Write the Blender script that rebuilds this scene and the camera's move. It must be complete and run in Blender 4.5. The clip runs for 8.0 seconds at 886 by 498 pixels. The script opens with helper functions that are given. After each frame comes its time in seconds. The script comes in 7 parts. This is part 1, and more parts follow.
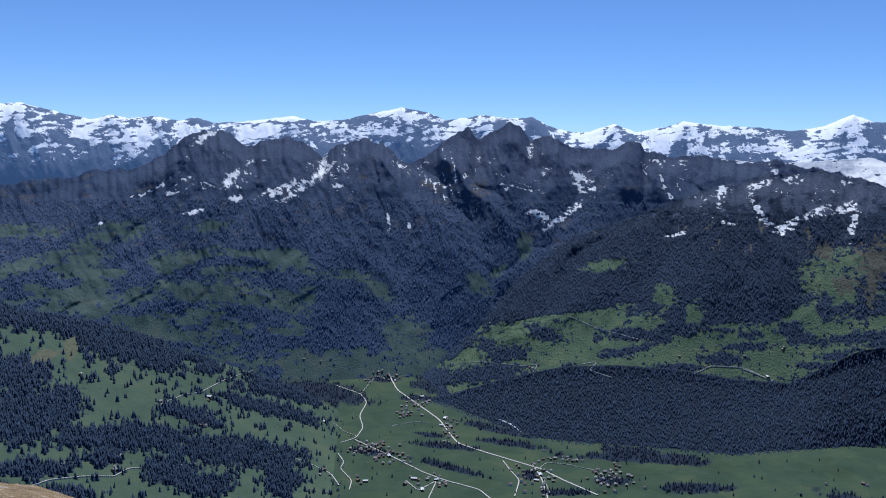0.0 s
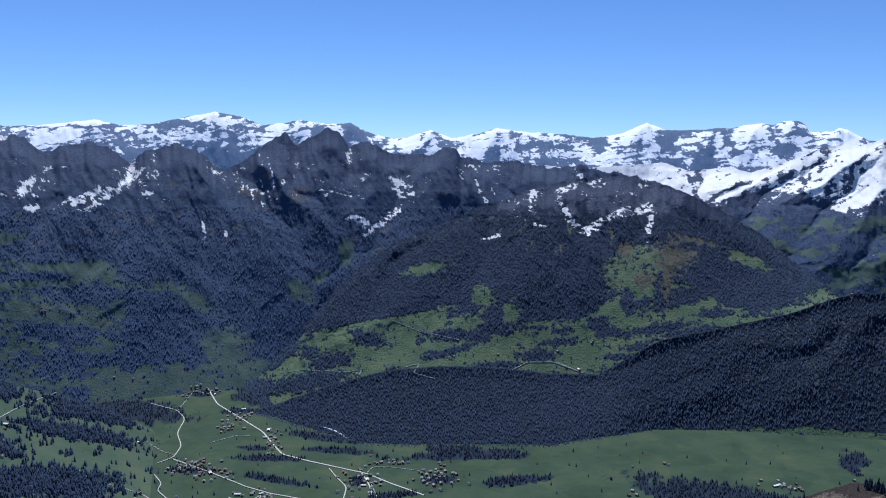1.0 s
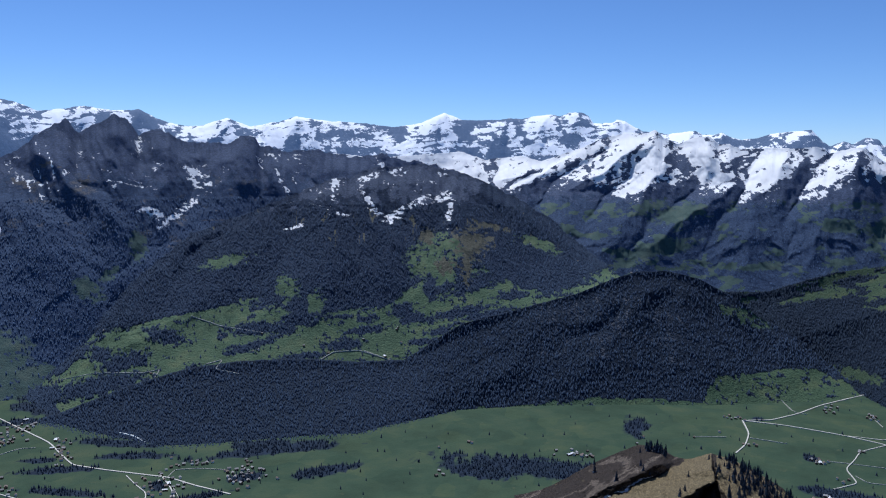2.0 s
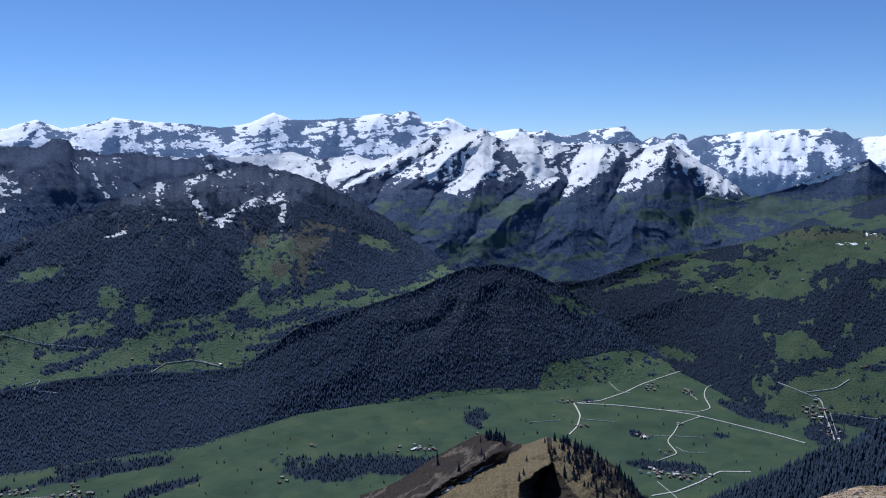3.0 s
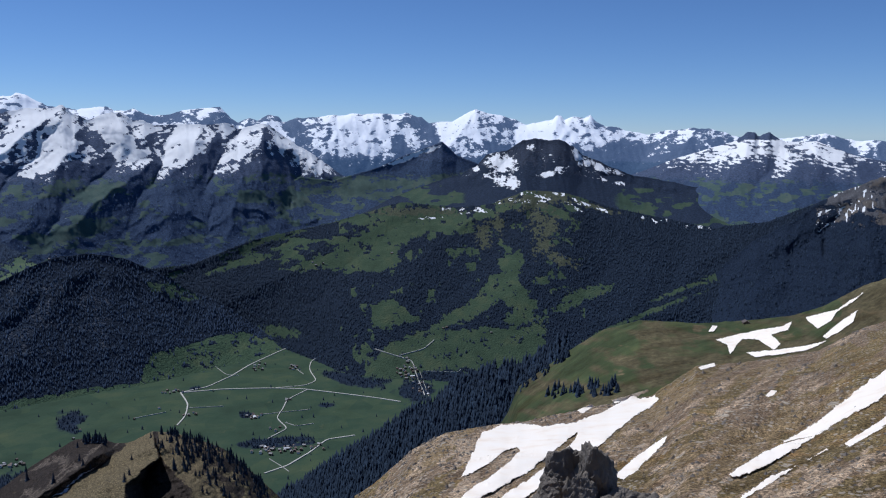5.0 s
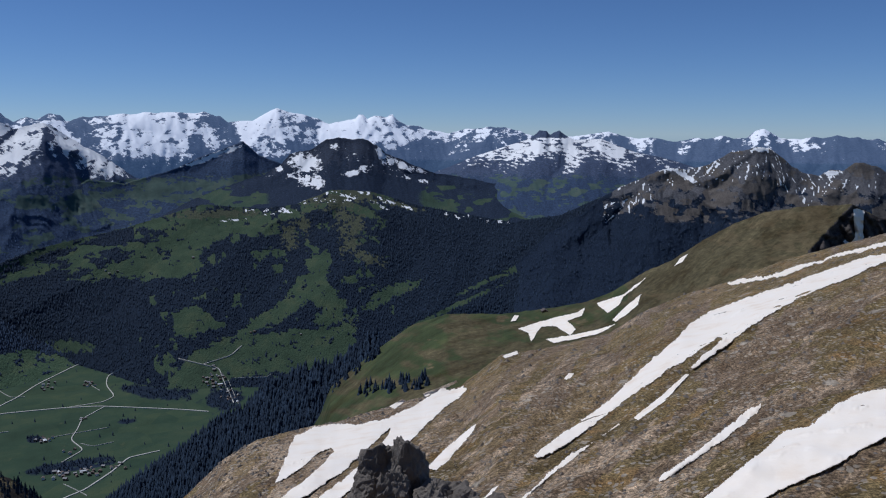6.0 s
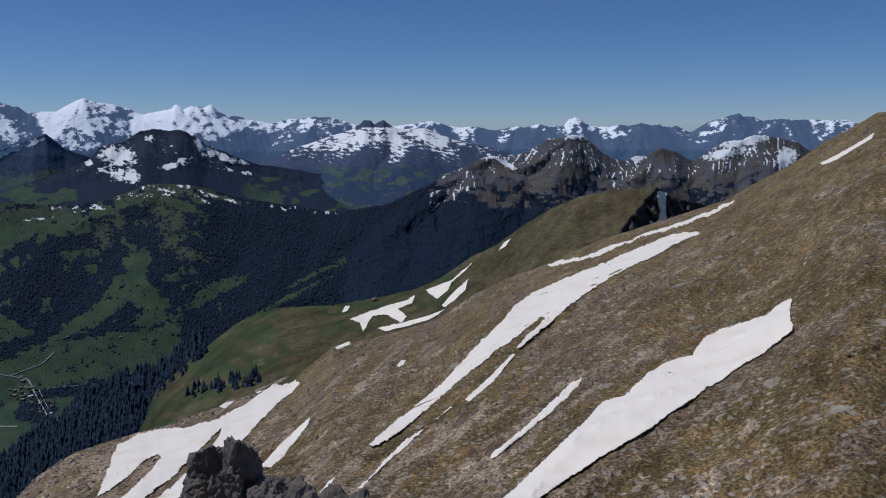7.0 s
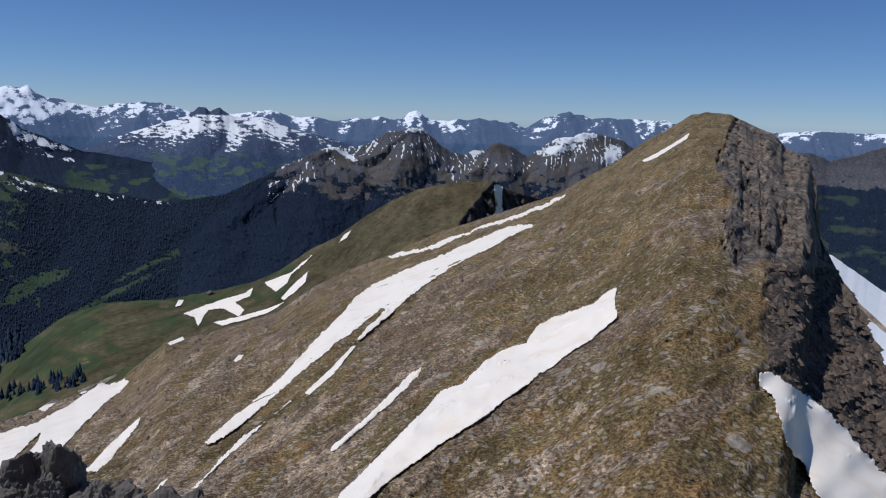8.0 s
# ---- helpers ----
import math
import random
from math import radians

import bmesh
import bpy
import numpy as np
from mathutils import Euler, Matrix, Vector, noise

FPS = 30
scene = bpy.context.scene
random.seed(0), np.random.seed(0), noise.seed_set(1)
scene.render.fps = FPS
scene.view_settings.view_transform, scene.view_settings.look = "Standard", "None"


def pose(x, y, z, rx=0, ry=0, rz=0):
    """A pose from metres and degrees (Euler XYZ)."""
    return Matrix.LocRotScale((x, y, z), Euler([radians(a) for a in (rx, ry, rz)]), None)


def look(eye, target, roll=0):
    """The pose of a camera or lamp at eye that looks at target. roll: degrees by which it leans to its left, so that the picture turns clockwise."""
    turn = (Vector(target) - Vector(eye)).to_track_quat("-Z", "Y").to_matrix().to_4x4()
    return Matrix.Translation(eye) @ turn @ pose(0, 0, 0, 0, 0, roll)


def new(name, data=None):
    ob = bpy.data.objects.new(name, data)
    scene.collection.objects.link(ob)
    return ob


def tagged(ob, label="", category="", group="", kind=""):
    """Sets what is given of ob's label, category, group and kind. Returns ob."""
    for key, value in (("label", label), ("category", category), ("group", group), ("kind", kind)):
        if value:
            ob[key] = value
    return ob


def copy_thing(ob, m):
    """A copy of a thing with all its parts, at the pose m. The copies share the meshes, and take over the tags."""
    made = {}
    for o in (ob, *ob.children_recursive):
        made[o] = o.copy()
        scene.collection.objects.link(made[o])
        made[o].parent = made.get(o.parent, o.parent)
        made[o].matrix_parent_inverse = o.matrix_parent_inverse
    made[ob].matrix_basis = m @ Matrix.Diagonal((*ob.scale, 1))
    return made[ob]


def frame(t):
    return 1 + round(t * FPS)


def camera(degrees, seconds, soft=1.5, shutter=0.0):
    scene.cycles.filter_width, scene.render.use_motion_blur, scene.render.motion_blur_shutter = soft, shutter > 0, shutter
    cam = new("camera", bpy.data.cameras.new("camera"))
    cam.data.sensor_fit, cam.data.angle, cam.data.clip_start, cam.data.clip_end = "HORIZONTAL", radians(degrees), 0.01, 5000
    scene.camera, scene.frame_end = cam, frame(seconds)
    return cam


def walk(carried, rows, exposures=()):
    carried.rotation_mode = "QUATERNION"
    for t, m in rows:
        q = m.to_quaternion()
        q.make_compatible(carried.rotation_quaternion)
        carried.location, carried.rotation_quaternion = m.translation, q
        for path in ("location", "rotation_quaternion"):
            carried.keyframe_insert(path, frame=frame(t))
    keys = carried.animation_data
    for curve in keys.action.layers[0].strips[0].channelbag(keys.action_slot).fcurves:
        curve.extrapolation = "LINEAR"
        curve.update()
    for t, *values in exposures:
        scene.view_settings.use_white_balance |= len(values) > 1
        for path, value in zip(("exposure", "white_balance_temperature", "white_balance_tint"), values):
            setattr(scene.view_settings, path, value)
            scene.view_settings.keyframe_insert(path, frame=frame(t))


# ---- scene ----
# ---------------------------------------------------------------- camera
# A phone held out at arm's length is swung to the right on a summit; bearings are
# counted in degrees clockwise from the first view, heights from the summit's ground.
EYE = 1.6
ARM = 0.2
cam = camera(55.8, 8.0, soft=1.1)
ROWS = [
    (0, 0, -6.548, -0.725),
    (0.5, 5.942, -5.762, -0.626),
    (1, 12.278, -6.023, -0.643),
    (1.5, 19.169, -6.503, -0.921),
    (3, 37.119, -6.623, 0.238),
    (3.5, 42.296, -6.849, 0.101),
    (4, 48.973, -7.178, 0.161),
    (4.5, 56.682, -7.616, -0.161),
    (6, 77.337, -7.837, -0.196),
    (6.5, 83.468, -7.922, 0.152),
    (7, 89.19, -8.523, 0.199),
    (7.5, 94.733, -8.808, -0.667),
    (8, 99.94, -8.965, -1.442),
]
walk(cam, [(t, pose(ARM * math.sin(radians(b)), ARM * (math.cos(radians(b)) - 1), EYE, 90 + tilt, lean, -b)) for t, b, tilt, lean in ROWS],
     exposures=[(0.0, 0.1, 5250, 13), (0.5, 0.29, 5250, 13), (1.0, 0.2, 5250, 13), (1.5, 0.1, 5250, 13), (3.5, -0.03, 5250, 13), (4.5, -0.22, 5300, 13), (6.0, -0.62, 5300, 13), (6.5, -0.86, 5300, 13), (7.0, -0.82, 5300, 13), (8.0, -0.56, 5350, 13)])

# ---------------------------------------------------------------- sky and sun
SUN_BEARING, SUN_HEIGHT = 3.0, 60.0
world = bpy.data.worlds.new("sky")
scene.world = world
world.use_nodes = True
wn = world.node_tree
sky = wn.nodes.new("ShaderNodeTexSky")
sky.sky_type, sky.sun_disc = "NISHITA", False
sky.sun_elevation, sky.sun_rotation = radians(SUN_HEIGHT), radians(SUN_BEARING)
sky.altitude, sky.air_density, sky.dust_density, sky.ozone_density = 2100, 0.8, 0.0, 6.0
wn.links.new(sky.outputs["Color"], wn.nodes["Background"].inputs["Color"])
wn.nodes["Background"].inputs["Strength"].default_value = 0.09
sun = new("sun", bpy.data.lights.new("sun", "SUN"))
sun.data.energy, sun.data.angle, sun.data.color = 4.6, radians(0.53), (1.0, 0.92, 0.79)
sb, sh = radians(SUN_BEARING), radians(SUN_HEIGHT)
sun.matrix_world = look((0, 0, 0), (-math.sin(sb) * math.cos(sh), -math.cos(sb) * math.cos(sh), -math.sin(sh)))
sun.location = (0, 0, 900)


# ---------------------------------------------------------------- number tools
def lattice(ix, iy, seed):
    h = (ix * 374761393 + iy * 668265263 + seed * 974634777) & 0x7FFFFFFF
    h = ((h ^ (h >> 13)) * 1274126177) & 0x7FFFFFFF
    return ((h ^ (h >> 16)) & 0xFFFF) / 65535.0


def vnoise(x, y, seed=0):
    """Smooth value noise, 0 to 1."""
    x, y = np.asarray(x, float), np.asarray(y, float)
    ix, iy = np.floor(x).astype(np.int64), np.floor(y).astype(np.int64)
    fx, fy = x - ix, y - iy
    fx, fy = fx * fx * (3 - 2 * fx), fy * fy * (3 - 2 * fy)
    a, b = lattice(ix, iy, seed), lattice(ix + 1, iy, seed)
    c, d = lattice(ix, iy + 1, seed), lattice(ix + 1, iy + 1, seed)
    return a + (b - a) * fx + (c - a) * fy + (a - b - c + d) * fx * fy


def fbm(x, y, octaves=5, seed=0, gain=0.5):
    total, amp, norm = 0.0, 1.0, 0.0
    for k in range(octaves):
        total = total + amp * vnoise(np.asarray(x) * 2 ** k + 17.3 * k, np.asarray(y) * 2 ** k - 9.1 * k, seed + k)
        norm, amp = norm + amp, amp * gain
    return total / norm


def ridged(x, y, octaves=4, seed=0):
    total, amp, norm = 0.0, 1.0, 0.0
    for k in range(octaves):
        total = total + amp * (1 - np.abs(2 * vnoise(np.asarray(x) * 2 ** k + 31.7 * k, np.asarray(y) * 2 ** k + 5.3 * k, seed + k) - 1))
        norm, amp = norm + amp, amp * 0.5
    return total / norm


def step(x, lo, hi):
    f = np.clip((x - lo) / (hi - lo), 0, 1)  # falls where lo > hi
    return f * f * (3 - 2 * f)


def smooth(v, n):
    n = max(1, int(n))
    p = np.pad(v, (n, n), mode="edge")
    k = np.hanning(2 * n + 3)[1:-1]
    return np.convolve(p, k / k.sum(), mode="valid")


def tan_d(a):
    return np.tan(np.radians(a))


def curve(knots, az, which=1):
    return np.interp(az, [k[0] for k in knots], [k[which] for k in knots])


def patches(az, el, spots, seed=3, ragged=0.75, fine=1.6):
    """How far inside any of the ragged ovals (bearing, rise, half width, half height, turn in degrees) a place lies: above 0.5 is in."""
    best = np.zeros_like(az)
    wob = (fbm(az * 1.9 * fine, el * 2.6 * fine, 5, seed) - 0.5) * 2 * ragged
    for a, e, w, h, turn in spots:
        c, s = math.cos(radians(turn)), math.sin(radians(turn))
        da, de = az - a, el - e
        q = np.sqrt(((da * c + de * s) / w) ** 2 + ((-da * s + de * c) / h) ** 2)
        best = np.maximum(best, np.clip(1.0 - 0.5 * q + wob * 0.5, 0, 1) * (q < 2.2))
    return best


# ---------------------------------------------------------------- materials
def material(name):
    m = bpy.data.materials.new(name)
    m.use_nodes = True
    return m, m.node_tree.nodes, m.node_tree.links, m.node_tree.nodes["Principled BSDF"]


def noise_node(nodes, links, scale, detail=5.0, rough=0.6, stretch=None, kind="Object"):
    co = nodes.new("ShaderNodeTexCoord")
    n = nodes.new("ShaderNodeTexNoise")
    n.inputs["Scale"].default_value, n.inputs["Detail"].default_value, n.inputs["Roughness"].default_value = scale, detail, rough
    src = co.outputs[kind]
    if stretch:
        mp = nodes.new("ShaderNodeMapping")
        mp.inputs["Scale"].default_value = stretch[0]
        mp.inputs["Rotation"].default_value = [radians(a) for a in stretch[1]]
        links.new(src, mp.inputs["Vector"])
        src = mp.outputs["Vector"]
    links.new(src, n.inputs["Vector"])
    return n.outputs["Fac"]


def streak_node(nodes, links, scale, turn, thin, detail=5.0):
    """Noise drawn out along a compass bearing, as the wash of rain and snow leaves it on a slope."""
    co, spin, mp, n = nodes.new("ShaderNodeTexCoord"), nodes.new("ShaderNodeVectorRotate"), nodes.new("ShaderNodeMapping"), nodes.new("ShaderNodeTexNoise")
    spin.rotation_type = "Z_AXIS"
    spin.inputs["Angle"].default_value = radians(turn)
    mp.inputs["Scale"].default_value = (1.0, thin, 1.0)
    n.inputs["Scale"].default_value, n.inputs["Detail"].default_value, n.inputs["Roughness"].default_value = scale, detail, 0.65
    links.new(co.outputs["Object"], spin.inputs["Vector"])
    links.new(spin.outputs["Vector"], mp.inputs["Vector"])
    links.new(mp.outputs["Vector"], n.inputs["Vector"])
    return n.outputs["Fac"]


def ramp(nodes, links, fac, stops):
    r = nodes.new("ShaderNodeValToRGB")
    while len(r.color_ramp.elements) < len(stops):
        r.color_ramp.elements.new(0.5)
    for e, (p, c) in zip(r.color_ramp.elements, stops):
        e.position, e.color = p, (*c, 1) if len(c) == 3 else c
    links.new(fac, r.inputs["Fac"])
    return r.outputs["Color"]


def blend(nodes, links, fac, a, b):
    m = nodes.new("ShaderNodeMix")
    m.data_type = "RGBA"
    links.new(fac, m.inputs["Factor"])
    for sock, v in ((m.inputs[6], a), (m.inputs[7], b)):
        if isinstance(v, tuple):
            sock.default_value = (*v, 1)
        else:
            links.new(v, sock)
    return m.outputs[2]


def edge(nodes, links, attribute, noise_out, amount=0.5, lo=0.42, hi=0.58):
    """A crisp but ragged mask from a painted cover value and a noise."""
    at = nodes.new("ShaderNodeAttribute")
    at.attribute_name = attribute
    ad = nodes.new("ShaderNodeMath")
    ad.operation = "MULTIPLY_ADD"
    links.new(noise_out, ad.inputs[0])
    ad.inputs[1].default_value = amount
    sub = nodes.new("ShaderNodeMath")
    sub.operation = "SUBTRACT"
    links.new(at.outputs["Fac"], sub.inputs[0])
    sub.inputs[1].default_value = amount / 2
    links.new(sub.outputs[0], ad.inputs[2])
    mr = nodes.new("ShaderNodeMapRange")
    mr.inputs["From Min"].default_value, mr.inputs["From Max"].default_value = lo, hi
    links.new(ad.outputs[0], mr.inputs["Value"])
    return mr.outputs["Result"]


def bump(nodes, links, shader, fac, strength, distance):
    b = nodes.new("ShaderNodeBump")
    b.inputs["Strength"].default_value, b.inputs["Distance"].default_value = strength, distance
    links.new(fac, b.inputs["Height"])
    links.new(b.outputs["Normal"], shader.inputs["Normal"])


def cover_material(name, forest, meadow, bare, rock, snow, size, rough_bump=1.0, fleck=0.0, torn=0.55, fields=0.0, wash=None, grit=0.65, stony=False):
    """Land seen from far off: woods, grass, bare earth, rock and snow, laid out by the mesh's cover values. size: metres of the grain."""
    m, n, l, sh = material(name)
    coarse = noise_node(n, l, 1 / (9 * size), 6, 0.62)
    grain = noise_node(n, l, 1 / size, 6, grit)
    wood = ramp(n, l, grain, [(0.3, tuple(c * 0.55 for c in forest)), (0.55, forest), (0.75, tuple(c * 1.6 for c in forest))])
    grass = ramp(n, l, coarse, [(0.3, tuple(c * 0.75 for c in meadow)), (0.5, meadow), (0.7, (meadow[0] * 1.45, meadow[1] * 1.2, meadow[2] * 1.1))])
    soil = ramp(n, l, grain, [(0.3, tuple(c * 0.65 for c in bare)), (0.7, tuple(c * 1.25 for c in bare))])
    stone = ramp(n, l, grain, [(0.28, tuple(c * 0.5 for c in rock)), (0.5, rock), (0.72, tuple(c * 1.5 for c in rock))])
    white = ramp(n, l, coarse, [(0.3, tuple(c * 0.93 for c in snow)), (0.6, snow)])
    if fields:
        # mown, grazed and fallow plots differ a little
        co, vo = n.new("ShaderNodeTexCoord"), n.new("ShaderNodeTexVoronoi")
        vo.inputs["Scale"].default_value = 1 / fields
        l.new(co.outputs["Object"], vo.inputs["Vector"])
        bw = n.new("ShaderNodeRGBToBW")
        l.new(vo.outputs["Color"], bw.inputs["Color"])
        mul = n.new("ShaderNodeMix")
        mul.data_type, mul.blend_type = "RGBA", "MULTIPLY"
        mul.inputs["Factor"].default_value = 1
        l.new(grass, mul.inputs[6])
        l.new(ramp(n, l, bw.outputs["Val"], [(0.2, (0.88, 0.92, 0.92)), (0.5, (1.0, 1.0, 1.0)), (0.8, (1.14, 1.08, 1.0))]), mul.inputs[7])
        grass = mul.outputs[2]
    col = blend(n, l, edge(n, l, "meadow", grain, 0.35), wood, grass)
    col = blend(n, l, edge(n, l, "bare", grain, 0.5), col, soil)
    col = blend(n, l, edge(n, l, "rock", grain, 0.7), col, stone)
    if fleck:
        # tufts and stones
        spots = noise_node(n, l, 1 / fleck, 3, 0.75)
        mul = n.new("ShaderNodeMix")
        mul.data_type, mul.blend_type = "RGBA", "MULTIPLY"
        mul.inputs["Factor"].default_value = 1
        l.new(col, mul.inputs[6])
        l.new(ramp(n, l, spots, [(0.36, (0.34, 0.33, 0.32)), (0.5, (0.95, 0.95, 0.95)), (0.64, (2.05, 2.0, 1.9))]), mul.inputs[7])
        col = mul.outputs[2]
    if stony:
        # broken stone lying about in swarms, pale on the lit side
        swarm = noise_node(n, l, 0.16, 4, 0.6)
        for cell, amount in ((1.5, 0.07), (0.5, 0.19), (3.4, 0.025)):
            co, vo = n.new("ShaderNodeTexCoord"), n.new("ShaderNodeTexVoronoi")
            vo.inputs["Scale"].default_value = 1 / cell
            l.new(co.outputs["Object"], vo.inputs["Vector"])
            bw, gate, cut, both = n.new("ShaderNodeRGBToBW"), n.new("ShaderNodeMath"), n.new("ShaderNodeMath"), n.new("ShaderNodeMath")
            l.new(vo.outputs["Color"], bw.inputs["Color"])
            gate.operation, cut.operation, both.operation = "MULTIPLY", "LESS_THAN", "LESS_THAN"
            l.new(swarm, gate.inputs[0])
            l.new(bw.outputs["Val"], gate.inputs[1])
            l.new(vo.outputs["Distance"], cut.inputs[0])
            cut.inputs[1].default_value = 0.42
            l.new(gate.outputs[0], both.inputs[0])
            both.inputs[1].default_value = amount
            on = n.new("ShaderNodeMath")
            on.operation = "MULTIPLY"
            l.new(cut.outputs[0], on.inputs[0])
            l.new(both.outputs[0], on.inputs[1])
            col = blend(n, l, on.outputs[0], col, ramp(n, l, grain, [(0.3, (0.16, 0.13, 0.10)), (0.7, (0.44, 0.385, 0.30))]))
    if wash:
        # runnels of pale debris and darker turf down the slope
        for scale, dark, light in ((wash[1], 0.74, 1.24), (wash[1] * 0.25, 0.70, 1.28)):
            mul = n.new("ShaderNodeMix")
            mul.data_type, mul.blend_type = "RGBA", "MULTIPLY"
            mul.inputs["Factor"].default_value = 1
            l.new(col, mul.inputs[6])
            l.new(ramp(n, l, streak_node(n, l, scale, wash[0], wash[2]), [(0.32, (dark * 1.06, dark, dark * 0.92)), (0.5, (1.0, 1.0, 1.0)), (0.68, (light, light * 0.99, light * 0.97))]), mul.inputs[7])
            col = mul.outputs[2]
    col = blend(n, l, edge(n, l, "snow", grain, torn), col, white)
    l.new(col, sh.inputs["Base Color"])
    sh.inputs["Roughness"].default_value = 0.9
    sh.inputs["Specular IOR Level"].default_value = 0.1
    bump(n, l, sh, grain, 0.8, size * rough_bump)
    return m


# distant woods and rock have the air's blue haze mixed into their base colours
HAZED_FOREST, MEADOW, BARE, ROCK, SNOW = (0.015, 0.024, 0.042), (0.064, 0.102, 0.058), (0.092, 0.092, 0.070), (0.135, 0.138, 0.150), (0.88, 0.88, 0.88)
MID = cover_material("mountain_land", HAZED_FOREST, MEADOW, BARE, ROCK, SNOW, 9.0)
# bluer and paler than the thing itself: haze over the high ranges
HIGH = cover_material("hazed_high_mountain_land", (0.046, 0.070, 0.126), (0.068, 0.104, 0.092), (0.105, 0.103, 0.108), (0.064, 0.084, 0.138), SNOW, 8.0, 0.45, torn=1.1, grit=0.72)
VALE = cover_material("valley_land", HAZED_FOREST, (0.040, 0.066, 0.040), (0.074, 0.084, 0.046), ROCK, SNOW, 14.0, 0.15, fields=62.0)
PASTURE = cover_material("pasture_land", HAZED_FOREST, (0.052, 0.080, 0.047), (0.076, 0.084, 0.054), ROCK, SNOW, 7.0)
# woods raised towards blue to carry some haze
DARK_PEAK = cover_material("hazed_dark_peak_land", (0.022, 0.033, 0.058), (0.046, 0.074, 0.050), (0.07, 0.068, 0.06), (0.036, 0.045, 0.068), SNOW, 8.0, 0.6, torn=0.9)
LIME_LAND = cover_material("limestone_land", (0.016, 0.026, 0.048), (0.044, 0.060, 0.050), (0.120, 0.106, 0.094), (0.104, 0.102, 0.108), SNOW, 6.0, 0.8, torn=0.7, grit=0.72)
# the strongest haze tint, for the mountain that closes the side valley
HAZE_LAND = cover_material("hazed_side_valley_land", (0.050, 0.075, 0.130), (0.080, 0.116, 0.098), (0.10, 0.10, 0.10), (0.066, 0.090, 0.146), SNOW, 9.0, 0.4, torn=1.0)
# these two are lightened and blued to carry haze in their colour
LEFT_LAND = cover_material("hazed_hillside_land", (0.020, 0.032, 0.054), (0.062, 0.096, 0.062), (0.10, 0.105, 0.065), ROCK, SNOW, 12.0, 0.15)
TERRACE = cover_material("hazed_terrace_land", (0.026, 0.040, 0.072), (0.080, 0.122, 0.072), BARE, (0.066, 0.082, 0.124), SNOW, 8.0)
FAR = cover_material("hazed_distant_land", (0.05, 0.072, 0.10), (0.06, 0.09, 0.07), (0.12, 0.12, 0.13), (0.075, 0.092, 0.125), SNOW, 10.0, 0.5, torn=1.5, grit=0.74)
# air haze before the farthest chain, put in as bluish colours and blue emission
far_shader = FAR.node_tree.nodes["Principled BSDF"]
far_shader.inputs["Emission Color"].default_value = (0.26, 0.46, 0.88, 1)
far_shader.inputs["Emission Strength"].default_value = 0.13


# ---------------------------------------------------------------- land
def sheet_mesh(name, P, covers, mat, wrap=False):
    """A mesh from a grid of places (rows, columns, 3) with cover values at its corners."""
    nr, nc = P.shape[:2]
    me = bpy.data.meshes.new(name)
    idx = np.arange(nr * nc).reshape(nr, nc)
    q = np.stack([idx[:-1, :-1], idx[1:, :-1], idx[1:, 1:], idx[:-1, 1:]], -1).reshape(-1, 4)
    me.vertices.add(nr * nc)
    me.vertices.foreach_set("co", P.reshape(-1).astype(np.float32))
    me.loops.add(q.size)
    me.loops.foreach_set("vertex_index", q.reshape(-1).astype(np.int32))
    me.polygons.add(len(q))
    me.polygons.foreach_set("loop_start", np.arange(0, q.size, 4, dtype=np.int32))
    me.polygons.foreach_set("use_smooth", np.ones(len(q), bool))
    for key, v in covers.items():
        me.attributes.new(key, "FLOAT", "POINT").data.foreach_set("value", v.reshape(-1).astype(np.float32))
    me.update(calc_edges=True)
    me.materials.append(mat)
    return new(name, me)


def place(az, r, z):
    a = np.radians(az)
    return np.stack([r * np.sin(a), r * np.cos(a), z], -1)


SHEETS = {}


def crest_ridges(az, rise, gap, seed):
    """Where no ridges are given: one from every peak of the crest, slanting down."""
    rnd = np.random.default_rng(seed)
    k = max(2, int(0.5 * gap / (az[1] - az[0])))
    tops = [i for i in range(k, len(az) - k) if rise[i] == rise[i - k:i + k + 1].max()]
    out = []
    for i in tops:
        for side in (-1, 1):
            lean = side * (0.25 + 0.6 * rnd.random()) * gap
            out.append([(az[i], rise[i]), (az[i] + lean, rise[i] - 1.0 * gap), (az[i] + 1.6 * lean + 0.3 * gap * rnd.normal(), rise[i] - 2.4 * gap)])
    return out


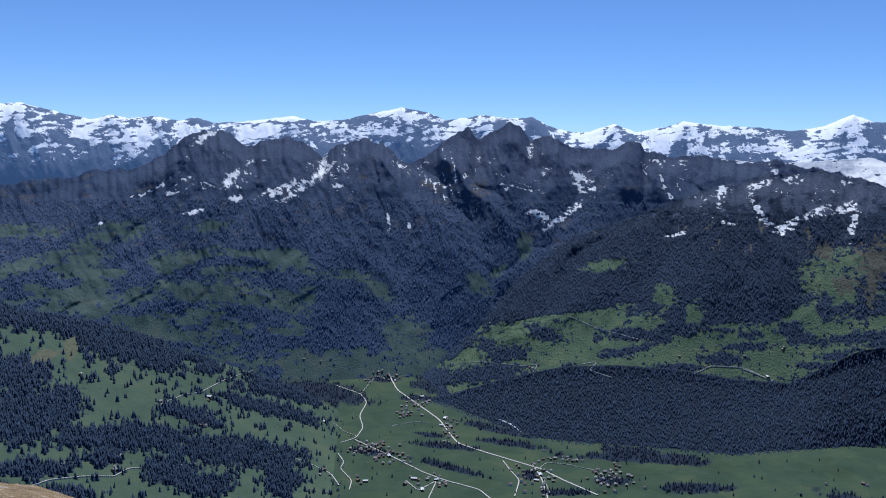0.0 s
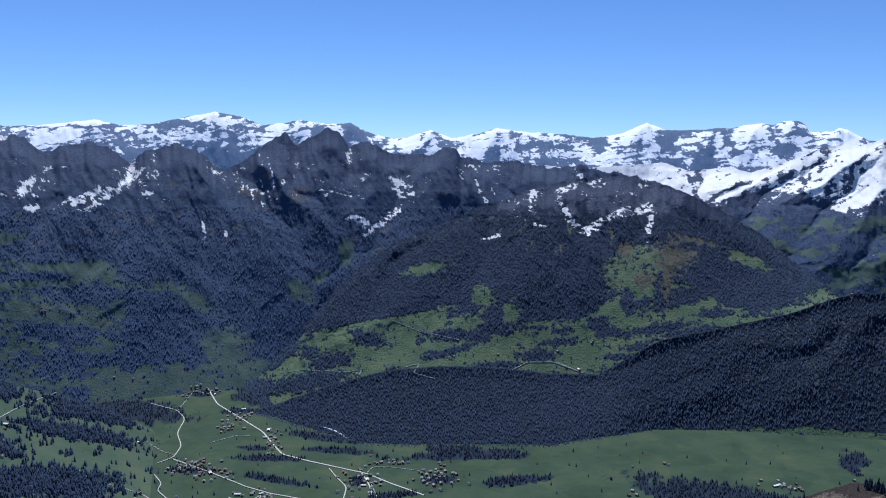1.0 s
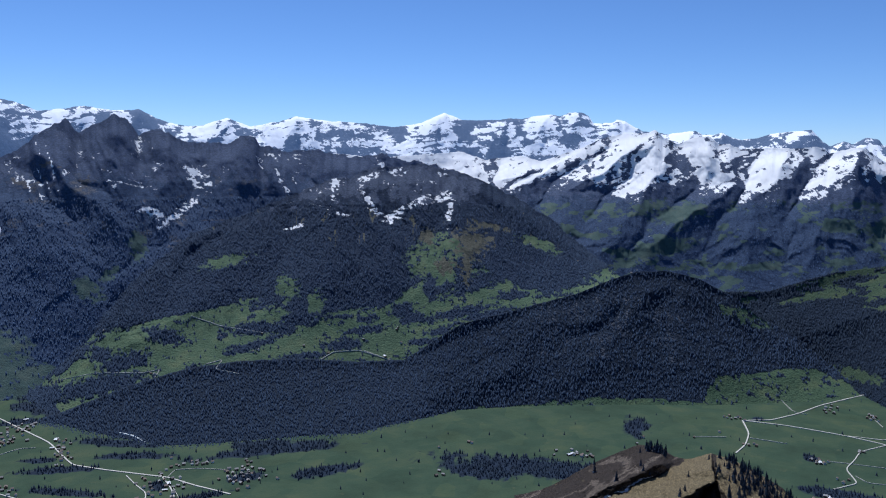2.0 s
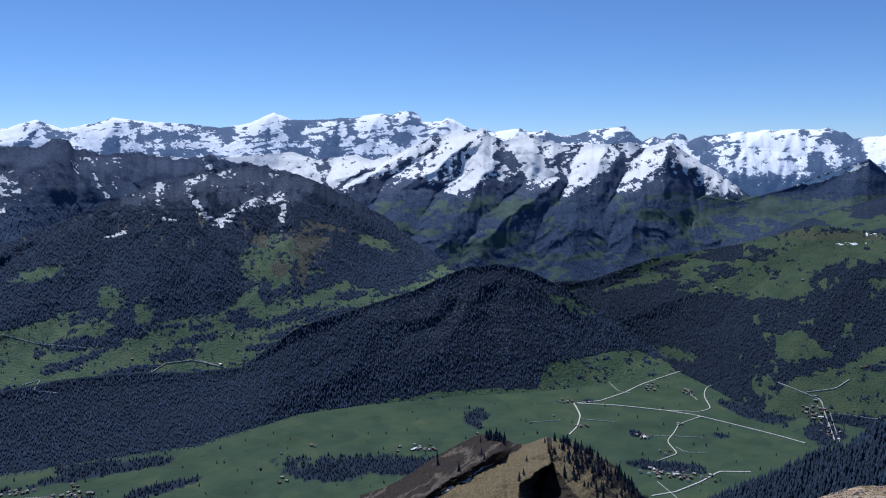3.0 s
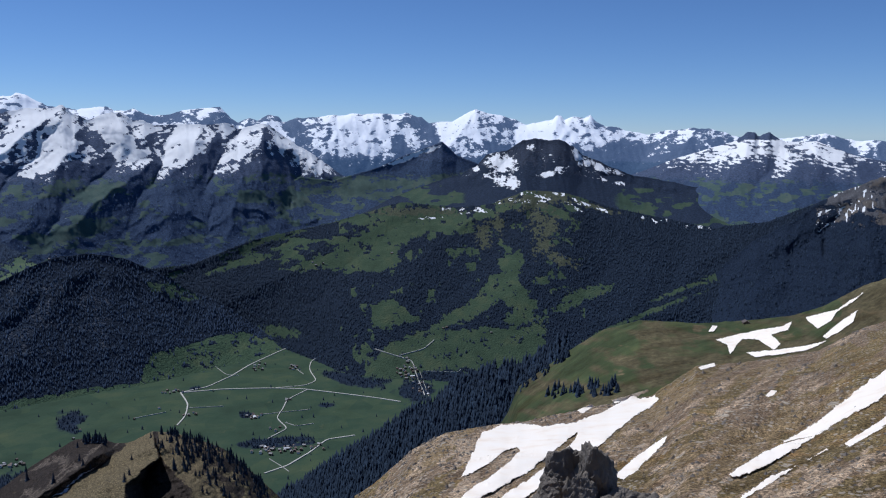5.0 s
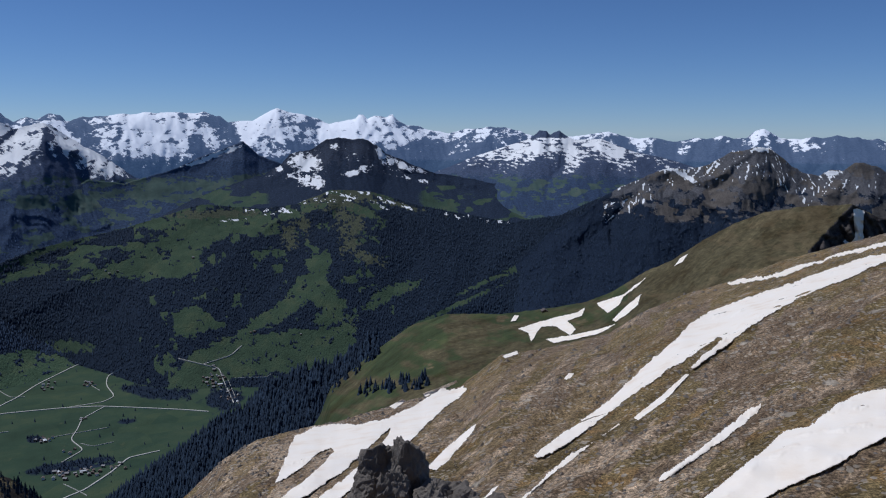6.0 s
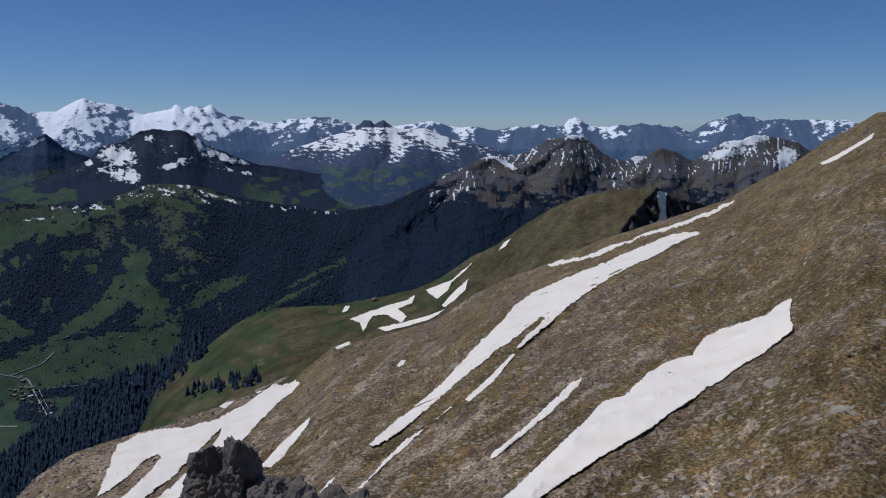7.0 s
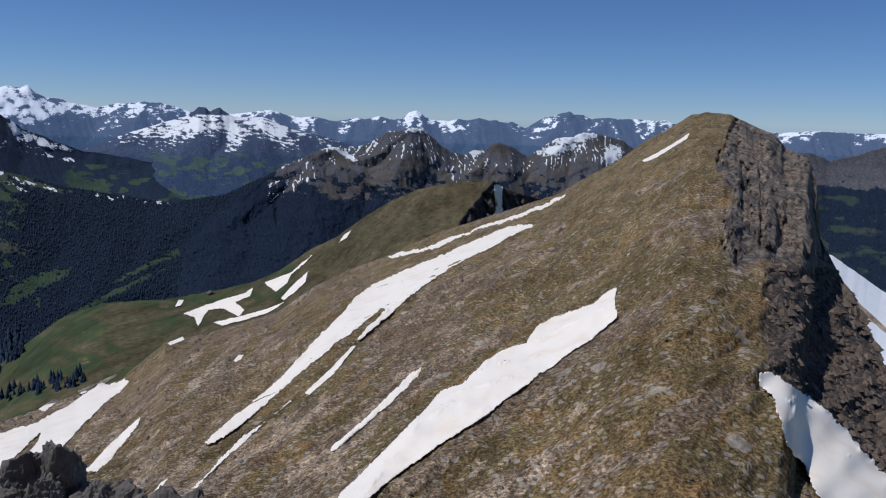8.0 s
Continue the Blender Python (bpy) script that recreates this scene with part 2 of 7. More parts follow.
def ridge_field(az, el, ridges, gap, ribs, seed):
    """Relief, about 0 in the valleys to 1 on the ridges: flat facets fall to both sides of each ridge,
    with side ribs that run down and away from it. Also the signed distance from the nearest ridge."""
    wa = az + (fbm(az / gap * 1.1, el / gap * 1.1, 4, seed + 300, 0.42) - 0.5) * 0.8 * gap
    we = el + (fbm(az / gap * 1.1 + 40, el / gap * 1.1, 4, seed + 310, 0.42) - 0.5) * 0.5 * gap
    best, near = np.full(az.shape, -0.35), np.full(az.shape, gap)
    for line in ridges:
        e = [p[1] for p in line][::-1]
        a = [p[0] for p in line][::-1]
        d = wa - np.interp(we, e, a)
        down = line[0][1] - we
        over = np.clip(-down, 0, None) * 1.2 + np.clip(line[-1][1] - we, 0, None) * 0.35
        h = 1.0 - np.abs(d) / (gap * (0.75 + 0.16 * np.clip(down, 0, 9))) - over / gap
        near = np.where(h > best, d, near)
        best = np.maximum(best, h)
    away = np.abs(near)
    side = np.where(near > 0, 7.3, 0.0)
    q = (we + 0.75 * away) / gap
    rib = 0.7 * ridged(q * 1.5 + side, away / gap * 0.5, 2, seed + 1) + 0.3 * ridged(q * 3.7 + side, away / gap * 1.2, 2, seed + 5)
    fine = ridged(az / gap * 4.0 + q * 1.1, el / gap * 1.4, 4, seed + 9)
    g = best + ribs * (rib - 0.55) * np.clip(away / gap * 2.2, 0.15, 1) + 0.5 * ribs * (fine - 0.55)
    return g, near


def massif(name, crest, dist, foot, mat, cover, label, ridges=None, gap=2.0, relief=110.0, ribs=0.55, span=0.1, rows=150, spiky=0.12, steep=0.75, seed=1, merge=0.55, back=260.0, crag=0.0, kind="structure"):
    """One mountainside. crest: (bearing, rise in degrees); dist: (bearing, metres) of the crest; foot: (bearing, metres, height).
    Ridges run down from the peaks, with gullies between them; behind the crest the ground falls away."""
    az = np.arange(crest[0][0], crest[-1][0] + span / 2, span)
    rise = curve(crest, az) + (fbm(az * 1.7, az * 0, 6, seed, 0.72) - 0.5) * 2 * spiky + (ridged(az * 2.3, az * 0, 4, seed + 2) - 0.6) * 0.9 * spiky
    rc = curve(dist, az)
    zc = EYE + rc * tan_d(rise)
    zs = smooth(zc, 1.2 / span)
    zss = smooth(zc, 4.5 / span)
    rf, zf = curve(foot, az), curve(foot, az, 2)
    s = np.linspace(0, 1, rows)[:, None] ** 1.15
    top = zc + (zs - zc) * step(s, 0.03, merge * 0.6) + (zss - zs) * step(s, 0.2, merge + 0.3)
    z = zf + (top - zf) * (1 - s ** steep)
    r = (rc + (rf - rc) * s) * np.ones_like(az)
    A, S = np.ones((rows, 1)) * az, s * np.ones_like(az)
    E = np.degrees(np.arctan2(z - EYE, r))
    g, near = ridge_field(A, E, ridges or crest_ridges(az, smooth(rise, 0.3 / span), gap, seed), gap, ribs, seed)
    rock = ridged(A * 2.0 + E * 0.6, E * 0.7, 4, seed + 90) - 0.55
    env = (1 - step(S, 0.5, 0.95) * 0.9) * (0.35 + 0.65 * step(S, 0.0, 0.1))
    out = relief * g * env + crag * rock * (1 - step(S, 0.35, 0.7))
    k = 1 - out / np.hypot(r, z - EYE)
    r, z = r * k, EYE + (z - EYE) * k
    # the far side
    bs = np.linspace(1, 0, 10)[:-1, None]
    R, Z = np.vstack([r[:1] + back * bs, r]), np.vstack([z[:1] - back * 0.4 * bs ** 1.4 + (smooth(z[0], 3) - z[:1]) * bs, z])
    AZ = np.ones((len(R), 1)) * az
    EL = np.degrees(np.arctan2(Z - EYE, R))
    pad = np.zeros((9, len(az)))
    broad = np.vstack([pad, np.apply_along_axis(smooth, 1, relief * g * env, 0.2 / span)])
    turned = np.gradient(broad, axis=1) / (np.radians(span) * R)
    cov = dict(meadow=np.zeros_like(R), bare=np.zeros_like(R), rock=np.zeros_like(R), snow=np.zeros_like(R))
    cover(cov, AZ, EL, np.vstack([pad, near]), np.vstack([pad, S]), np.vstack([pad, g]), turned)
    ob = sheet_mesh(name, place(AZ, R, Z), cov, mat)
    SHEETS[name] = (az, R[9:], Z[9:], {c: v[9:] for c, v in cov.items()})
    return tagged(ob, label, "mountain", "", kind)


def inside(az, el, corners):
    """Whether places lie in an outline of (bearing, rise) corners."""
    hit = np.zeros(np.shape(az), bool)
    n = len(corners)
    for k in range(n):
        (a0, e0), (a1, e1) = corners[k], corners[(k + 1) % n]
        if e0 == e1:
            continue
        hit ^= ((e0 > el) != (e1 > el)) & (az < a0 + (a1 - a0) * (el - e0) / (e1 - e0))
    return hit


# bearing and rise of the crests
CREST_ALPS_EAST = [(-36, 2.4), (-27.7, 2.62), (-26.5, 2.7), (-25.6, 2.46), (-24.3, 2.16), (-22.7, 1.79), (-21.4, 2.14), (-20.4, 1.92), (-19, 2.1), (-17.3, 1.85), (-16.4, 2.09), (-15.2, 1.76), (-13.4, 1.87), (-10.1, 2.3), (-8.6, 2), (-6.7, 2.14), (-4.8, 2.62), (-2.8, 3), (-1, 2.68), (0.1, 2.2), (2.8, 2.58), (4.3, 2.36), (6, 2.49), (7, 1.94), (8.1, 1.57), (9.6, 1.47), (10.4, 1.74), (11.4, 2.04), (12.9, 1.5), (14.7, 1.87), (15.9, 2.24), (17.5, 1.99), (19.9, 1.89), (22.3, 1.65), (24.2, 1.89), (25.1, 2.33), (25.8, 2.65), (27.1, 2.15), (29.4, 2.17)]
CREST_ALPS_MID = [(30.15, 2.29), (31.03, 2.28), (32.1, 2.5), (33.01, 2.57), (33.63, 2.5), (34.34, 2.73), (35.13, 2.71), (35.43, 2.54), (35.81, 2.04), (36.29, 2.01), (37.1, 2.06), (37.36, 2.27), (37.92, 2.14), (38.4, 1.82), (39.06, 1.49), (40.73, 1.33), (41.76, 1.51), (42.37, 1.56), (42.88, 1.26), (43.49, 1.3), (44.01, 1.41), (44.53, 1.19), (45.23, 1.01), (46.09, 1.11), (47.17, 1.38), (48.42, 1.57), (49.33, 1.61), (49.95, 0.95), (50.4, 0.59), (51.13, 0.95), (51.68, 0.78), (52.41, 1.14), (53.05, 1.05), (53.33, 0.69), (54.24, 0.97), (55.53, 1.01), (56.45, 1.19), (57.46, 1.16), (57.92, 1.31), (58.66, 1.25), (59.21, 1.31), (60.31, 1.31), (61.04, 1.26), (61.58, 1.38), (62.32, 1.08), (62.59, 1.08), (63.05, 0.72), (64.68, 0.84), (65.39, 1.26)]
CREST_ALPS_WEST = [(65.89, 1.49), (66.25, 1.65), (67.15, 1.35), (67.86, 1.25), (68.92, 0.99), (69.64, 0.63), (70.5, 0.81), (71.45, 0.98), (71.66, 1.28), (71.95, 1.25), (72.22, 0.98), (72.72, 1.21), (73.57, 1.15), (73.9, 1.31), (74.25, 0.89), (74.93, 0.54), (75.59, 0.54), (76.26, 0.29), (77.08, 0.12), (77.73, 0.03), (78.68, 0.29), (79.77, 0.37), (80.39, 0.46), (81.59, 0.44), (82.5, 0.22), (83.06, -0.02), (84.53, -0.25), (86.74, -0.07), (87.47, 0.02), (88.38, 0.2), (89.3, -0.08), (90.4, -0.26), (91.3, -0.17), (92.57, -0.44), (93.28, -0.36)]
CREST_ALPS_END = [(93.97, -0.23), (94.68, -0.27), (95.56, -0.05), (96.35, -0.27), (97.14, -0.18), (97.64, 0.26), (98.16, 0.38), (98.68, 0.08), (99.2, -0.19), (100.23, -0.28), (101.06, -0.07), (101.57, -0.19), (102.39, 0.03), (103.05, -0.19), (103.54, -0.11), (104.03, -0.28), (104.67, -0.2), (105.49, -0.62), (105.95, -0.37), (106.71, 0.14), (107.32, 0.22), (107.77, 0.38), (108.45, 0.57), (108.83, 0.37), (109.28, 0.37), (109.89, 0.12), (110.47, 0.2), (114.8, 0.09), (115.2, -0.08), (118.8, -0.35), (121.8, -0.47), (123.7, -0.28), (127.4, -0.37), (136, -0.5)]
CREST_SNOWY = [(18.3, -0.17), (21.3, -0.45), (23.1, -0.29), (24.4, -0.19), (27, 0.04), (28.6, -0.5), (31, -0.22), (32.4, -0.52), (34.6, 0.2), (36.8, 1.13), (37.73, 1.38), (39.05, 1.36), (39.9, 1.63), (40.39, 1.06), (41.4, 0.72), (42.09, 1.08), (43.14, 1.26), (43.82, 0.74), (44.52, 0.74), (45.22, 0.39), (45.93, 0.48), (46.08, 0.48), (47.15, 0.49), (48.23, 0.44), (49.67, 0.59), (50.4, 0.23), (51.13, 0.41), (52.04, 0.6), (52.59, 0.32), (53.5, -0.31), (54.24, -0.86), (55.16, -1.32), (56.27, -2.14), (57.2, -2.88), (58.88, -3.42), (59.5, -3.63), (61, -4.37)]
CREST_CRAGS = [(-33.6, -2.76), (-27.9, -2.34), (-26, -2), (-23.8, -1.73), (-22.8, -1.37), (-20.5, -1.29), (-18.4, -0.48), (-17.3, 0.62), (-15.8, 1.31), (-14.1, 1.15), (-13.1, 0.17), (-12, 0.63), (-10.5, 1.03), (-9.2, 0.49), (-8.1, -0.44), (-7.5, 0.25), (-6.4, 0.72), (-5.2, 0.92), (-4.1, 0.56), (-2.9, -0.38), (-2.2, -0.75), (-1, -0.17), (0.5, 1.19), (1.7, 1.77), (2.4, 0.91), (3.6, 1.68), (4.5, 2.18), (5.3, 1.81), (5.9, 0.87), (7, 1.15), (7.8, 0.97), (8.5, 0.52), (10.4, 0.47), (11.5, 0.37), (12.2, 0.93), (13, 0.94), (13.7, 0.21), (15.5, -0.14), (16.9, 0.06), (18.7, -0.28), (20.1, -0.44), (21.4, -0.13), (22.4, -0.47), (25, -0.7), (27.5, -1.67)]
CREST_SHOULDER = [(-3.2, -16.48), (-0.8, -14.78), (1.1, -13.23), (2.7, -11.86), (3.6, -10.5), (4.6, -9.32), (5.7, -8.14), (7, -7.14), (9, -5.57), (12, -4.42), (15.5, -3.04), (17.4, -2.24), (18.4, -1.77), (19.3, -1.91), (20.5, -1.24), (22.4, -1.01), (24.7, -0.86), (25.8, -1.14), (27.4, -1.49), (29.6, -2.39), (31.2, -3.3), (33.1, -4.37), (34.9, -5.97), (36.2, -6.84), (38.6, -8.72), (42.2, -11.3)]
CREST_BENCH = [(-5.6, -17.76), (-3.2, -17.3), (0.8, -16.46), (4.7, -15.23), (8.6, -14.32), (12.4, -14.03), (16.1, -14.02), (19.7, -14.31), (23.2, -14.23), (27.1, -11.77), (30.5, -10.81), (35.1, -9.43), (37.5, -8.32), (39, -7.8), (41, -7.66), (42.9, -8.05), (45.3, -9.12), (46.8, -10.26), (49.2, -11.37), (51.1, -12.84), (52.7, -13.62), (54.6, -14.57), (56.5, -15.94)]
CREST_PASTURE = [(43.5, -8.92), (47.2, -8.65), (51.1, -7.17), (56.5, -6.03), (58.5, -5.44), (61.2, -4.65), (65, -4.99), (67.3, -4.76), (69.8, -3.77), (72.4, -3.9), (75.9, -4.91), (79.4, -5.51), (82.3, -6), (82.8, -5.81), (85.3, -5.45), (88.2, -4.12), (89.3, -3.73), (91.2, -5.22), (93.5, -8.26), (95.1, -10.56)]
CREST_DOME = [(58.1, -5.64), (61.2, -4.08), (63.4, -3.29), (65.27, -2.73), (66.34, -2.12), (67.04, -1.39), (67.75, -1.2), (68.46, -1.07), (69.49, -0.37), (70.36, -0.24), (71.24, -0.41), (71.92, -0.32), (72.8, -0.77), (73.5, -1.33), (74.53, -1.76), (75.55, -2.18), (76.56, -2.6), (79.2, -3.01), (81.2, -3.4), (83.2, -4.1), (85.2, -4.8), (87.4, -5.5), (89.4, -6.6)]
CREST_TWIN = [(74.1, -3.56), (77.2, -2.45), (79.5, -1.51), (81.8, -0.76), (83.2, -0.3), (83.65, 0.05), (83.85, 0.27), (84.35, 0.22), (84.5, -0.02), (84.65, -0.02), (84.8, 0.12), (85.2, 0.26), (85.35, 0.1), (85.8, -0.2), (86.2, -0.38), (87.9, -0.3), (90.2, -1.16), (92.1, -1.53), (94, -2.09), (96.2, -2.46), (98.8, -4.29)]
CREST_LIMESTONE = [(82.3, -8.95), (84.5, -6.75), (86.7, -5.45), (88.2, -4.19), (89.4, -3.43), (91.2, -2.64), (92.39, -2.17), (93.29, -2.25), (93.83, -2.25), (94.72, -1.98), (95.59, -1.52), (96.29, -1.07), (97.16, -0.98), (97.85, -0.72), (98.54, -0.8), (99.07, -1.24), (99.78, -1.86), (100.81, -2.38), (101.49, -2.55), (102.14, -2.1), (102.81, -2.18), (103.44, -1.66), (103.93, -1.59), (104.75, -1.9), (105.74, -2.49), (106.2, -2.23), (106.81, -1.8), (107.71, -1.2), (108.77, -1.11), (109.35, -0.78), (110.09, -0.78), (110.69, -0.94), (112.1, -1.28), (112.8, -1.81), (115.4, -2.46), (118.9, -2.15), (123.5, -1.61), (124.8, -2.07), (126.1, -1.68), (127.5, -1.18), (129.6, -0.7)]
CREST_LEFT = [(-36.5, -6.92), (-31.1, -8.61), (-28.2, -9.43), (-26.4, -10.15), (-24.1, -10.66), (-21.8, -11.34), (-19.4, -12.21), (-17.3, -13.24), (-14, -14.41), (-10.2, -15.97), (-6.8, -17.74), (-4.4, -19.07)]
CREST_HAZY = [(49.9, -6.33), (52.5, -3.83), (54.5, -2.92), (56.5, -3.21), (59.6, -2.34), (61.1, -1.62), (62.9, -0.96), (64, -0.52), (65, -1.45), (66.5, -2.02), (68.7, -2.4), (71.8, -3.55), (74.8, -5.48)]


# main ridges that run down from the peaks: bearing and rise
RIDGES_CRAGS = ([(-17.63, 0.25), (-19.75, -1.65), (-22.86, -4.68), (-26.81, -7.52)], [(-15.14, 1.32), (-14.66, -2.37), (-17.45, -7.54), (-19.65, -10.75)], [(-10.41, 0.73), (-11.18, -2.74), (-13.44, -6.12), (-16.09, -11.28)],
                [(-5.52, 0.73), (-6.47, -2.71), (-7.43, -6.55), (-8.6, -11.89)], [(-4.76, 0.55), (-2.82, -2.68), (-0.48, -4.97), (1.9, -8.03), (2.74, -11.1)], [(0.23, -0.15), (2.58, -2.61), (4.76, -5.27)], [(4.6, 2.07), (3.9, -1.06), (5.5, -4.1)],
                [(7.28, 1.08), (7.71, -1.0), (6.64, -3.69)], [(12.5, 0.75), (11.49, -2.07), (10.27, -4.56), (6.93, -7.53), (4.3, -11.06)], [(15.25, -0.14), (15.69, -1.98), (17.19, -3.79)], [(18.78, -0.45), (19.24, -2.62)])
RIDGES_SHOULDER = ([(10.62, -5.38), (7.22, -6.89), (4.6, -9.86), (2.37, -12.36)], [(13.67, -3.52), (12.14, -6.14), (10.61, -8.82), (6.05, -12.14)], [(18.47, -1.84), (18.89, -4.54), (18.17, -8.03), (16.05, -11.13)], [(20.39, -1.43), (20.44, -4.12), (21.85, -6.8)],
                   [(23.26, -0.84), (23.88, -2.52)], [(26.18, -2.85), (27.22, -5.51), (26.18, -9.38)], [(27.46, -1.38), (30.93, -3.87), (33.97, -6.02), (35.84, -7.42)])
RIDGES_SNOWY = ([(28.02, -0.41), (28.88, -2.09), (30.3, -3.99)], [(35.3, 2.2), (33.0, -0.24), (30.35, -1.92)], [(39.85, 1.45), (36.77, -1.01), (34.27, -2.52), (33.46, -5.19)], [(39.85, 1.45), (40.41, -1.41), (39.04, -3.71), (36.7, -6.38)],
                [(42.91, 1.07), (44.84, -1.8), (42.91, -3.72), (39.8, -6.03)], [(49.2, 1.54), (47.89, -0.65), (46.38, -2.56), (46.01, -4.87)], [(52.22, 0.18), (50.94, -1.79), (50.02, -3.7)], [(52.22, 0.18), (55.03, -1.58), (57.98, -3.24), (60.15, -4.31)], [(35.27, 0.51), (32.23, -1.37), (30.71, -2.49)])
RIDGES_DOME = ([(70.1, -0.41), (67.21, -2.11), (63.47, -3.67)], [(70.1, -0.41), (69.46, -3.21)], [(72.27, -0.58), (74.08, -1.66), (76.2, -2.43), (80.92, -3.67)], [(71.91, -0.51), (71.61, -2.06)])
RIDGES_TWIN = ([(84.27, 0.26), (81.78, -1.02), (77.93, -2.46)], [(84.27, 0.26), (83.31, -2.1), (81.75, -4.4)], [(86.0, -0.39), (87.16, -2.1), (86.78, -4.02)], [(88.67, -0.58), (90.21, -2.1), (91.37, -3.24)])
RIDGES_LIMESTONE = ([(92.48, -2.4), (90.23, -3.63), (88.13, -4.4), (84.85, -7.11)], [(90.79, -2.86), (91.21, -5.15), (91.81, -7.06)], [(92.48, -2.4), (94.77, -4.35), (96.66, -5.45)], [(97.62, -1.04), (95.47, -2.46), (93.44, -3.3)], [(97.8, -1.03), (97.31, -2.82), (96.25, -4.33)],
                    [(98.7, -1.14), (99.98, -2.06), (101.32, -3.07)], [(103.61, -1.84), (102.46, -2.94), (101.64, -4.05)], [(103.78, -1.84), (104.7, -3.44)], [(108.49, -1.0), (107.28, -2.33)], [(109.11, -0.99), (110.43, -2.28)])
RIDGES_HAZY = ([(63.41, -0.7), (61.14, -1.58), (58.85, -2.55)], [(63.6, -0.7), (65.33, -2.13)], [(63.41, -0.7), (63.07, -2.53)])
RIDGES_WOOD = ([(41.35, -7.58), (38.58, -11.41), (35.39, -15.9)], [(41.35, -7.58), (42.91, -11.44), (44.49, -14.5)], [(45.64, -9.12), (49.17, -11.76), (51.52, -13.28)], [(36.65, -9.85), (31.16, -14.22), (27.28, -17.66)])
RIDGES_PASTURE = ([(60.03, -5.24), (54.99, -8.74), (49.5, -11.37)], [(69.49, -3.96), (64.29, -6.72), (60.5, -12.17)], [(72.4, -3.9), (71.84, -8.4), (66.76, -13.51)], [(75.61, -4.74), (78.86, -8.04), (77.36, -12.11)], [(82.75, -7.44), (79.7, -11.2), (75.98, -12.59)])


def slanted(az, el, dip, seed, f=1.0):
    """Rock bands along beds that dip to the left, 0 to 1: above about 0.7 bare rock shows."""
    w = fbm(az * 0.9 * f, el * 1.6 * f, 5, seed, 0.55) * 1.1
    q, along = el - dip * az, az + dip * el
    return np.maximum(ridged(q * 0.85 * f + w, along * 0.16 * f, 4, seed + 1), 0.97 * ridged(q * 2.3 * f + w, along * 0.4 * f, 4, seed + 2))


def c_alps(cov, az, el, u, s, g, turned):
    n = fbm(az * 3.4 - el * 1.2, el * 5.0, 6, 55, 0.7) - 0.5
    big = fbm(az * 0.4, el * 0.9, 3, 56) - 0.5
    west = step(az, 50, 56)
    bands = slanted(az, el, 0.12, 57, 1.5) - 0.74
    low = np.interp(az, [-30, 5, 25, 45, 55, 70, 75, 80, 120], [0.4, 0.7, 0.3, -0.4, -1.2, -0.9, -0.3, -0.1, -0.2])
    cov["rock"][:] = step(el, -2.2, -1.3)
    cov["snow"][:] = np.clip(0.62 - np.clip(bands, -0.1, 1) * (4.2 - 2.4 * west) + n * 2.2 + big * 1.3 + np.clip(turned, -0.6, 0.4) * 0.7 + np.clip((el - low) * 0.7, -1.6, 0.1) - 0.13 - 0.12 * step(az, 86, 90) - 0.1 * step(az, 26, 20), 0, 1)
    cov["meadow"][:] = 0


def c_snowy(cov, az, el, u, s, g, turned):
    n = fbm(az * 3.4, el * 5.0, 6, 8, 0.68) - 0.5
    big = fbm(az * 0.55, el * 1.0, 3, 9) - 0.5
    low = -1.7 - 0.35 * np.sin(az * 0.7)
    bands = slanted(az, el, 0.48, 11, 1.0) - 0.76
    deep = np.clip((el - low) * 1.0, -1.5, 0.12)
    cov["snow"][:] = np.clip(0.72 - np.clip(bands, -0.05, 1) * 4.4 + n * 2.3 + big * 0.5 + np.clip(turned, -0.9, 0.35) * 0.95 + deep, 0, 1)
    cov["rock"][:] = np.clip(0.5 + (el + 3.0) / 1.4 + n * 1.8, 0, 1)
    cov["meadow"][:] = np.maximum(patches(az, el, MEADOWS_SNOWY, 12, 0.9, 2.6), 0.8 * step(fbm(az * 1.0 - el * 0.3, el * 2.0, 6, 13, 0.6), 0.57, 0.60) * (el < -2.9))


def gully_snow(az, el, g, seed, amount):
    """Old snow left in thin gullies and on ledges."""
    big = fbm(az * 0.7, el * 0.9, 3, seed) - 0.5
    wa, we = fbm(az * 1.7, el * 1.7, 4, seed + 2) * 1.6, fbm(az * 1.7 + 20, el * 1.7, 4, seed + 3) * 1.6
    thin = np.maximum(ridged(az * 1.9 + wa + el * 0.8, el * 1.6 + we, 4, seed + 1), ridged(el * 2.6 + az * 0.7 + we, az * 0.8 + wa, 4, seed + 4)) - 0.86
    return np.clip(0.5 + amount - g * 0.25 + big * 1.5 + thin * 4.5, 0, 1)


def small_woods(az, el, seed, share):
    """Clumps and rows of trees that break up the grass."""
    a, e = az + (fbm(az * 2, el * 2, 4, seed + 7) - 0.5), el + (fbm(az * 2 + 9, el * 2, 4, seed + 8) - 0.5) * 0.6
    rows = ridged(a * 0.5 + e * 1.2, e * 1.5 - a * 0.3, 3, seed) - 0.80
    clumps = fbm(a * 2.2, e * 4.0, 5, seed + 3, 0.6)
    return step(np.maximum(clumps, 0.5 + rows * 1.2), share, share + 0.03)


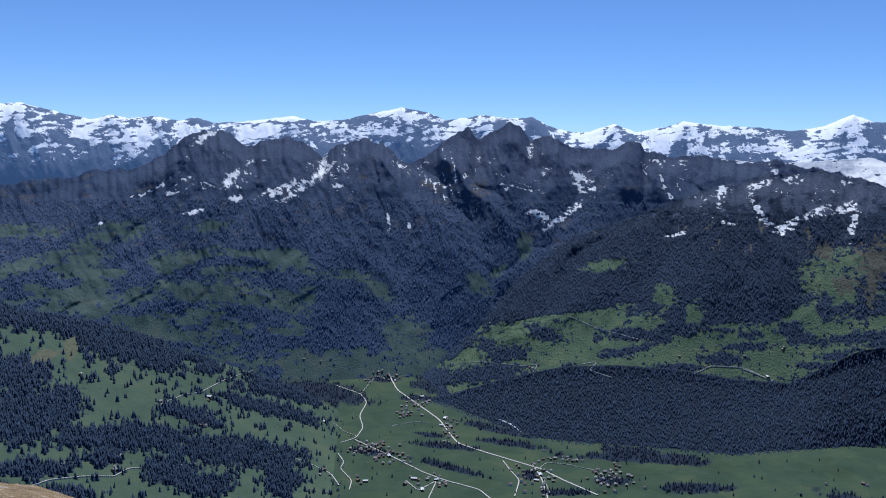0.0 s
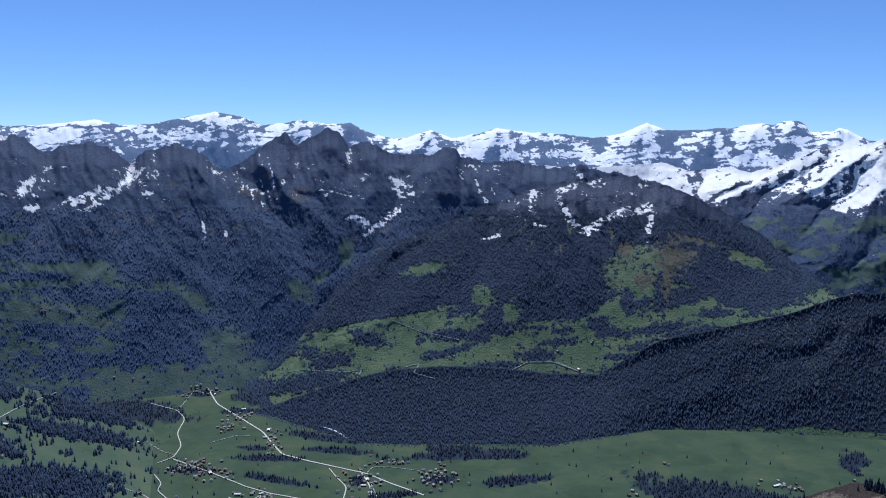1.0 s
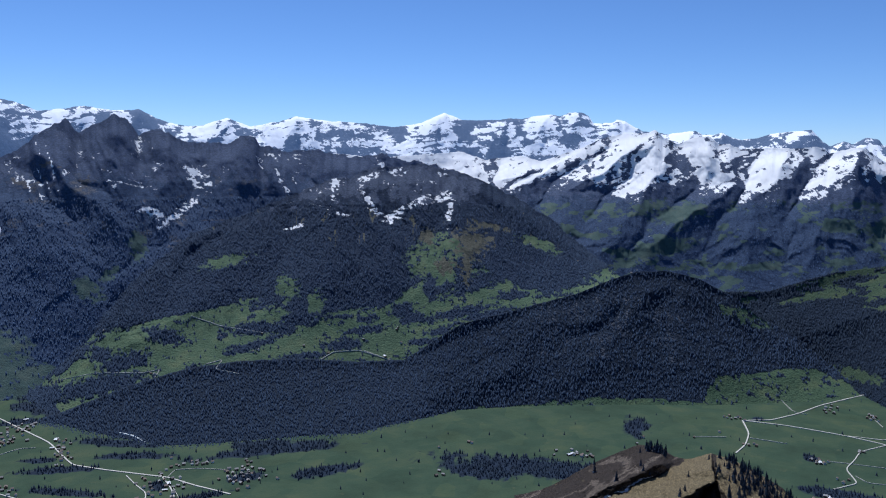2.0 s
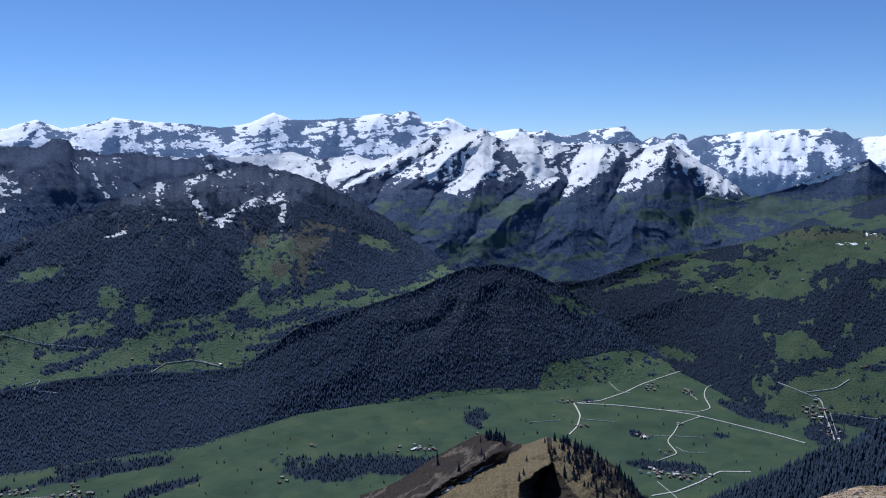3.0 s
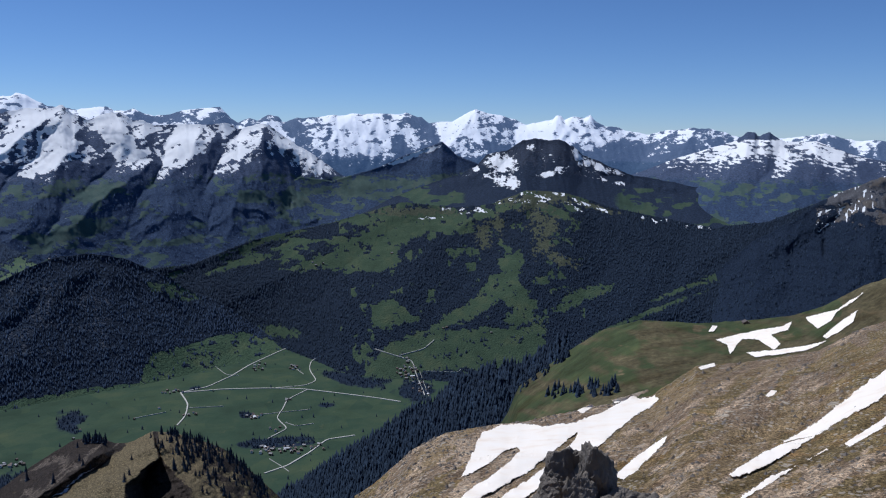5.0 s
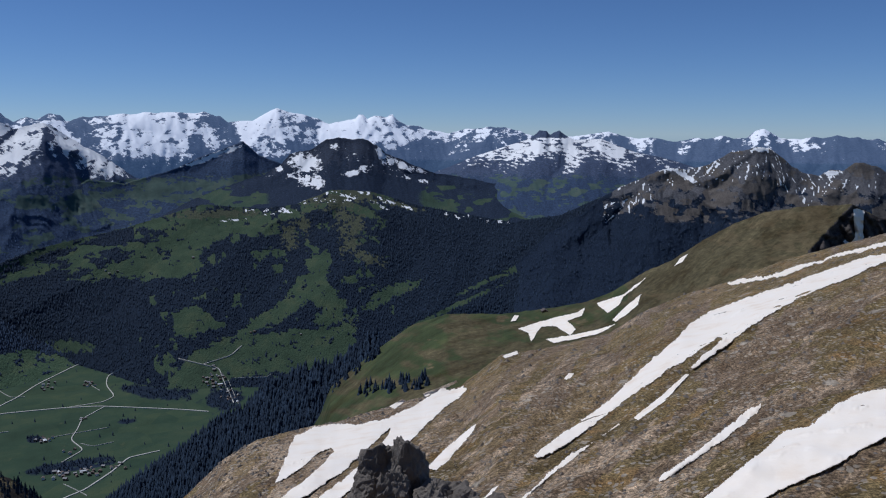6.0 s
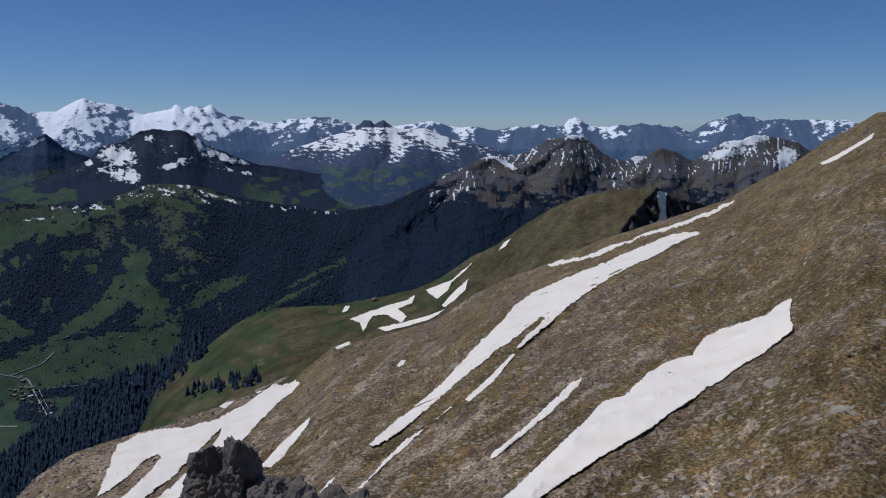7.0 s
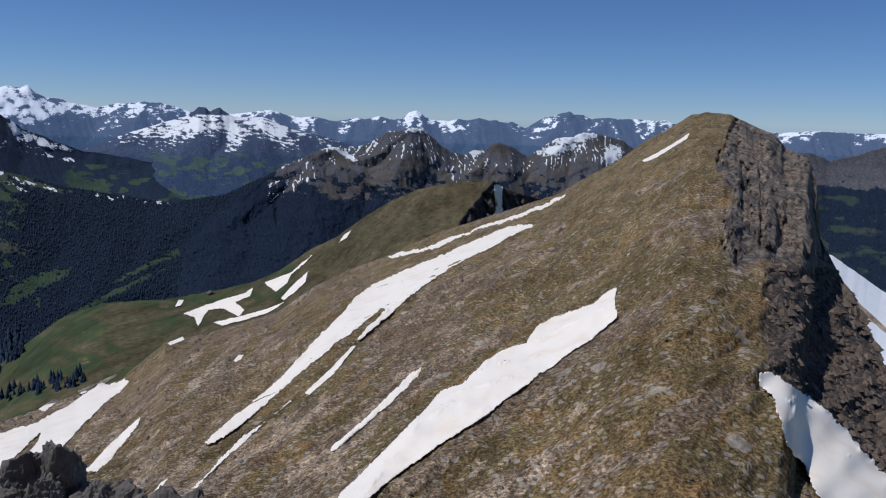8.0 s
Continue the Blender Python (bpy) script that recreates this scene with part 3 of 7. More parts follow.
def c_crags(cov, az, el, u, s, g, turned):
    n = fbm(az * 2.6, el * 2.6, 6, 19, 0.62) - 0.5
    cov["rock"][:] = np.clip(0.45 + (el + 2.0) / 1.6 + n * 2.2, 0, 1) * np.maximum(step(az, -21, -18), step(el, -1.5, -0.8))
    band = step(el, -3.8, -2.4) * (1 - 0.6 * step(el, -0.2, 0.9)) * (az > -19)
    stripes = (ridged(az * 3.2 + el * 0.6 + n, el * 0.5, 3, 48) > 0.78) * step(n, -0.1, 0.1) * (patches(az, el, BARE_CRAGS[:2], 47) > 0.5)
    cov["snow"][:] = np.maximum(np.maximum(patches(az, el, SNOW_CRAGS, 46, 0.95, 2.2) * step(fbm(az * 4, el * 6, 4, 36, 0.65), 0.34, 0.5), gully_snow(az, el, g, 31, -0.24) * band), stripes * 0.7)
    cov["bare"][:] = np.maximum(patches(az, el, BARE_CRAGS, 47) * 0.62, 0.5 * step(fbm(az * 1.3, el * 3, 5, 48), 0.56, 0.7) * (el < -1) * (el > -6.5))
    cov["rock"][:] *= cov["bare"] < 0.6
    open_land = np.maximum(patches(az, el, MEADOWS_CRAGS, 41, 0.95, 2.4), step(-el + (fbm(az * 1.3, el * 2, 4, 40) - 0.5) * 1.6, 13.2, 13.9) * step(az, -13, -9))
    left = step(fbm(az * 0.7, el * 1.9, 6, 29, 0.6), 0.53, 0.56) * (el < -6.5) * step(az, -7, -10)
    cov["meadow"][:] = np.maximum(open_land, 0.9 * left) * (1 - small_woods(az, el, 27, 0.66))


def c_shoulder(cov, az, el, u, s, g, turned):
    n = fbm(az * 2.6, el * 2.6, 6, 23, 0.62) - 0.5
    cov["rock"][:] = np.clip(0.45 + (el + 3.2) / 1.8 + n * 2.2, 0, 1) * (az > 10) * (1 - 0.7 * step(az, 27.5, 29))
    cov["snow"][:] = np.maximum(patches(az, el, SNOW_SHOULDER, 49, 0.95, 2.2) * step(fbm(az * 4, el * 6, 4, 36, 0.65), 0.34, 0.5), gully_snow(az, el, g, 37, -0.18) * step(el, -5.2, -3.4) * (az > 12) * (az < 27.5))
    wob = (fbm(az * 1.8, el * 2.6, 6, 42, 0.6) - 0.5) * 1.1
    open_land = inside(az + wob, el + wob * 0.5, TERRACE_NEAR) | inside(az + wob, el + wob * 0.5, TERRACE_FAR)
    groves = np.maximum(np.maximum(patches(az, el, GROVES, 50, 0.9, 2.6), patches(az, el, GROVES_UPPER, 54, 0.8, 2.4)), small_woods(az, el, 53, 0.67))
    cov["meadow"][:] = np.where(open_land, 1 - groves, np.maximum(patches(az, el, MEADOWS_SHOULDER, 43, 0.85, 2.4), patches(az, el, MEADOWS_TERRACE, 44, 0.85, 2.4)) * (1 - 0.8 * small_woods(az, el, 57, 0.63)))
    scars = step(ridged(az * 2.4 + fbm(az, el, 4, 24), el * 0.5, 4, 25), 0.8, 0.86) * step(el, -7.5, -6) * (1 - step(el, -4.0, -3.4)) * step(fbm(az, el * 0.6, 3, 26), 0.45, 0.6)
    cov["bare"][:] = np.maximum(patches(az, el, BARE_SHOULDER, 45, 1.1, 2.4) * (0.55 + 0.7 * fbm(az * 3, el * 4, 4, 28)), 0.62 * scars)


MEADOW_FOOT = [(44.49, -14.26), (47.14, -13.78), (49.32, -13.28), (51.43, -13.63), (53.04, -13.96), (53.39, -15.26), (46.14, -17.29), (43.23, -17.3), (43.72, -16.04)]


def c_wood(cov, az, el, u, s, g, st):
    crags = np.clip((ridged(az * 1.1 + el * 0.35 + 1.6 * fbm(az * 0.8, el * 0.8, 4, 79), el * 0.7, 5, 77) - 0.66) * 3 + 0.36, 0, 0.42)
    cov["rock"][:] = crags * step(az, 30, 33) * (1 - step(az, 42, 44)) * step(el, -15, -13.5) * (1 - step(el, -9.6, -9.0))
    glade = np.maximum(patches(az, el, [(45.9, -10.3, 1.5, 0.45, -16)], 78, 0.9, 2.4), patches(az, el, [(50.6, -13.6, 1.0, 0.3, -18)], 76, 0.8, 2.4))
    foot = step(s, 0.87 + 0.16 * (fbm(az * 0.5, az * 0, 5, 74, 0.6) - 0.35), 0.875 + 0.16 * (fbm(az * 0.5, az * 0, 5, 74, 0.6) - 0.35)) * step(az, 24, 27)
    jag = (fbm(az * 2, el * 2, 5, 72, 0.6) - 0.5) * 1.0
    cov["meadow"][:] = np.maximum(np.maximum(glade, foot), inside(az + jag, el + jag * 0.5, MEADOW_FOOT)) * (1 - small_woods(az, el, 75, 0.64))


def c_pasture(cov, az, el, u, s, g, st):
    cov["meadow"][:] = patches(az, el, MEADOWS_PASTURE, 51, 0.95, 2.8)
    ja, je = (fbm(az * 2.0, el * 3.0, 6, 58, 0.6) - 0.5) * 1.5, (fbm(az * 2.0 + 9, el * 3.0, 6, 59, 0.6) - 0.5) * 1.0
    for outline in PASTURES:
        cov["meadow"][inside(az + ja, el + je, outline)] = 1
    cov["meadow"][:] = np.maximum(cov["meadow"], step(fbm(az * 0.55 + el * 0.2, el * 1.5, 6, 68, 0.6), 0.535, 0.565) * step(el, -9.5, -8.2) * step(az, 63, 60))
    rim = step(el, curve(CREST_PASTURE, az) - 1.1 + (fbm(az * 1.5, el, 4, 69) - 0.5) * 1.6, curve(CREST_PASTURE, az) - 0.9) * (az > 57) * (az < 74) * step(fbm(az * 1.1, el * 2, 4, 80), 0.42, 0.5)
    cov["meadow"][:] = np.maximum(cov["meadow"], rim) * (1 - small_woods(az, el, 65, 0.69))
    cov["bare"][:] = patches(az, el, BARE_PASTURE, 52, 1.3, 3.4) * (0.5 + 0.7 * fbm(az * 4, el * 6, 4, 60))
    line = np.abs(el - curve(CREST_PASTURE, az) + 0.25 + (fbm(az * 1.2, az * 0, 3, 63) - 0.5) * 0.7) < 0.10
    cov["snow"][:] = np.maximum(patches(az, el, SNOW_PASTURE, 53, 1.0, 3.4), line * step(fbm(az * 3.0, el * 2, 4, 67), 0.56, 0.6) * (az > 64) * (az < 82)) * step(fbm(az * 4.0, el * 7.0, 5, 93, 0.65), 0.47, 0.53)


def c_dome(cov, az, el, u, s, g, st):
    n = fbm(az * 3, el * 3, 6, 61, 0.62) - 0.5
    cov["rock"][:] = np.clip(0.4 + (el + 2.2) / 2.0 + n * 1.8, 0, 1)
    flecks = gully_snow(az, el, g, 64, -0.26) * step(el, -3.8, -2.6)
    cov["snow"][:] = np.maximum(patches(az, el, SNOW_DOME, 63, 1.15, 2.4) * step(fbm(az * 3.4 + el * 2.0, el * 2.6, 6, 94, 0.66) + 0.2 * g, 0.42, 0.5), flecks)
    cov["meadow"][:] = step(fbm(az * 0.8, el * 2.2, 5, 70), 0.51, 0.56) * step(el, -3.2, -3.7) * np.maximum(step(az, 67, 64), 0.75 * step(az, 74, 77))


def c_twin(cov, az, el, u, s, g, st):
    n = fbm(az * 3.6 + el, el * 7, 6, 66, 0.66) - 0.5
    ledge = np.sin((el + 0.12 * az + 0.5 * fbm(az * 0.9, el * 1.4, 4, 62) + 0.35 * g) * 22.0)
    cov["rock"][:] = np.clip(0.5 + (el + 2.8) / 1.2 + n * 1.4, 0, 1)
    horns = (el > -0.25) * (np.abs(az - 84.2) < 1.6)
    cov["snow"][:] = np.clip(0.5 + np.clip((el + 1.5) * 0.55, -0.7, 0.22) + n * 1.9 + ledge * 0.16 + np.clip(st, -0.6, 0.6) * 0.5, 0, 1) * step(el, -3.3, -2.5) * (1 - horns * 0.9)
    cov["meadow"][:] = np.clip((fbm(az * 1.3, el * 3.2, 6, 12, 0.6) - 0.55) * 7 + 0.5, 0, 1) * (el < -2.7)


def c_lime(cov, az, el, u, s, g, st):
    n = fbm(az * 2.2, el * 3, 6, 71, 0.62) - 0.5
    edge_az = 88.3 + (fbm(el * 1.2, el * 0, 4, 70) - 0.5) * 2.0
    cov["rock"][:] = np.clip(0.45 + (el + 4.4) / 2.4 + n * 2.2, 0, 1) * step(az, edge_az - 0.4, edge_az + 0.4)
    cov["bare"][:] = np.clip((fbm(az * 1.2, el * 2, 5, 72, 0.6) - 0.5) * 5 + 0.42, 0, 1) * step(el, -6.6, -4.8) * (az > edge_az) * (az < 116)
    cov["rock"][:] *= cov["bare"] < 0.62
    fan = ridged((az + u * 0.75) * 5.2 + 0.7 * fbm(az * 2, el * 2, 3, 73), el * 0.8, 1, 75) - 0.88
    where = step(fbm(az * 0.9, el * 1.0, 3, 76), 0.40, 0.52)
    streak = np.clip(0.5 + fan * 5 + n * 0.7 - 0.12, 0, 1) * where * step(el, curve(CREST_LIMESTONE, az) - 2.6, curve(CREST_LIMESTONE, az) - 1.6) * (az > edge_az) * (az < 114)
    cov["snow"][:] = np.maximum(patches(az, el, SNOW_LIMESTONE, 74, 1.1, 4.0), streak)
    cov["meadow"][:] = step(az, 114, 118) * step(el, -3.6, -4.4) * np.clip(0.26 + 1.8 * (fbm(az * 0.7, el * 1.6, 5, 12) - 0.5), 0, 1)
    cov["rock"][:] *= 1 - step(az, 114, 118) * step(el, -3.4, -4.2)


def c_hazy(cov, az, el, u, s, g, turned):
    cov["meadow"][:] = np.maximum(patches(az, el, MEADOWS_HAZY, 83, 0.9, 2.4), 0.9 * step(fbm(az * 1.2, el * 3, 5, 84), 0.5, 0.55) * (el < -2.8)) * (1 - small_woods(az, el, 86, 0.64))
    cov["snow"][:] = patches(az, el, SNOW_HAZY, 85, 1.0, 3.0)
    cov["rock"][:] = step(el, -2.4, -1.6) * 0.6


def c_left(cov, az, el, u, s, g, st):
    cov["meadow"][:] = (1 - patches(az, el, WOODS_LEFT, 81, 0.7, 2.2)) * (1 - small_woods(az, el, 87, 0.66))
    cov["bare"][:] = patches(az, el, [(-26.0, -12.9, 1.0, 0.35, 20), (-24.3, -12.4, 0.4, 0.7, 0)], 82)


# ovals of open grass, bare ground and snow: bearing, rise, half width, half height, turn
MEADOWS_CRAGS = [(-26.79, -5.1, 2.27, 0.4, -2), (-21.12, -5.25, 1.77, 0.6, 9), (-23.34, -6.8, 1.26, 1, 40), (-26.24, -7.03, 3.04, 0.4, 14), (-16.45, -7.01, 1.77, 0.3, 25), (-15.69, -4.97, 1.26, 0.3, 5), (-24.08, -9.25, 1.53, 0.4, 8), (-22.94, -9.85, 1.53, 0.7, -3), (-20.73, -9.6, 1.01, 0.51, 18), (-17.21, -9.21, 2.55, 0.6, -2), (-13.94, -9.5, 3.06, 0.7, -7), (-11.34, -10.12, 2.04, 0.51, -21), (-6.36, -8.39, 1.78, 0.35, -5), (-4.22, -9.44, 1.12, 0.51, -35), (-18.69, -11.71, 3.6, 0.45, -18), (-2.44, -12.5, 1.55, 1.26, -29), (2.61, -8.98, 1.01, 0.6, -39), (3.96, -7.99, 0.77, 0.3, 31), (5.66, -6.21, 0.51, 1, 1)]
SNOW_CRAGS = [(-9.2, -2.16, 1.74, 0.31, 35), (-8.18, -1.2, 0.23, 0.85, -15), (-10.89, -2.74, 1.36, 0.23, 10), (-13.85, -3.12, 0.46, 0.23, 0), (-16.57, -4.04, 0.78, 0.15, 10), (-17.78, -2.81, 0.54, 0.15, 0), (-3.67, -4.61, 0.12, 0.7, 0), (-2.31, -5.18, 0.12, 0.39, 1), (9.53, -1.81, 0.5, 0.62, -19), (8.96, -1.36, 0.62, 0.19, -29), (8.28, -4.12, 1.47, 0.23, 37), (6.57, -4.08, 0.7, 0.27, -19), (14.88, -2, 0.15, 0.93, 24), (5.89, 0.11, 0.23, 0.54, 1), (-15.94, 0.76, 0.7, 0.23, 31), (-14.19, -1.81, 0.31, 0.62, -36), (-19.86, -2.92, 0.7, 0.12, 21), (-22.28, -4.72, 0.47, 0.12, 25), (-10.14, -2.35, 1.55, 0.19, 10)]
BARE_CRAGS = [(0.55, -1.1, 1.74, 1.08, -9), (-0.59, -2.27, 1.55, 0.77, -19), (2.49, -2.23, 1.16, 1.16, -29), (-5.6, -1.56, 0.77, 0.97, 1)]
MEADOWS_SHOULDER = [(11.22, -7.38, 1.48, 0.39, 12), (15.19, -9.27, 0.78, 0.77, 3), (17.05, -10.27, 0.59, 0.77, 4), (3.85, -12.14, 1.58, 0.54, 11), (8.51, -11.87, 2.77, 0.77, 12), (11.53, -10.78, 1.58, 0.54, 23), (13.8, -11.41, 1.38, 0.7, 33), (19.58, -11.18, 2.37, 0.43, 5), (10.86, -13.26, 5.56, 0.54, 6), (17.17, -12.84, 5.55, 0.66, 8), (23.05, -11.95, 4.35, 0.43, 6), (12.41, -14.1, 2.79, 0.46, 4), (19.36, -13.74, 3.58, 0.35, 5), (23.17, -13.95, 2.79, 0.31, -9), (2.71, -14.15, 2.79, 0.46, 6), (24.44, -7.4, 1.09, 1.16, 4), (24.25, -9.71, 1.57, 0.7, 36)]
MEADOWS_TERRACE = [(25.64, -6.5, 0.97, 0.97, -3), (25.94, -10.26, 2.36, 0.85, 6), (28.82, -10.65, 2.16, 0.62, -9), (22.4, -12.22, 2.37, 0.46, -1), (31.6, -11.94, 2.37, 0.31, 12), (38.77, -7.95, 2.34, 0.54, 9), (36.86, -8.92, 2.74, 0.46, 10), (34.95, -10.34, 1.97, 0.27, 10), (40.32, -6.58, 2.34, 0.27, -11), (32.54, -6.25, 1.56, 0.35, -17), (22.66, -13.28, 3.58, 0.39, -6)]
TERRACE_NEAR = [(0.34, -14.39), (3.84, -11.76), (6.55, -11.07), (11.88, -10.2), (13.03, -10.7), (15.3, -11.76), (19.22, -11.1), (20.63, -11.28), (24.22, -9.18), (28.2, -8.14), (28.47, -12.2), (25.83, -14.25), (19.76, -14.6), (16.15, -14.38), (8.6, -14.69), (4.71, -15.61), (0.77, -16.83)]
TERRACE_FAR = [(20.56, -11.67), (22.46, -11.36), (24.8, -9.99), (24.34, -6.43), (26.67, -5.83), (30.65, -8.94), (35.33, -9.91), (37.23, -8.85), (35.77, -8.05), (40.32, -6.46), (45.7, -7.5), (40.26, -9.33), (35.67, -11.05), (30.48, -12.96), (23.58, -14.08), (20.41, -14.03)]
GROVES = [(7.16, -12.11, 1.35, 0.5, -17), (4.67, -13.64, 1.51, 0.5, 7), (3.16, -13.08, 0.64, 0.46, 1), (12.74, -13.04, 2.06, 0.27, 14), (18.97, -13.12, 1.43, 0.39, 5), (18.51, -11.08, 1.81, 0.35, 4), (3.12, -14.98, 2.64, 0.58, 9), (8.98, -14.56, 0.8, 0.46, 3), (20.63, -11.35, 0.79, 0.35, 5), (14.57, -11.95, 1.19, 0.35, -6), (23.69, -11.35, 0.79, 0.39, 6), (24.44, -12.96, 1.19, 0.23, 7), (10.83, -12.32, 0.32, 0.19, 3), (16.12, -13.84, 1.59, 0.23, 5), (25.67, -12.19, 0.95, 0.27, 16), (30.62, -9.74, 1.02, 0.35, 7), (28.8, -11.09, 1.97, 0.27, 15), (33.88, -9.28, 1.41, 0.46, -3), (32.48, -7.92, 2.73, 0.85, -2), (27.23, -8.02, 0.55, 0.93, -3), (25.82, -9.36, 0.78, 0.31, 28)]
GROVES_UPPER = [(30.74, -7.67, 4.29, 0.62, -7), (28.41, -8.77, 2.35, 0.54, 19), (33.83, -8.41, 2.35, 0.35, -9), (24.99, -9.23, 0.47, 1.01, 8), (26.83, -11, 2.36, 0.31, 13), (18.74, -10.58, 0.94, 0.35, -4), (16.25, -11.5, 1.03, 0.31, 6), (23.08, -10.83, 0.79, 0.54, -3), (20.47, -12.17, 1.58, 0.27, 4), (12.85, -11.91, 1.58, 0.39, 0)]
BARE_SHOULDER = [(27.84, -6.06, 1.17, 1.16, -44), (26.07, -7.77, 0.7, 0.54, -3), (27.53, -7.49, 0.39, 1.55, -3), (29.08, -5.02, 1.55, 0.23, -13), (24.7, -5.74, 0.54, 0.54, -3)]
SNOW_SHOULDER = [(20.81, -1.68, 0.85, 0.19, 23), (20.66, -3.38, 0.23, 0.93, 29), (21.28, -4.18, 0.54, 0.23, -39), (22.24, -4.61, 0.78, 0.27, 3), (23.41, -3.74, 1.55, 0.19, 29), (18.45, -2.47, 0.23, 0.77, 2), (25.78, -3.11, 0.62, 0.31, 24), (26.22, -4.13, 0.19, 0.97, -8), (22.78, -1.38, 0.58, 0.27, 1), (15.74, -5.14, 0.62, 0.12, 13), (18.88, -4.28, 0.62, 0.15, 2), (17.23, -2.68, 0.31, 0.19, 2), (16.28, -1.23, 0.77, 0.15, 12)]
MEADOWS_PASTURE = [(51.55, -7.33, 2.34, 0.23, 20), (53.48, -6.74, 1.71, 0.27, 20), (47.25, -8.1, 1.72, 0.35, 19), (57.31, -5.75, 1.94, 0.27, 6), (48, -14.83, 3.6, 0.7, 4), (52.74, -13.29, 1.35, 0.35, -9), (72.61, -11.58, 0.79, 0.23, 15), (65.18, -8.02, 0.55, 0.27, 23), (69.6, -12.53, 1.19, 0.39, 4), (55.78, -5.57, 2.33, 0.31, 6), (50.38, -8.69, 2.35, 0.19, 15), (71.65, -5.22, 1.55, 0.31, -19), (45.68, -9.43, 1.18, 0.23, 19), (81.1, -9.7, 2.75, 0.15, 25), (82.27, -9.22, 0.86, 0.27, 21), (77.98, -11.85, 3.56, 0.15, 25)]
BARE_PASTURE = [(69.9, -4.5, 1.7, 0.6, -5), (70.7, -5.8, 0.8, 0.9, 20), (71.0, -7.6, 0.7, 0.8, -15), (67.8, -6.1, 0.5, 0.7, 10), (66.92, -6.84, 0.55, 0.97, 2), (68.57, -4.41, 1.94, 0.31, 1), (71.6, -4.15, 1.55, 0.46, -9), (71.37, -6.31, 0.62, 1.08, -19), (72.13, -8.41, 1.37, 0.39, -23), (61.81, -5.3, 3.5, 0.27, 1), (74.23, -4.78, 2.33, 0.19, -14)]
PASTURES = (
    [(52.72, -9.33), (55.82, -8.26), (57.34, -7.47), (58.84, -6.49), (60.33, -5.51), (61.43, -5.12), (64, -5.26), (66.18, -5.95), (66.38, -6.49), (64.78, -6.92), (62.95, -6.78), (61.31, -7.58), (60.97, -8.91), (59.66, -9.33), (57.76, -9.56), (55.83, -9.22), (54.28, -9.32)],
    [(68.06, -9), (68.7, -7.69), (69.43, -8.56), (69.49, -10.01), (70.58, -11.38), (70.62, -12.17), (69.22, -11.84), (68.14, -11.19), (66.77, -12.37), (64.98, -13.03), (63.14, -13.4), (63.68, -12.92), (66.01, -11.31)],
    [(59.39, -15), (60.9, -14), (63.14, -13.32), (66.44, -13.31), (69.62, -13.07), (71.31, -12.4), (71.07, -14.55), (70.08, -15.71), (66.54, -16.03), (62.47, -16.32), (59.83, -17.57), (58.65, -16.52)],
    [(58.56, -11.64), (60.84, -11.37), (62.37, -12.62), (62.01, -13.01), (58.97, -13.33), (59.15, -12.38)],
    [(71.97, -12.16), (72.58, -10.87), (73.86, -10.24), (75.78, -10.09), (75.79, -10.43), (73.26, -11.35)],
)
SNOW_PASTURE = [(65.09, -5.23, 0.78, 0.12, -9), (66.86, -5.19, 0.62, 0.12, 2), (69.6, -4.5, 0.47, 0.12, 2), (70.95, -4.46, 0.62, 0.12, 12), (72.94, -4.82, 0.85, 0.12, -25), (74.22, -4.71, 0.78, 0.12, -20), (63.29, -5.72, 0.78, 0.12, 1)]
MEADOWS_SNOWY = [(39.63, -3.4, 1.16, 0.46, 14), (41.52, -3.8, 1.55, 0.54, 19), (40.32, -6.27, 2.33, 0.46, 14), (46.48, -7.13, 1.56, 0.23, 10), (49.2, -8.3, 1.56, 0.31, 20), (55.39, -4.42, 3.49, 0.46, 0), (58.07, -5.36, 2.72, 0.31, 6), (60.29, -3.62, 1.94, 0.54, 16), (52.69, -2.9, 2.71, 0.39, -5), (47.29, -2.5, 1.55, 0.39, -10)]
SNOW_DOME = [(67.59, -1.71, 0.52, 0.38, 30), (68.22, -2.06, 0.69, 0.65, -35), (67.98, -2.88, 0.52, 0.41, -30), (68.79, -3.23, 0.45, 0.38, -30), (71.15, -2.66, 0.52, 0.17, 10), (72.17, -2.29, 0.38, 0.24, 20), (73.07, -1.3, 0.17, 0.52, 25), (73.7, -2.09, 0.45, 0.45, -30), (74.55, -2.13, 0.69, 0.21, -22), (75.56, -2.41, 0.65, 0.14, -20), (70.04, -0.88, 0.21, 0.21, 40), (66.35, -2.35, 0.17, 0.24, 20), (75.93, -3.19, 0.52, 0.1, -10)]
SNOW_LIMESTONE = [(93.5, -2.71, 0.7, 0.15, -29), (98.05, -0.9, 0.46, 0.15, 1), (108.73, -1.19, 1.55, 0.35, 12), (107.64, -1.98, 1.16, 0.31, 12), (111.39, -2.23, 0.46, 0.62, -38), (102.31, -2.32, 0.46, 0.15, 2), (92.36, -2.24, 0.46, 0.15, 1)]
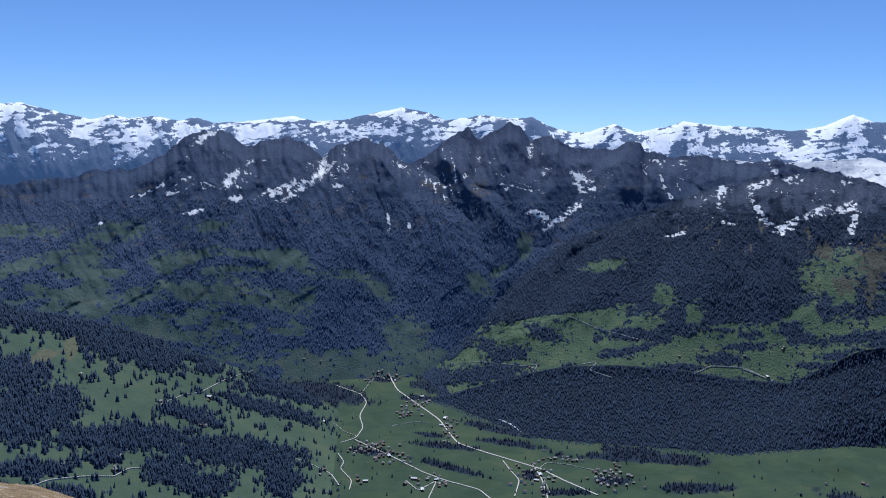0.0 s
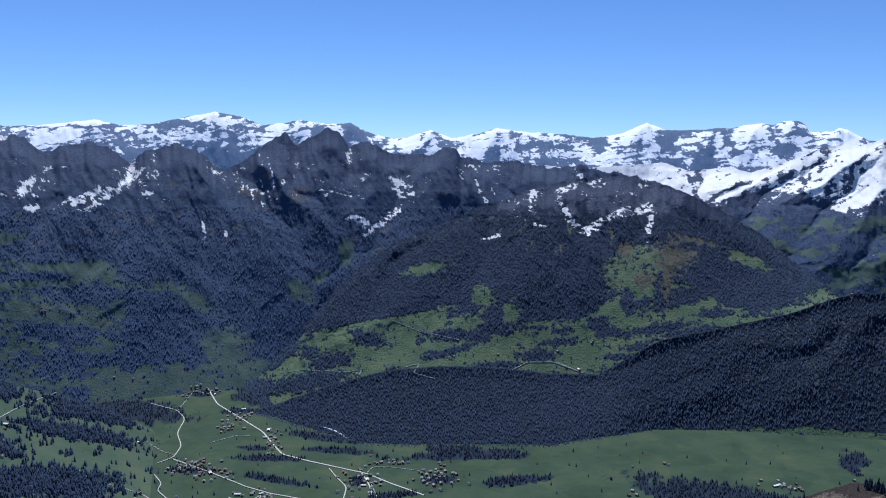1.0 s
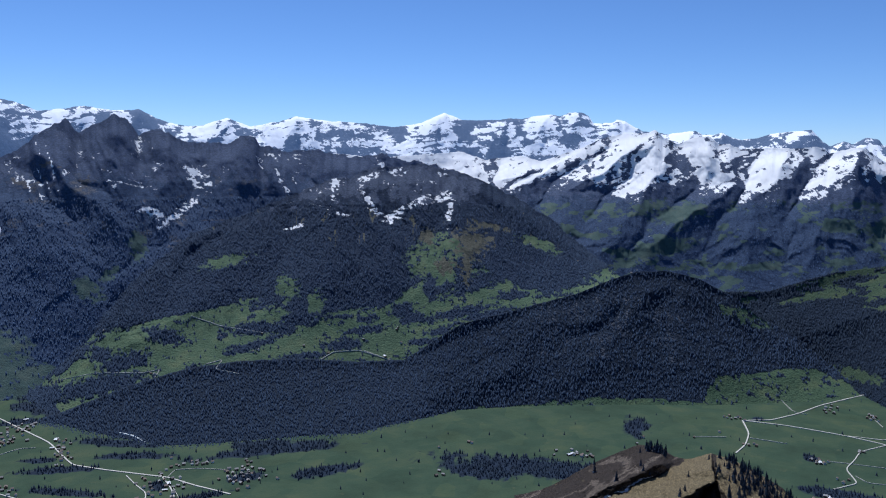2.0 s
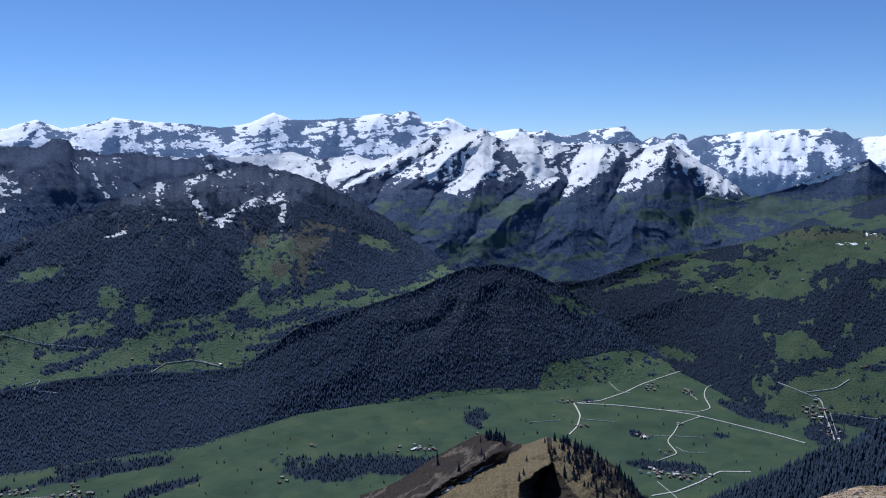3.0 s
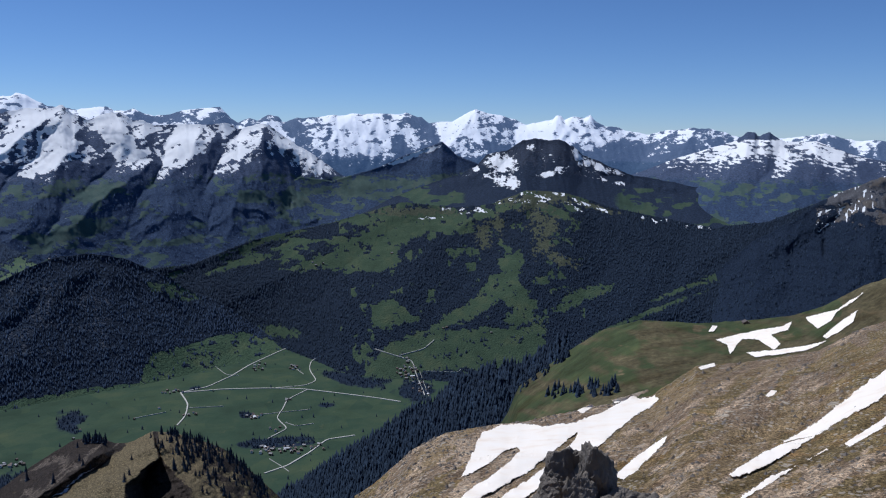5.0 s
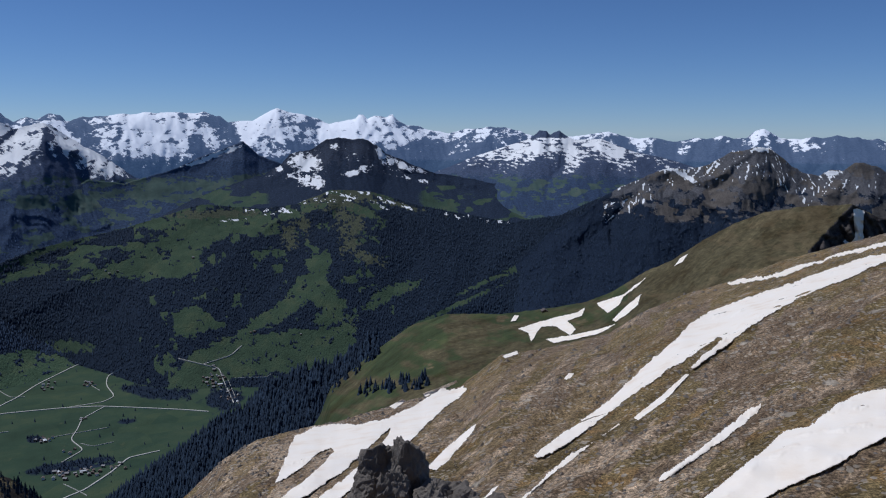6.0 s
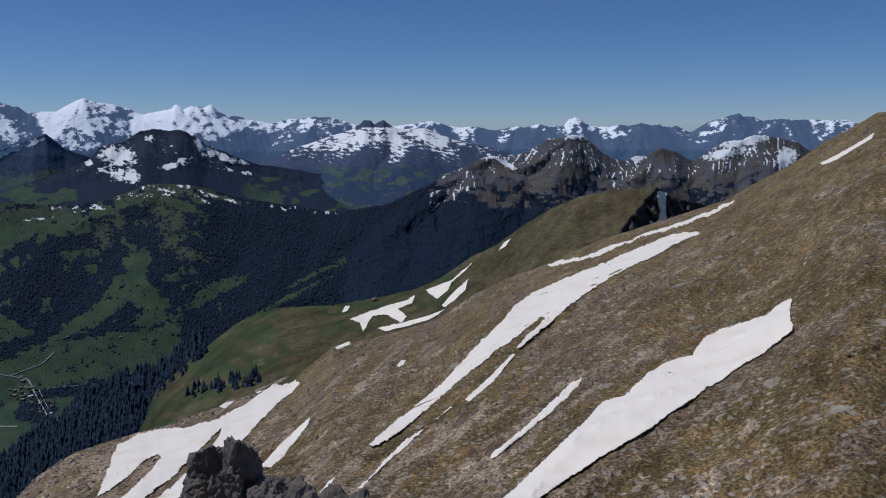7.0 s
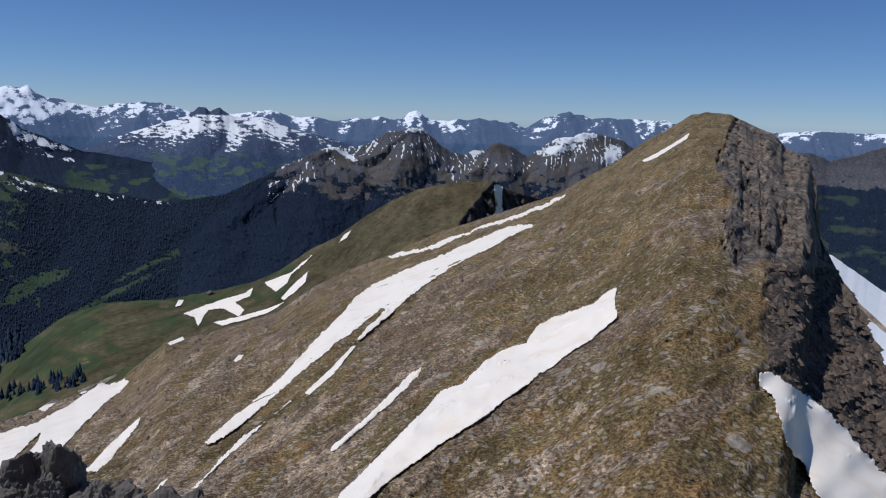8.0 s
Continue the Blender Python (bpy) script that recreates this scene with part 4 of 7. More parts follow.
WOODS_LEFT = [(-21.5, -12.26, 4.35, 1.16, -22), (-26.38, -10.32, 3.15, 0.85, -15), (-27.46, -13.66, 1.99, 1.01, -6), (-24.98, -15.81, 1.41, 1.01, -6), (-27.26, -16.39, 2.42, 1.55, -7), (-20.99, -18.31, 4.89, 0.77, -6), (-14.11, -19.77, 4.52, 0.85, -8), (-24.86, -21.23, 1.66, 0.39, -8), (-15.87, -14.31, 0.88, 0.46, -3), (-9.48, -16, 4.51, 0.85, -9), (-11.79, -17.2, 3.56, 0.39, -17), (-17.03, -17.24, 2.35, 0.43, -19), (-11.07, -21.74, 1.25, 1.08, -3), (-18.57, -20.63, 1.65, 0.85, -6), (-16.02, -21.74, 1.67, 0.7, -5), (-22.42, -19.36, 1.02, 0.46, -7), (-26.76, -19.46, 2.46, 0.46, -8), (-17.31, -13.43, 2.39, 0.31, -13)]
MEADOWS_HAZY = [(57.53, -3.05, 2.32, 0.31, -1), (60.65, -3.46, 2.33, 0.35, 4), (63.54, -3.12, 2.32, 0.31, 10), (55.8, -3.91, 3.1, 0.31, -1), (60.27, -4.19, 2.33, 0.23, -1)]
SNOW_HAZY = [(62.14, -1.44, 1.16, 0.15, 20), (63.24, -1.08, 0.62, 0.15, 20), (61.06, -1.92, 0.77, 0.12, 15)]
WOODS_VALLEY = [(34.95, -21.19, 9.13, 0.62, -3), (28.3, -21.41, 2.49, 0.46, -7), (59.58, -14.8, 1.04, 2.32, 7), (57.88, -16.67, 2.22, 0.39, -12), (52.39, -20.48, 2.48, 0.23, 1), (39.28, -18.02, 0.89, 0.62, -3), (62.13, -17.44, 1.22, 0.77, 4), (-9.48, -16, 4.51, 0.77, -9), (3.99, -18.61, 2.45, 0.23, -9), (-5.58, -14.58, 4.8, 0.31, -8), (15.65, -19.73, 2.47, 0.31, 6), (0.42, -19.8, 2.47, 0.19, -4), (13.38, -19.51, 2.46, 0.31, -2), (-0.03, -16.09, 2.01, 0.39, -13), (17.59, -21.37, 2.49, 0.31, 7)]
HEDGES_VALLEY = [(5, -19.5, 2.46, 0.19, -5), (-4.97, -20.16, 1.85, 0.19, -8), (-1.62, -16.67, 1.21, 0.19, 0), (12.13, -21.47, 1.16, 0.23, 5), (6.44, -21.5, 0.75, 0.27, 3), (0.84, -21.18, 2.49, 0.19, -12), (13.78, -19.91, 4.94, 0.27, 2), (-0.79, -19.08, 1.23, 0.15, -7), (-3.61, -15.43, 1.2, 0.15, 0), (8.85, -22.43, 2.09, 0.19, 4), (53.19, -20.76, 2.48, 0.12, 1), (50.38, -18.66, 0.41, 0.19, 0), (55.94, -18.3, 0.57, 0.15, 2), (61.72, -16.36, 0.4, 0.46, 3), (47.19, -16.71, 0.4, 0.12, -1)]

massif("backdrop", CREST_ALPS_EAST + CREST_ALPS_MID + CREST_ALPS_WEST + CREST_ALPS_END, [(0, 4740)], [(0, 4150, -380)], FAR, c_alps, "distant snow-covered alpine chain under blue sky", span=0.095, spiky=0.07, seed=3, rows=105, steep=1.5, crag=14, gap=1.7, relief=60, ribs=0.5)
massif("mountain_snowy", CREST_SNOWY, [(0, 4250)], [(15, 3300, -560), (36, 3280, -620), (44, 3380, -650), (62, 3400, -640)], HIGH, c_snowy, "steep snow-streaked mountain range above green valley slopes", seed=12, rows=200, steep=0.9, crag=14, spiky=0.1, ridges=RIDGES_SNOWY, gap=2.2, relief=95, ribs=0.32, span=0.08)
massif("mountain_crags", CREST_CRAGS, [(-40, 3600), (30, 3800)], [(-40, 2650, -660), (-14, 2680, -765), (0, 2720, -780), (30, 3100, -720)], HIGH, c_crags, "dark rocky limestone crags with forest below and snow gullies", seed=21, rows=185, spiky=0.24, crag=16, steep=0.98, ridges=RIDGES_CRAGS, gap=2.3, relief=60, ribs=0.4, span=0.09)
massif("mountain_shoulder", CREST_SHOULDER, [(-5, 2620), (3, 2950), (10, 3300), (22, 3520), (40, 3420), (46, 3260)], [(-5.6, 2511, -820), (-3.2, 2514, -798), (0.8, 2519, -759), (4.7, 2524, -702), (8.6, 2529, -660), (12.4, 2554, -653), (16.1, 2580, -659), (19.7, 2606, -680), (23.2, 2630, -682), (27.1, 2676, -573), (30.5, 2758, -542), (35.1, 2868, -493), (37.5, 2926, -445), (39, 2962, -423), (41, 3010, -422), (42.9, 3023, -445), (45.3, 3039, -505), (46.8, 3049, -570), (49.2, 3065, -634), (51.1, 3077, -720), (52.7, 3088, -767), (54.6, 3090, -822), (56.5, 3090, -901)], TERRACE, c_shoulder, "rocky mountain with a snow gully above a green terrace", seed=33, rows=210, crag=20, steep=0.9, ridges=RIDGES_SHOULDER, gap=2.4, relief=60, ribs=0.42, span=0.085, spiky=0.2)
massif("hill_wooded", CREST_BENCH, [(-6, 2480), (9, 2500), (26, 2620), (41, 2980), (53, 3060), (56, 3000)], [(-6, 2440, -768), (7, 2075, -768), (20, 2080, -768), (27, 2360, -768), (44, 2560, -768), (53, 2760, -768)], MID, c_wood, "dark conifer-wooded hillside rising from the valley floor", seed=44, rows=110, spiky=0.06, ridges=RIDGES_WOOD, gap=4.0, relief=40, ribs=0.25, span=0.12)
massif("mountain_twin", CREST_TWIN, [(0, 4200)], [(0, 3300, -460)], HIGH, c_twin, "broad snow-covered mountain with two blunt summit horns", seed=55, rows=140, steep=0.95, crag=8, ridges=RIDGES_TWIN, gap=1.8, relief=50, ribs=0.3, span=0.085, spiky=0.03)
massif("mountain_valley_end", CREST_HAZY, [(0, 4050)], [(0, 3450, -640)], HAZE_LAND, c_hazy, "wooded mountain closing the side valley, tinted haze blue", seed=58, rows=130, crag=6, ridges=RIDGES_HAZY, gap=1.6, relief=24, ribs=0.3, spiky=0.06)
massif("mountain_dome", CREST_DOME, [(0, 3850)], [(0, 3200, -400)], DARK_PEAK, c_dome, "dark dome-shaped mountain with snow patches on its flank", seed=66, rows=130, crag=10, ridges=RIDGES_DOME, gap=1.5, relief=32, ribs=0.3, span=0.085, spiky=0.08)
massif("hill_pasture", CREST_PASTURE, [(40, 3300), (52, 3350), (60, 3350), (90, 3100), (95, 3000)], [(40, 3150, -768), (50, 3060, -768), (53, 2900, -768), (57, 2560, -768), (60, 2480, -768), (95, 2300, -760)], PASTURE, c_pasture, "long hill of green pastures and dark conifer woods", seed=77, rows=180, spiky=0.05, steep=0.95, ridges=RIDGES_PASTURE, gap=3.2, relief=40, ribs=0.22, span=0.085)
massif("mountain_limestone", CREST_LIMESTONE, [(80, 2900), (130, 3000)], [(80, 2300, -700), (130, 2300, -560)], LIME_LAND, c_lime, "bare brown limestone mountains with thin snow gullies", seed=88, rows=160, spiky=0.1, crag=8, ridges=RIDGES_LIMESTONE, gap=1.5, relief=45, ribs=0.4, span=0.085)
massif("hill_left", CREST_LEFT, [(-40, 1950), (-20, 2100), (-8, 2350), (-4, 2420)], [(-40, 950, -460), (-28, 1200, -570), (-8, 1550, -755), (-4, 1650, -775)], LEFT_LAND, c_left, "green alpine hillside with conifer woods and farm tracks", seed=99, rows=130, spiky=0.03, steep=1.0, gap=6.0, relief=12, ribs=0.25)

# the valley floor and everything beyond it is one sheet
gaz = np.concatenate([np.linspace(-180, -32, 40), np.linspace(-30, 80, 440), np.linspace(82, 180, 30)])
grr = np.concatenate([[0.0], np.linspace(60, 1200, 12), np.linspace(1300, 3200, 110), [4000, 4400, 4900, 6500, 9000, 14000, 20000]])
GA, GR = np.meshgrid(gaz, grr)
GZ = -750 + 2 * (fbm(GR * np.sin(np.radians(GA)) / 320 + 50, GR * np.cos(np.radians(GA)) / 320 + 50, 4, 6) - 0.5)
GE = np.degrees(np.arctan2(GZ - EYE, GR))
ground_cover = dict(meadow=1 - patches(GA, GE, WOODS_VALLEY + HEDGES_VALLEY, 91, 0.6, 1.6), bare=step(fbm(GA * 0.9, GE * 2.5, 3, 17), 0.5, 0.8) * 0.45, rock=np.zeros_like(GA), snow=np.zeros_like(GA))
ground = tagged(sheet_mesh("ground", place(GA, GR, GZ), ground_cover, VALE), "green valley floor of meadows and strips of wood", "ground", "", "structure")

# ---------------------------------------------------------------- the near ridge
OUT_SLOPE = [(58, -24.2), (59.5, -23.36), (62.2, -21.26), (64.5, -20.22), (67.7, -19.65), (70, -19.35), (74.4, -18.26), (78.6, -17.17), (80, -16.14), (81.5, -15.01), (82.6, -14.78), (84.4, -14.49), (87, -13.84), (88.9, -13.28), (91.2, -11.72), (93.6, -10.49), (96.7, -9.38), (99.8, -7.85), (102.5, -6.92), (105.1, -5.99), (108.1, -4.88), (110, -3.6), (111.8, -2.59), (113.5, -1.23), (115.3, -0.16), (116.3, 0.56), (117.3, 0.73), (118.7, 0.61), (120.1, -0.03), (121.5, -0.62), (122.2, -1.38), (123.6, -2.03), (124.2, -3.68), (124.6, -6.82), (125.8, -8.82), (127.6, -11.74), (129.2, -14.6), (131.5, -18.83)]
OUT_SHOULDER = [(67.7, -20.49), (68.8, -18.78), (69.5, -17.09), (72.8, -14.65), (75.3, -13), (77.7, -12.26), (81.5, -12.23), (85.2, -11.69), (87.1, -11.29), (88.9, -10.56), (91.2, -9.04), (92.8, -8.27), (94.7, -6.9), (96.6, -5.72), (98.5, -4.9), (100.4, -4.47), (103.5, -4.2), (104.9, -4.92), (106.6, -5.32), (108.9, -5.23), (111.2, -5.82)]
OUT_RIB = [(52, -24.37), (53.6, -23.63), (56, -22.3), (57.6, -21.4), (59.9, -20.2), (62.2, -18.71), (64, -17.96), (65.1, -16.94), (67.3, -15.97), (69.7, -15.67), (71.7, -14.49), (73, -13.65)]
OUT_SPUR = [(31.13, -22.89), (33.03, -22.43), (34.82, -21.54), (36.53, -20.52), (38.31, -19.66), (39.61, -19.08), (41.1, -19.14), (42.02, -19.65), (42.85, -19.71), (44.32, -19.16), (45.47, -19.31), (47.02, -19.83), (48.97, -20.72), (50.74, -22.24), (51.93, -23.36), (52.94, -24.27), (54.15, -25.35)]


WASH = radians(-61)  # the bearing down which the ridge flank is washed


def fall(az, el):
    """Counts the ribs that run down the ridge's flank side by side."""
    return el - 0.68 * (az - 100)


def near_sheet(name, outline, dist, low, low_dist, mat, cover, label, span=0.06, rows=260, relief=None, seed=5, back=40.0, spiky=0.05, power=1.2, bumpy=0.0, more=()):
    """A near slope: outline is its upper edge (bearing, rise), dist that edge's distance; it comes down
    towards the viewer to the rise low, at low_dist, as an even slope with relief."""
    az = np.arange(outline[0][0], outline[-1][0] + span / 2, span)
    top = curve(outline, az) + (fbm(az * 2.5, az * 0, 5, seed, 0.6) - 0.5) * 2 * spiky
    rc, rl = curve(dist, az), curve(low_dist, az)
    lo = np.minimum(curve(low, az), top - 0.5)
    t0, t1 = tan_d(top), tan_d(lo)
    s = np.linspace(0, 1, rows)[:, None] ** power
    tt = t0 + (t1 - t0) * s
    R = 1 / (1 / rc + (1 / rl - 1 / rc) * s)
    AZ, EL = np.ones((rows, 1)) * az, np.degrees(np.arctan(tt))
    if relief:
        R = R * relief(AZ, EL, s * np.ones_like(az))
    Z = EYE + R * tt
    if bumpy:
        x, y = R * np.sin(np.radians(AZ)), R * np.cos(np.radians(AZ))
        along, across = x * math.sin(WASH) + y * math.cos(WASH), x * math.cos(WASH) - y * math.sin(WASH)
        across = across + 5.0 * (fbm(x / 30, y / 30, 3, seed + 16) - 0.5)
        ribs = 1.6 * (ridged(across / 11, along / 120, 3, seed + 12) - 0.5) + 0.6 * (ridged(across / 4.0, along / 34, 3, seed + 14) - 0.5)
        Z = Z + bumpy * ((fbm(x / 5.0, y / 5.0, 5, seed + 6, 0.6) - 0.5) + ribs * np.clip(R / 80, 0.15, 1) * (0.2 + 0.8 * step(AZ, 79, 86)) + 0.011 * R * (ridged(fall(AZ, EL) * 0.30 + 0.8 * fbm(AZ * 0.25, EL * 0.25, 3, seed + 18), (AZ + EL) * 0.03, 2, seed + 20) - 0.5) * step(AZ, 80, 88)) * step(s, 0.0, 0.06)
    bs = np.linspace(1, 0, 8)[:-1, None]
    rim = R[:1]
    R = np.vstack([rim + back * bs, R])
    Z = np.vstack([EYE + rim * t0 - back * 0.9 * bs ** 1.3, Z])
    AZ = np.ones((len(R), 1)) * az
    EL = np.degrees(np.arctan2(Z - EYE, R))
    cov = dict(meadow=np.zeros_like(R), bare=np.zeros_like(R), rock=np.zeros_like(R), snow=np.zeros_like(R))
    cover(cov, AZ, EL)
    ob = sheet_mesh(name, place(AZ, R, Z), cov, mat)
    for slot, (other, where) in enumerate(more, 1):
        ob.data.materials.append(other)
        hit = where(AZ, EL)[:-1, :-1].reshape(-1)
        index = np.zeros(len(ob.data.polygons), np.int32)
        ob.data.polygons.foreach_get("material_index", index)
        index[hit] = slot
        ob.data.polygons.foreach_set("material_index", index)
    SHEETS[name] = (az, R[7:], Z[7:], {k: v[7:] for k, v in cov.items()})
    return tagged(ob, label, "slope", "", "structure")


NEAR = cover_material("ridge_land", (0.180, 0.130, 0.084), (0.152, 0.114, 0.054), (0.198, 0.144, 0.078), (0.310, 0.234, 0.158), SNOW, 0.5, 0.6, 0.22, wash=(-61, 0.9, 0.3), grit=0.72, stony=True)
# the dark first tone also stands for shade in the spur's hollow
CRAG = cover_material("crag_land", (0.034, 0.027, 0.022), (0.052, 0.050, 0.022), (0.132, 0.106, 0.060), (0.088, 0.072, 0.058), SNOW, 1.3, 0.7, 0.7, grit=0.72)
# its rock tone serves only the knoll's face and includes that face's shade
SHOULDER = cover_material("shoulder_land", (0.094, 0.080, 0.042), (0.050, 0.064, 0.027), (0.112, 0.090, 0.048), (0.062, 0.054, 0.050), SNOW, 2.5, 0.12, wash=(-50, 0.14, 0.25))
CLIFF = [(118.08, -2.9), (118.47, -1.08), (119.03, 0.55), (121.46, -0.45), (123.55, -1.96), (124.56, -6.12), (125.77, -8.82), (124.12, -8.46), (122.8, -8.47), (122.09, -8.1), (119.76, -9.02), (118.99, -7.98), (118.67, -6.17), (119.08, -4.68)]
KNOLL = [(103.52, -4.12), (104.9, -4.84), (106.45, -5.17), (107.59, -5.21), (106.3, -6.33), (104.41, -7.25), (102.49, -7.81), (100.66, -8.06), (101.59, -6.64), (102.71, -5.18)]
SCREE = [(121.82, -8.84), (122.8, -8.58), (125.46, -8.86), (128.32, -12.34), (131.31, -17.54), (131.81, -21.97), (129.49, -21.21), (126.37, -18.48), (123.5, -16.51), (122.16, -14.92), (121.81, -12.09)]
BRINK = [(4.04, 103.68), (5.18, 102.71), (6.64, 101.59), (8.06, 100.66), (9.32, 99.79)]


def bare_rock(name, dark, mid, light, scale):
    """Weathered rock, cracked and streaked downwards."""
    m, n, l, sh = material(name)
    joints = noise_node(n, l, scale, 8, 0.72, ((1.0, 1.0, 0.35), (0, 0, 0)))
    stain = noise_node(n, l, scale * 0.16, 5, 0.6)
    tone = ramp(n, l, joints, [(0.32, dark), (0.5, mid), (0.68, light)])
    mul = n.new("ShaderNodeMix")
    mul.data_type, mul.blend_type = "RGBA", "MULTIPLY"
    mul.inputs["Factor"].default_value = 1
    l.new(tone, mul.inputs[6])
    l.new(ramp(n, l, stain, [(0.35, (0.62, 0.62, 0.66)), (0.5, (1.0, 1.0, 1.0)), (0.65, (1.35, 1.22, 1.05))]), mul.inputs[7])
    co, mp, vo = n.new("ShaderNodeTexCoord"), n.new("ShaderNodeMapping"), n.new("ShaderNodeTexVoronoi")
    mp.inputs["Scale"].default_value = (1.0, 1.0, 0.38)
    vo.feature = "DISTANCE_TO_EDGE"
    vo.inputs["Scale"].default_value = scale * 0.9
    l.new(co.outputs["Object"], mp.inputs["Vector"])
    l.new(mp.outputs["Vector"], vo.inputs["Vector"])
    crack = n.new("ShaderNodeMix")
    crack.data_type, crack.blend_type = "RGBA", "MULTIPLY"
    crack.inputs["Factor"].default_value = 1
    l.new(mul.outputs[2], crack.inputs[6])
    l.new(ramp(n, l, vo.outputs["Distance"], [(0.0, (0.25, 0.23, 0.22)), (0.09, (0.85, 0.85, 0.85)), (0.3, (1.1, 1.1, 1.1))]), crack.inputs[7])
    l.new(crack.outputs[2], sh.inputs["Base Color"])
    sh.inputs["Roughness"].default_value = 0.92
    bump(n, l, sh, joints, 1.0, 0.9 / scale)
    return m


CLIFF_ROCK = bare_rock("cliff_rock", (0.07, 0.055, 0.044), (0.27, 0.218, 0.166), (0.48, 0.40, 0.31), 0.7)
SCREE_GROUND = bare_rock("scree_ground", (0.05, 0.036, 0.026), (0.135, 0.098, 0.068), (0.27, 0.205, 0.15), 1.4)


def on_cliff(az, el):
    jag = (fbm(az * 1.1 + 3, el * 1.2, 3, 29) - 0.5) * 0.9 + (fbm(az * 5, el * 5, 3, 31) - 0.5) * 0.5
    return inside(az + jag, el + jag, CLIFF)


def on_scree(az, el):
    jag = (fbm(az * 2.5 + 3, el * 2.5, 4, 32) - 0.5) * 0.9
    return inside(az + jag, el + jag, SCREE)


def r_ridge(az, el, s):
    v = fall(az, el)
    along = az + el * 0.6
    warp = fbm(az * 0.35, el * 0.35, 3, 5) * 1.2
    m = 1 + 0.055 * (fbm(v * 0.45 + warp, along * 0.07, 4, 21) - 0.5) + 0.026 * (ridged(v * 1.6 + warp, along * 0.12, 4, 22) - 0.6) * (1 - 0.8 * step(el, -15, -22)) 
    crest = np.interp(-el, [0, 9, 14.5, 19.5, 24], [118.0, 121.2, 121.6, 124.0, 127.0]) + (fbm(el * 1.3, el * 0, 4, 30) - 0.5) * 1.0
    right = np.clip(az - crest, 0, 12)
    scree = step(right, 0, 0.4) * (el < -8.5)
    m = m + right * 0.005 * step(-el, 7.5, 9.5) + scree * 0.03 * (fbm(az * 3.2, el * 3.2, 4, 24, 0.65) - 0.5)
    jag = (fbm(az * 1.1 + 3, el * 1.2, 3, 29) - 0.5) * 0.9
    cl = inside(az + jag, el + jag, CLIFF)
    # pillars and broken blocks, each set forward or back
    wa = az + 0.10 * el + 0.5 * fbm(az * 1.4, el * 0.9, 3, 36)
    pillar = lattice(np.floor(wa * 1.9).astype(np.int64), np.floor(el * 0.30 + wa * 0.5).astype(np.int64), 26) - 0.5
    block = lattice(np.floor(wa * 5.2).astype(np.int64), np.floor(el * 1.5 + wa).astype(np.int64), 27) - 0.5
    cols = ridged(wa * 0.9, el * 0.12, 3, 38) - 0.6
    m = m + cl * (0.01 + 0.07 * cols + 0.045 * pillar + 0.022 * block + 0.02 * (fbm(az * 7, el * 4, 3, 28) - 0.5))
    return m


def c_near(cov, az, el):
    """Dry grass, earth and rock in streaks down the fall line."""
    v = fall(az, el)
    streak = fbm(v * 1.1 + fbm(az, el, 3, 2), (az + el) * 0.16, 5, 3, 0.6)
    rib = fbm(v * 0.75 + fbm(az * 0.5, el * 0.5, 3, 4) * 1.2, (az + el) * 0.05, 3, 6) - 0.5
    cov["bare"][:] = np.clip(streak * 1.3 - 0.35 + rib * 1.1, 0, 1)
    turf = fbm(v * 0.62 + fbm(az * 0.6, el * 0.6, 4, 10) * 1.3, (az + el) * 0.06, 4, 9, 0.6) + 0.10 * step(az, 98, 114) - 0.06 * step(az, 92, 84)
    cov["meadow"][:] = np.clip((turf - 0.5) * 5 + 0.5, 0, 1)
    cov["bare"][:] *= 1 - 0.75 * step(turf, 0.5, 0.56)
    rocky = fbm(v * 2.2, (az + el) * 0.45, 5, 13, 0.62) - rib * 0.38 - 0.14 * step(turf, 0.48, 0.56) + 0.12 * step(el, -17, -22) - 0.10 * step(az, 112, 118)
    jag = (fbm(az * 1.1 + 3, el * 1.2, 3, 29) - 0.5) * 0.9
    cov["rock"][:] = np.clip((rocky - 0.5) * 1.5 + 0.30, 0, 1)
    cl = inside(az + jag, el + jag, CLIFF)
    cov["rock"][cl] = 0.25 + 0.6 * fbm(az * 2.2, el * 1.1, 5, 34)[cl]
    cov["bare"][cl] *= 0.4
    sc = inside(az + jag * 0.4, el + jag * 0.4, SCREE)
    cov["rock"][sc] = 0.25 + 0.5 * fbm(az * 4, el * 4, 3, 33)[sc]
    cov["bare"][sc] *= 0.3


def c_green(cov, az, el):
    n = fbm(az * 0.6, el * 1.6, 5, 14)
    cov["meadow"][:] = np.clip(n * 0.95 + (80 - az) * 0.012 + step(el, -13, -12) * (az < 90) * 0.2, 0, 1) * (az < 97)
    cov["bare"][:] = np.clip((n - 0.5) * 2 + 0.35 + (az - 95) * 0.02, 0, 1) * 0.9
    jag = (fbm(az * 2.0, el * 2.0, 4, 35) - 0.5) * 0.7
    # shade of the knoll's face, painted on as dark rock
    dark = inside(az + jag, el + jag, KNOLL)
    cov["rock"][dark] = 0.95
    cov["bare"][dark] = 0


def r_green(az, el, s):
    """The knoll breaks off in a dark face that turns away from the light."""
    jag = (fbm(az * 2.0, el * 2.0, 4, 35) - 0.5) * 0.7
    brink = curve(BRINK, -el)
    away = np.clip(az - brink + jag, 0, 8) * step(el, -13, -11)
    rough = step(away, 0, 0.5) * (ridged(az * 2.2 + el * 0.8, el * 1.0, 4, 62) - 0.6)
    return 1 + 0.03 * (fbm(az * 0.35, el * 0.6, 4, 61) - 0.5) + 0.04 * away + 0.04 * rough


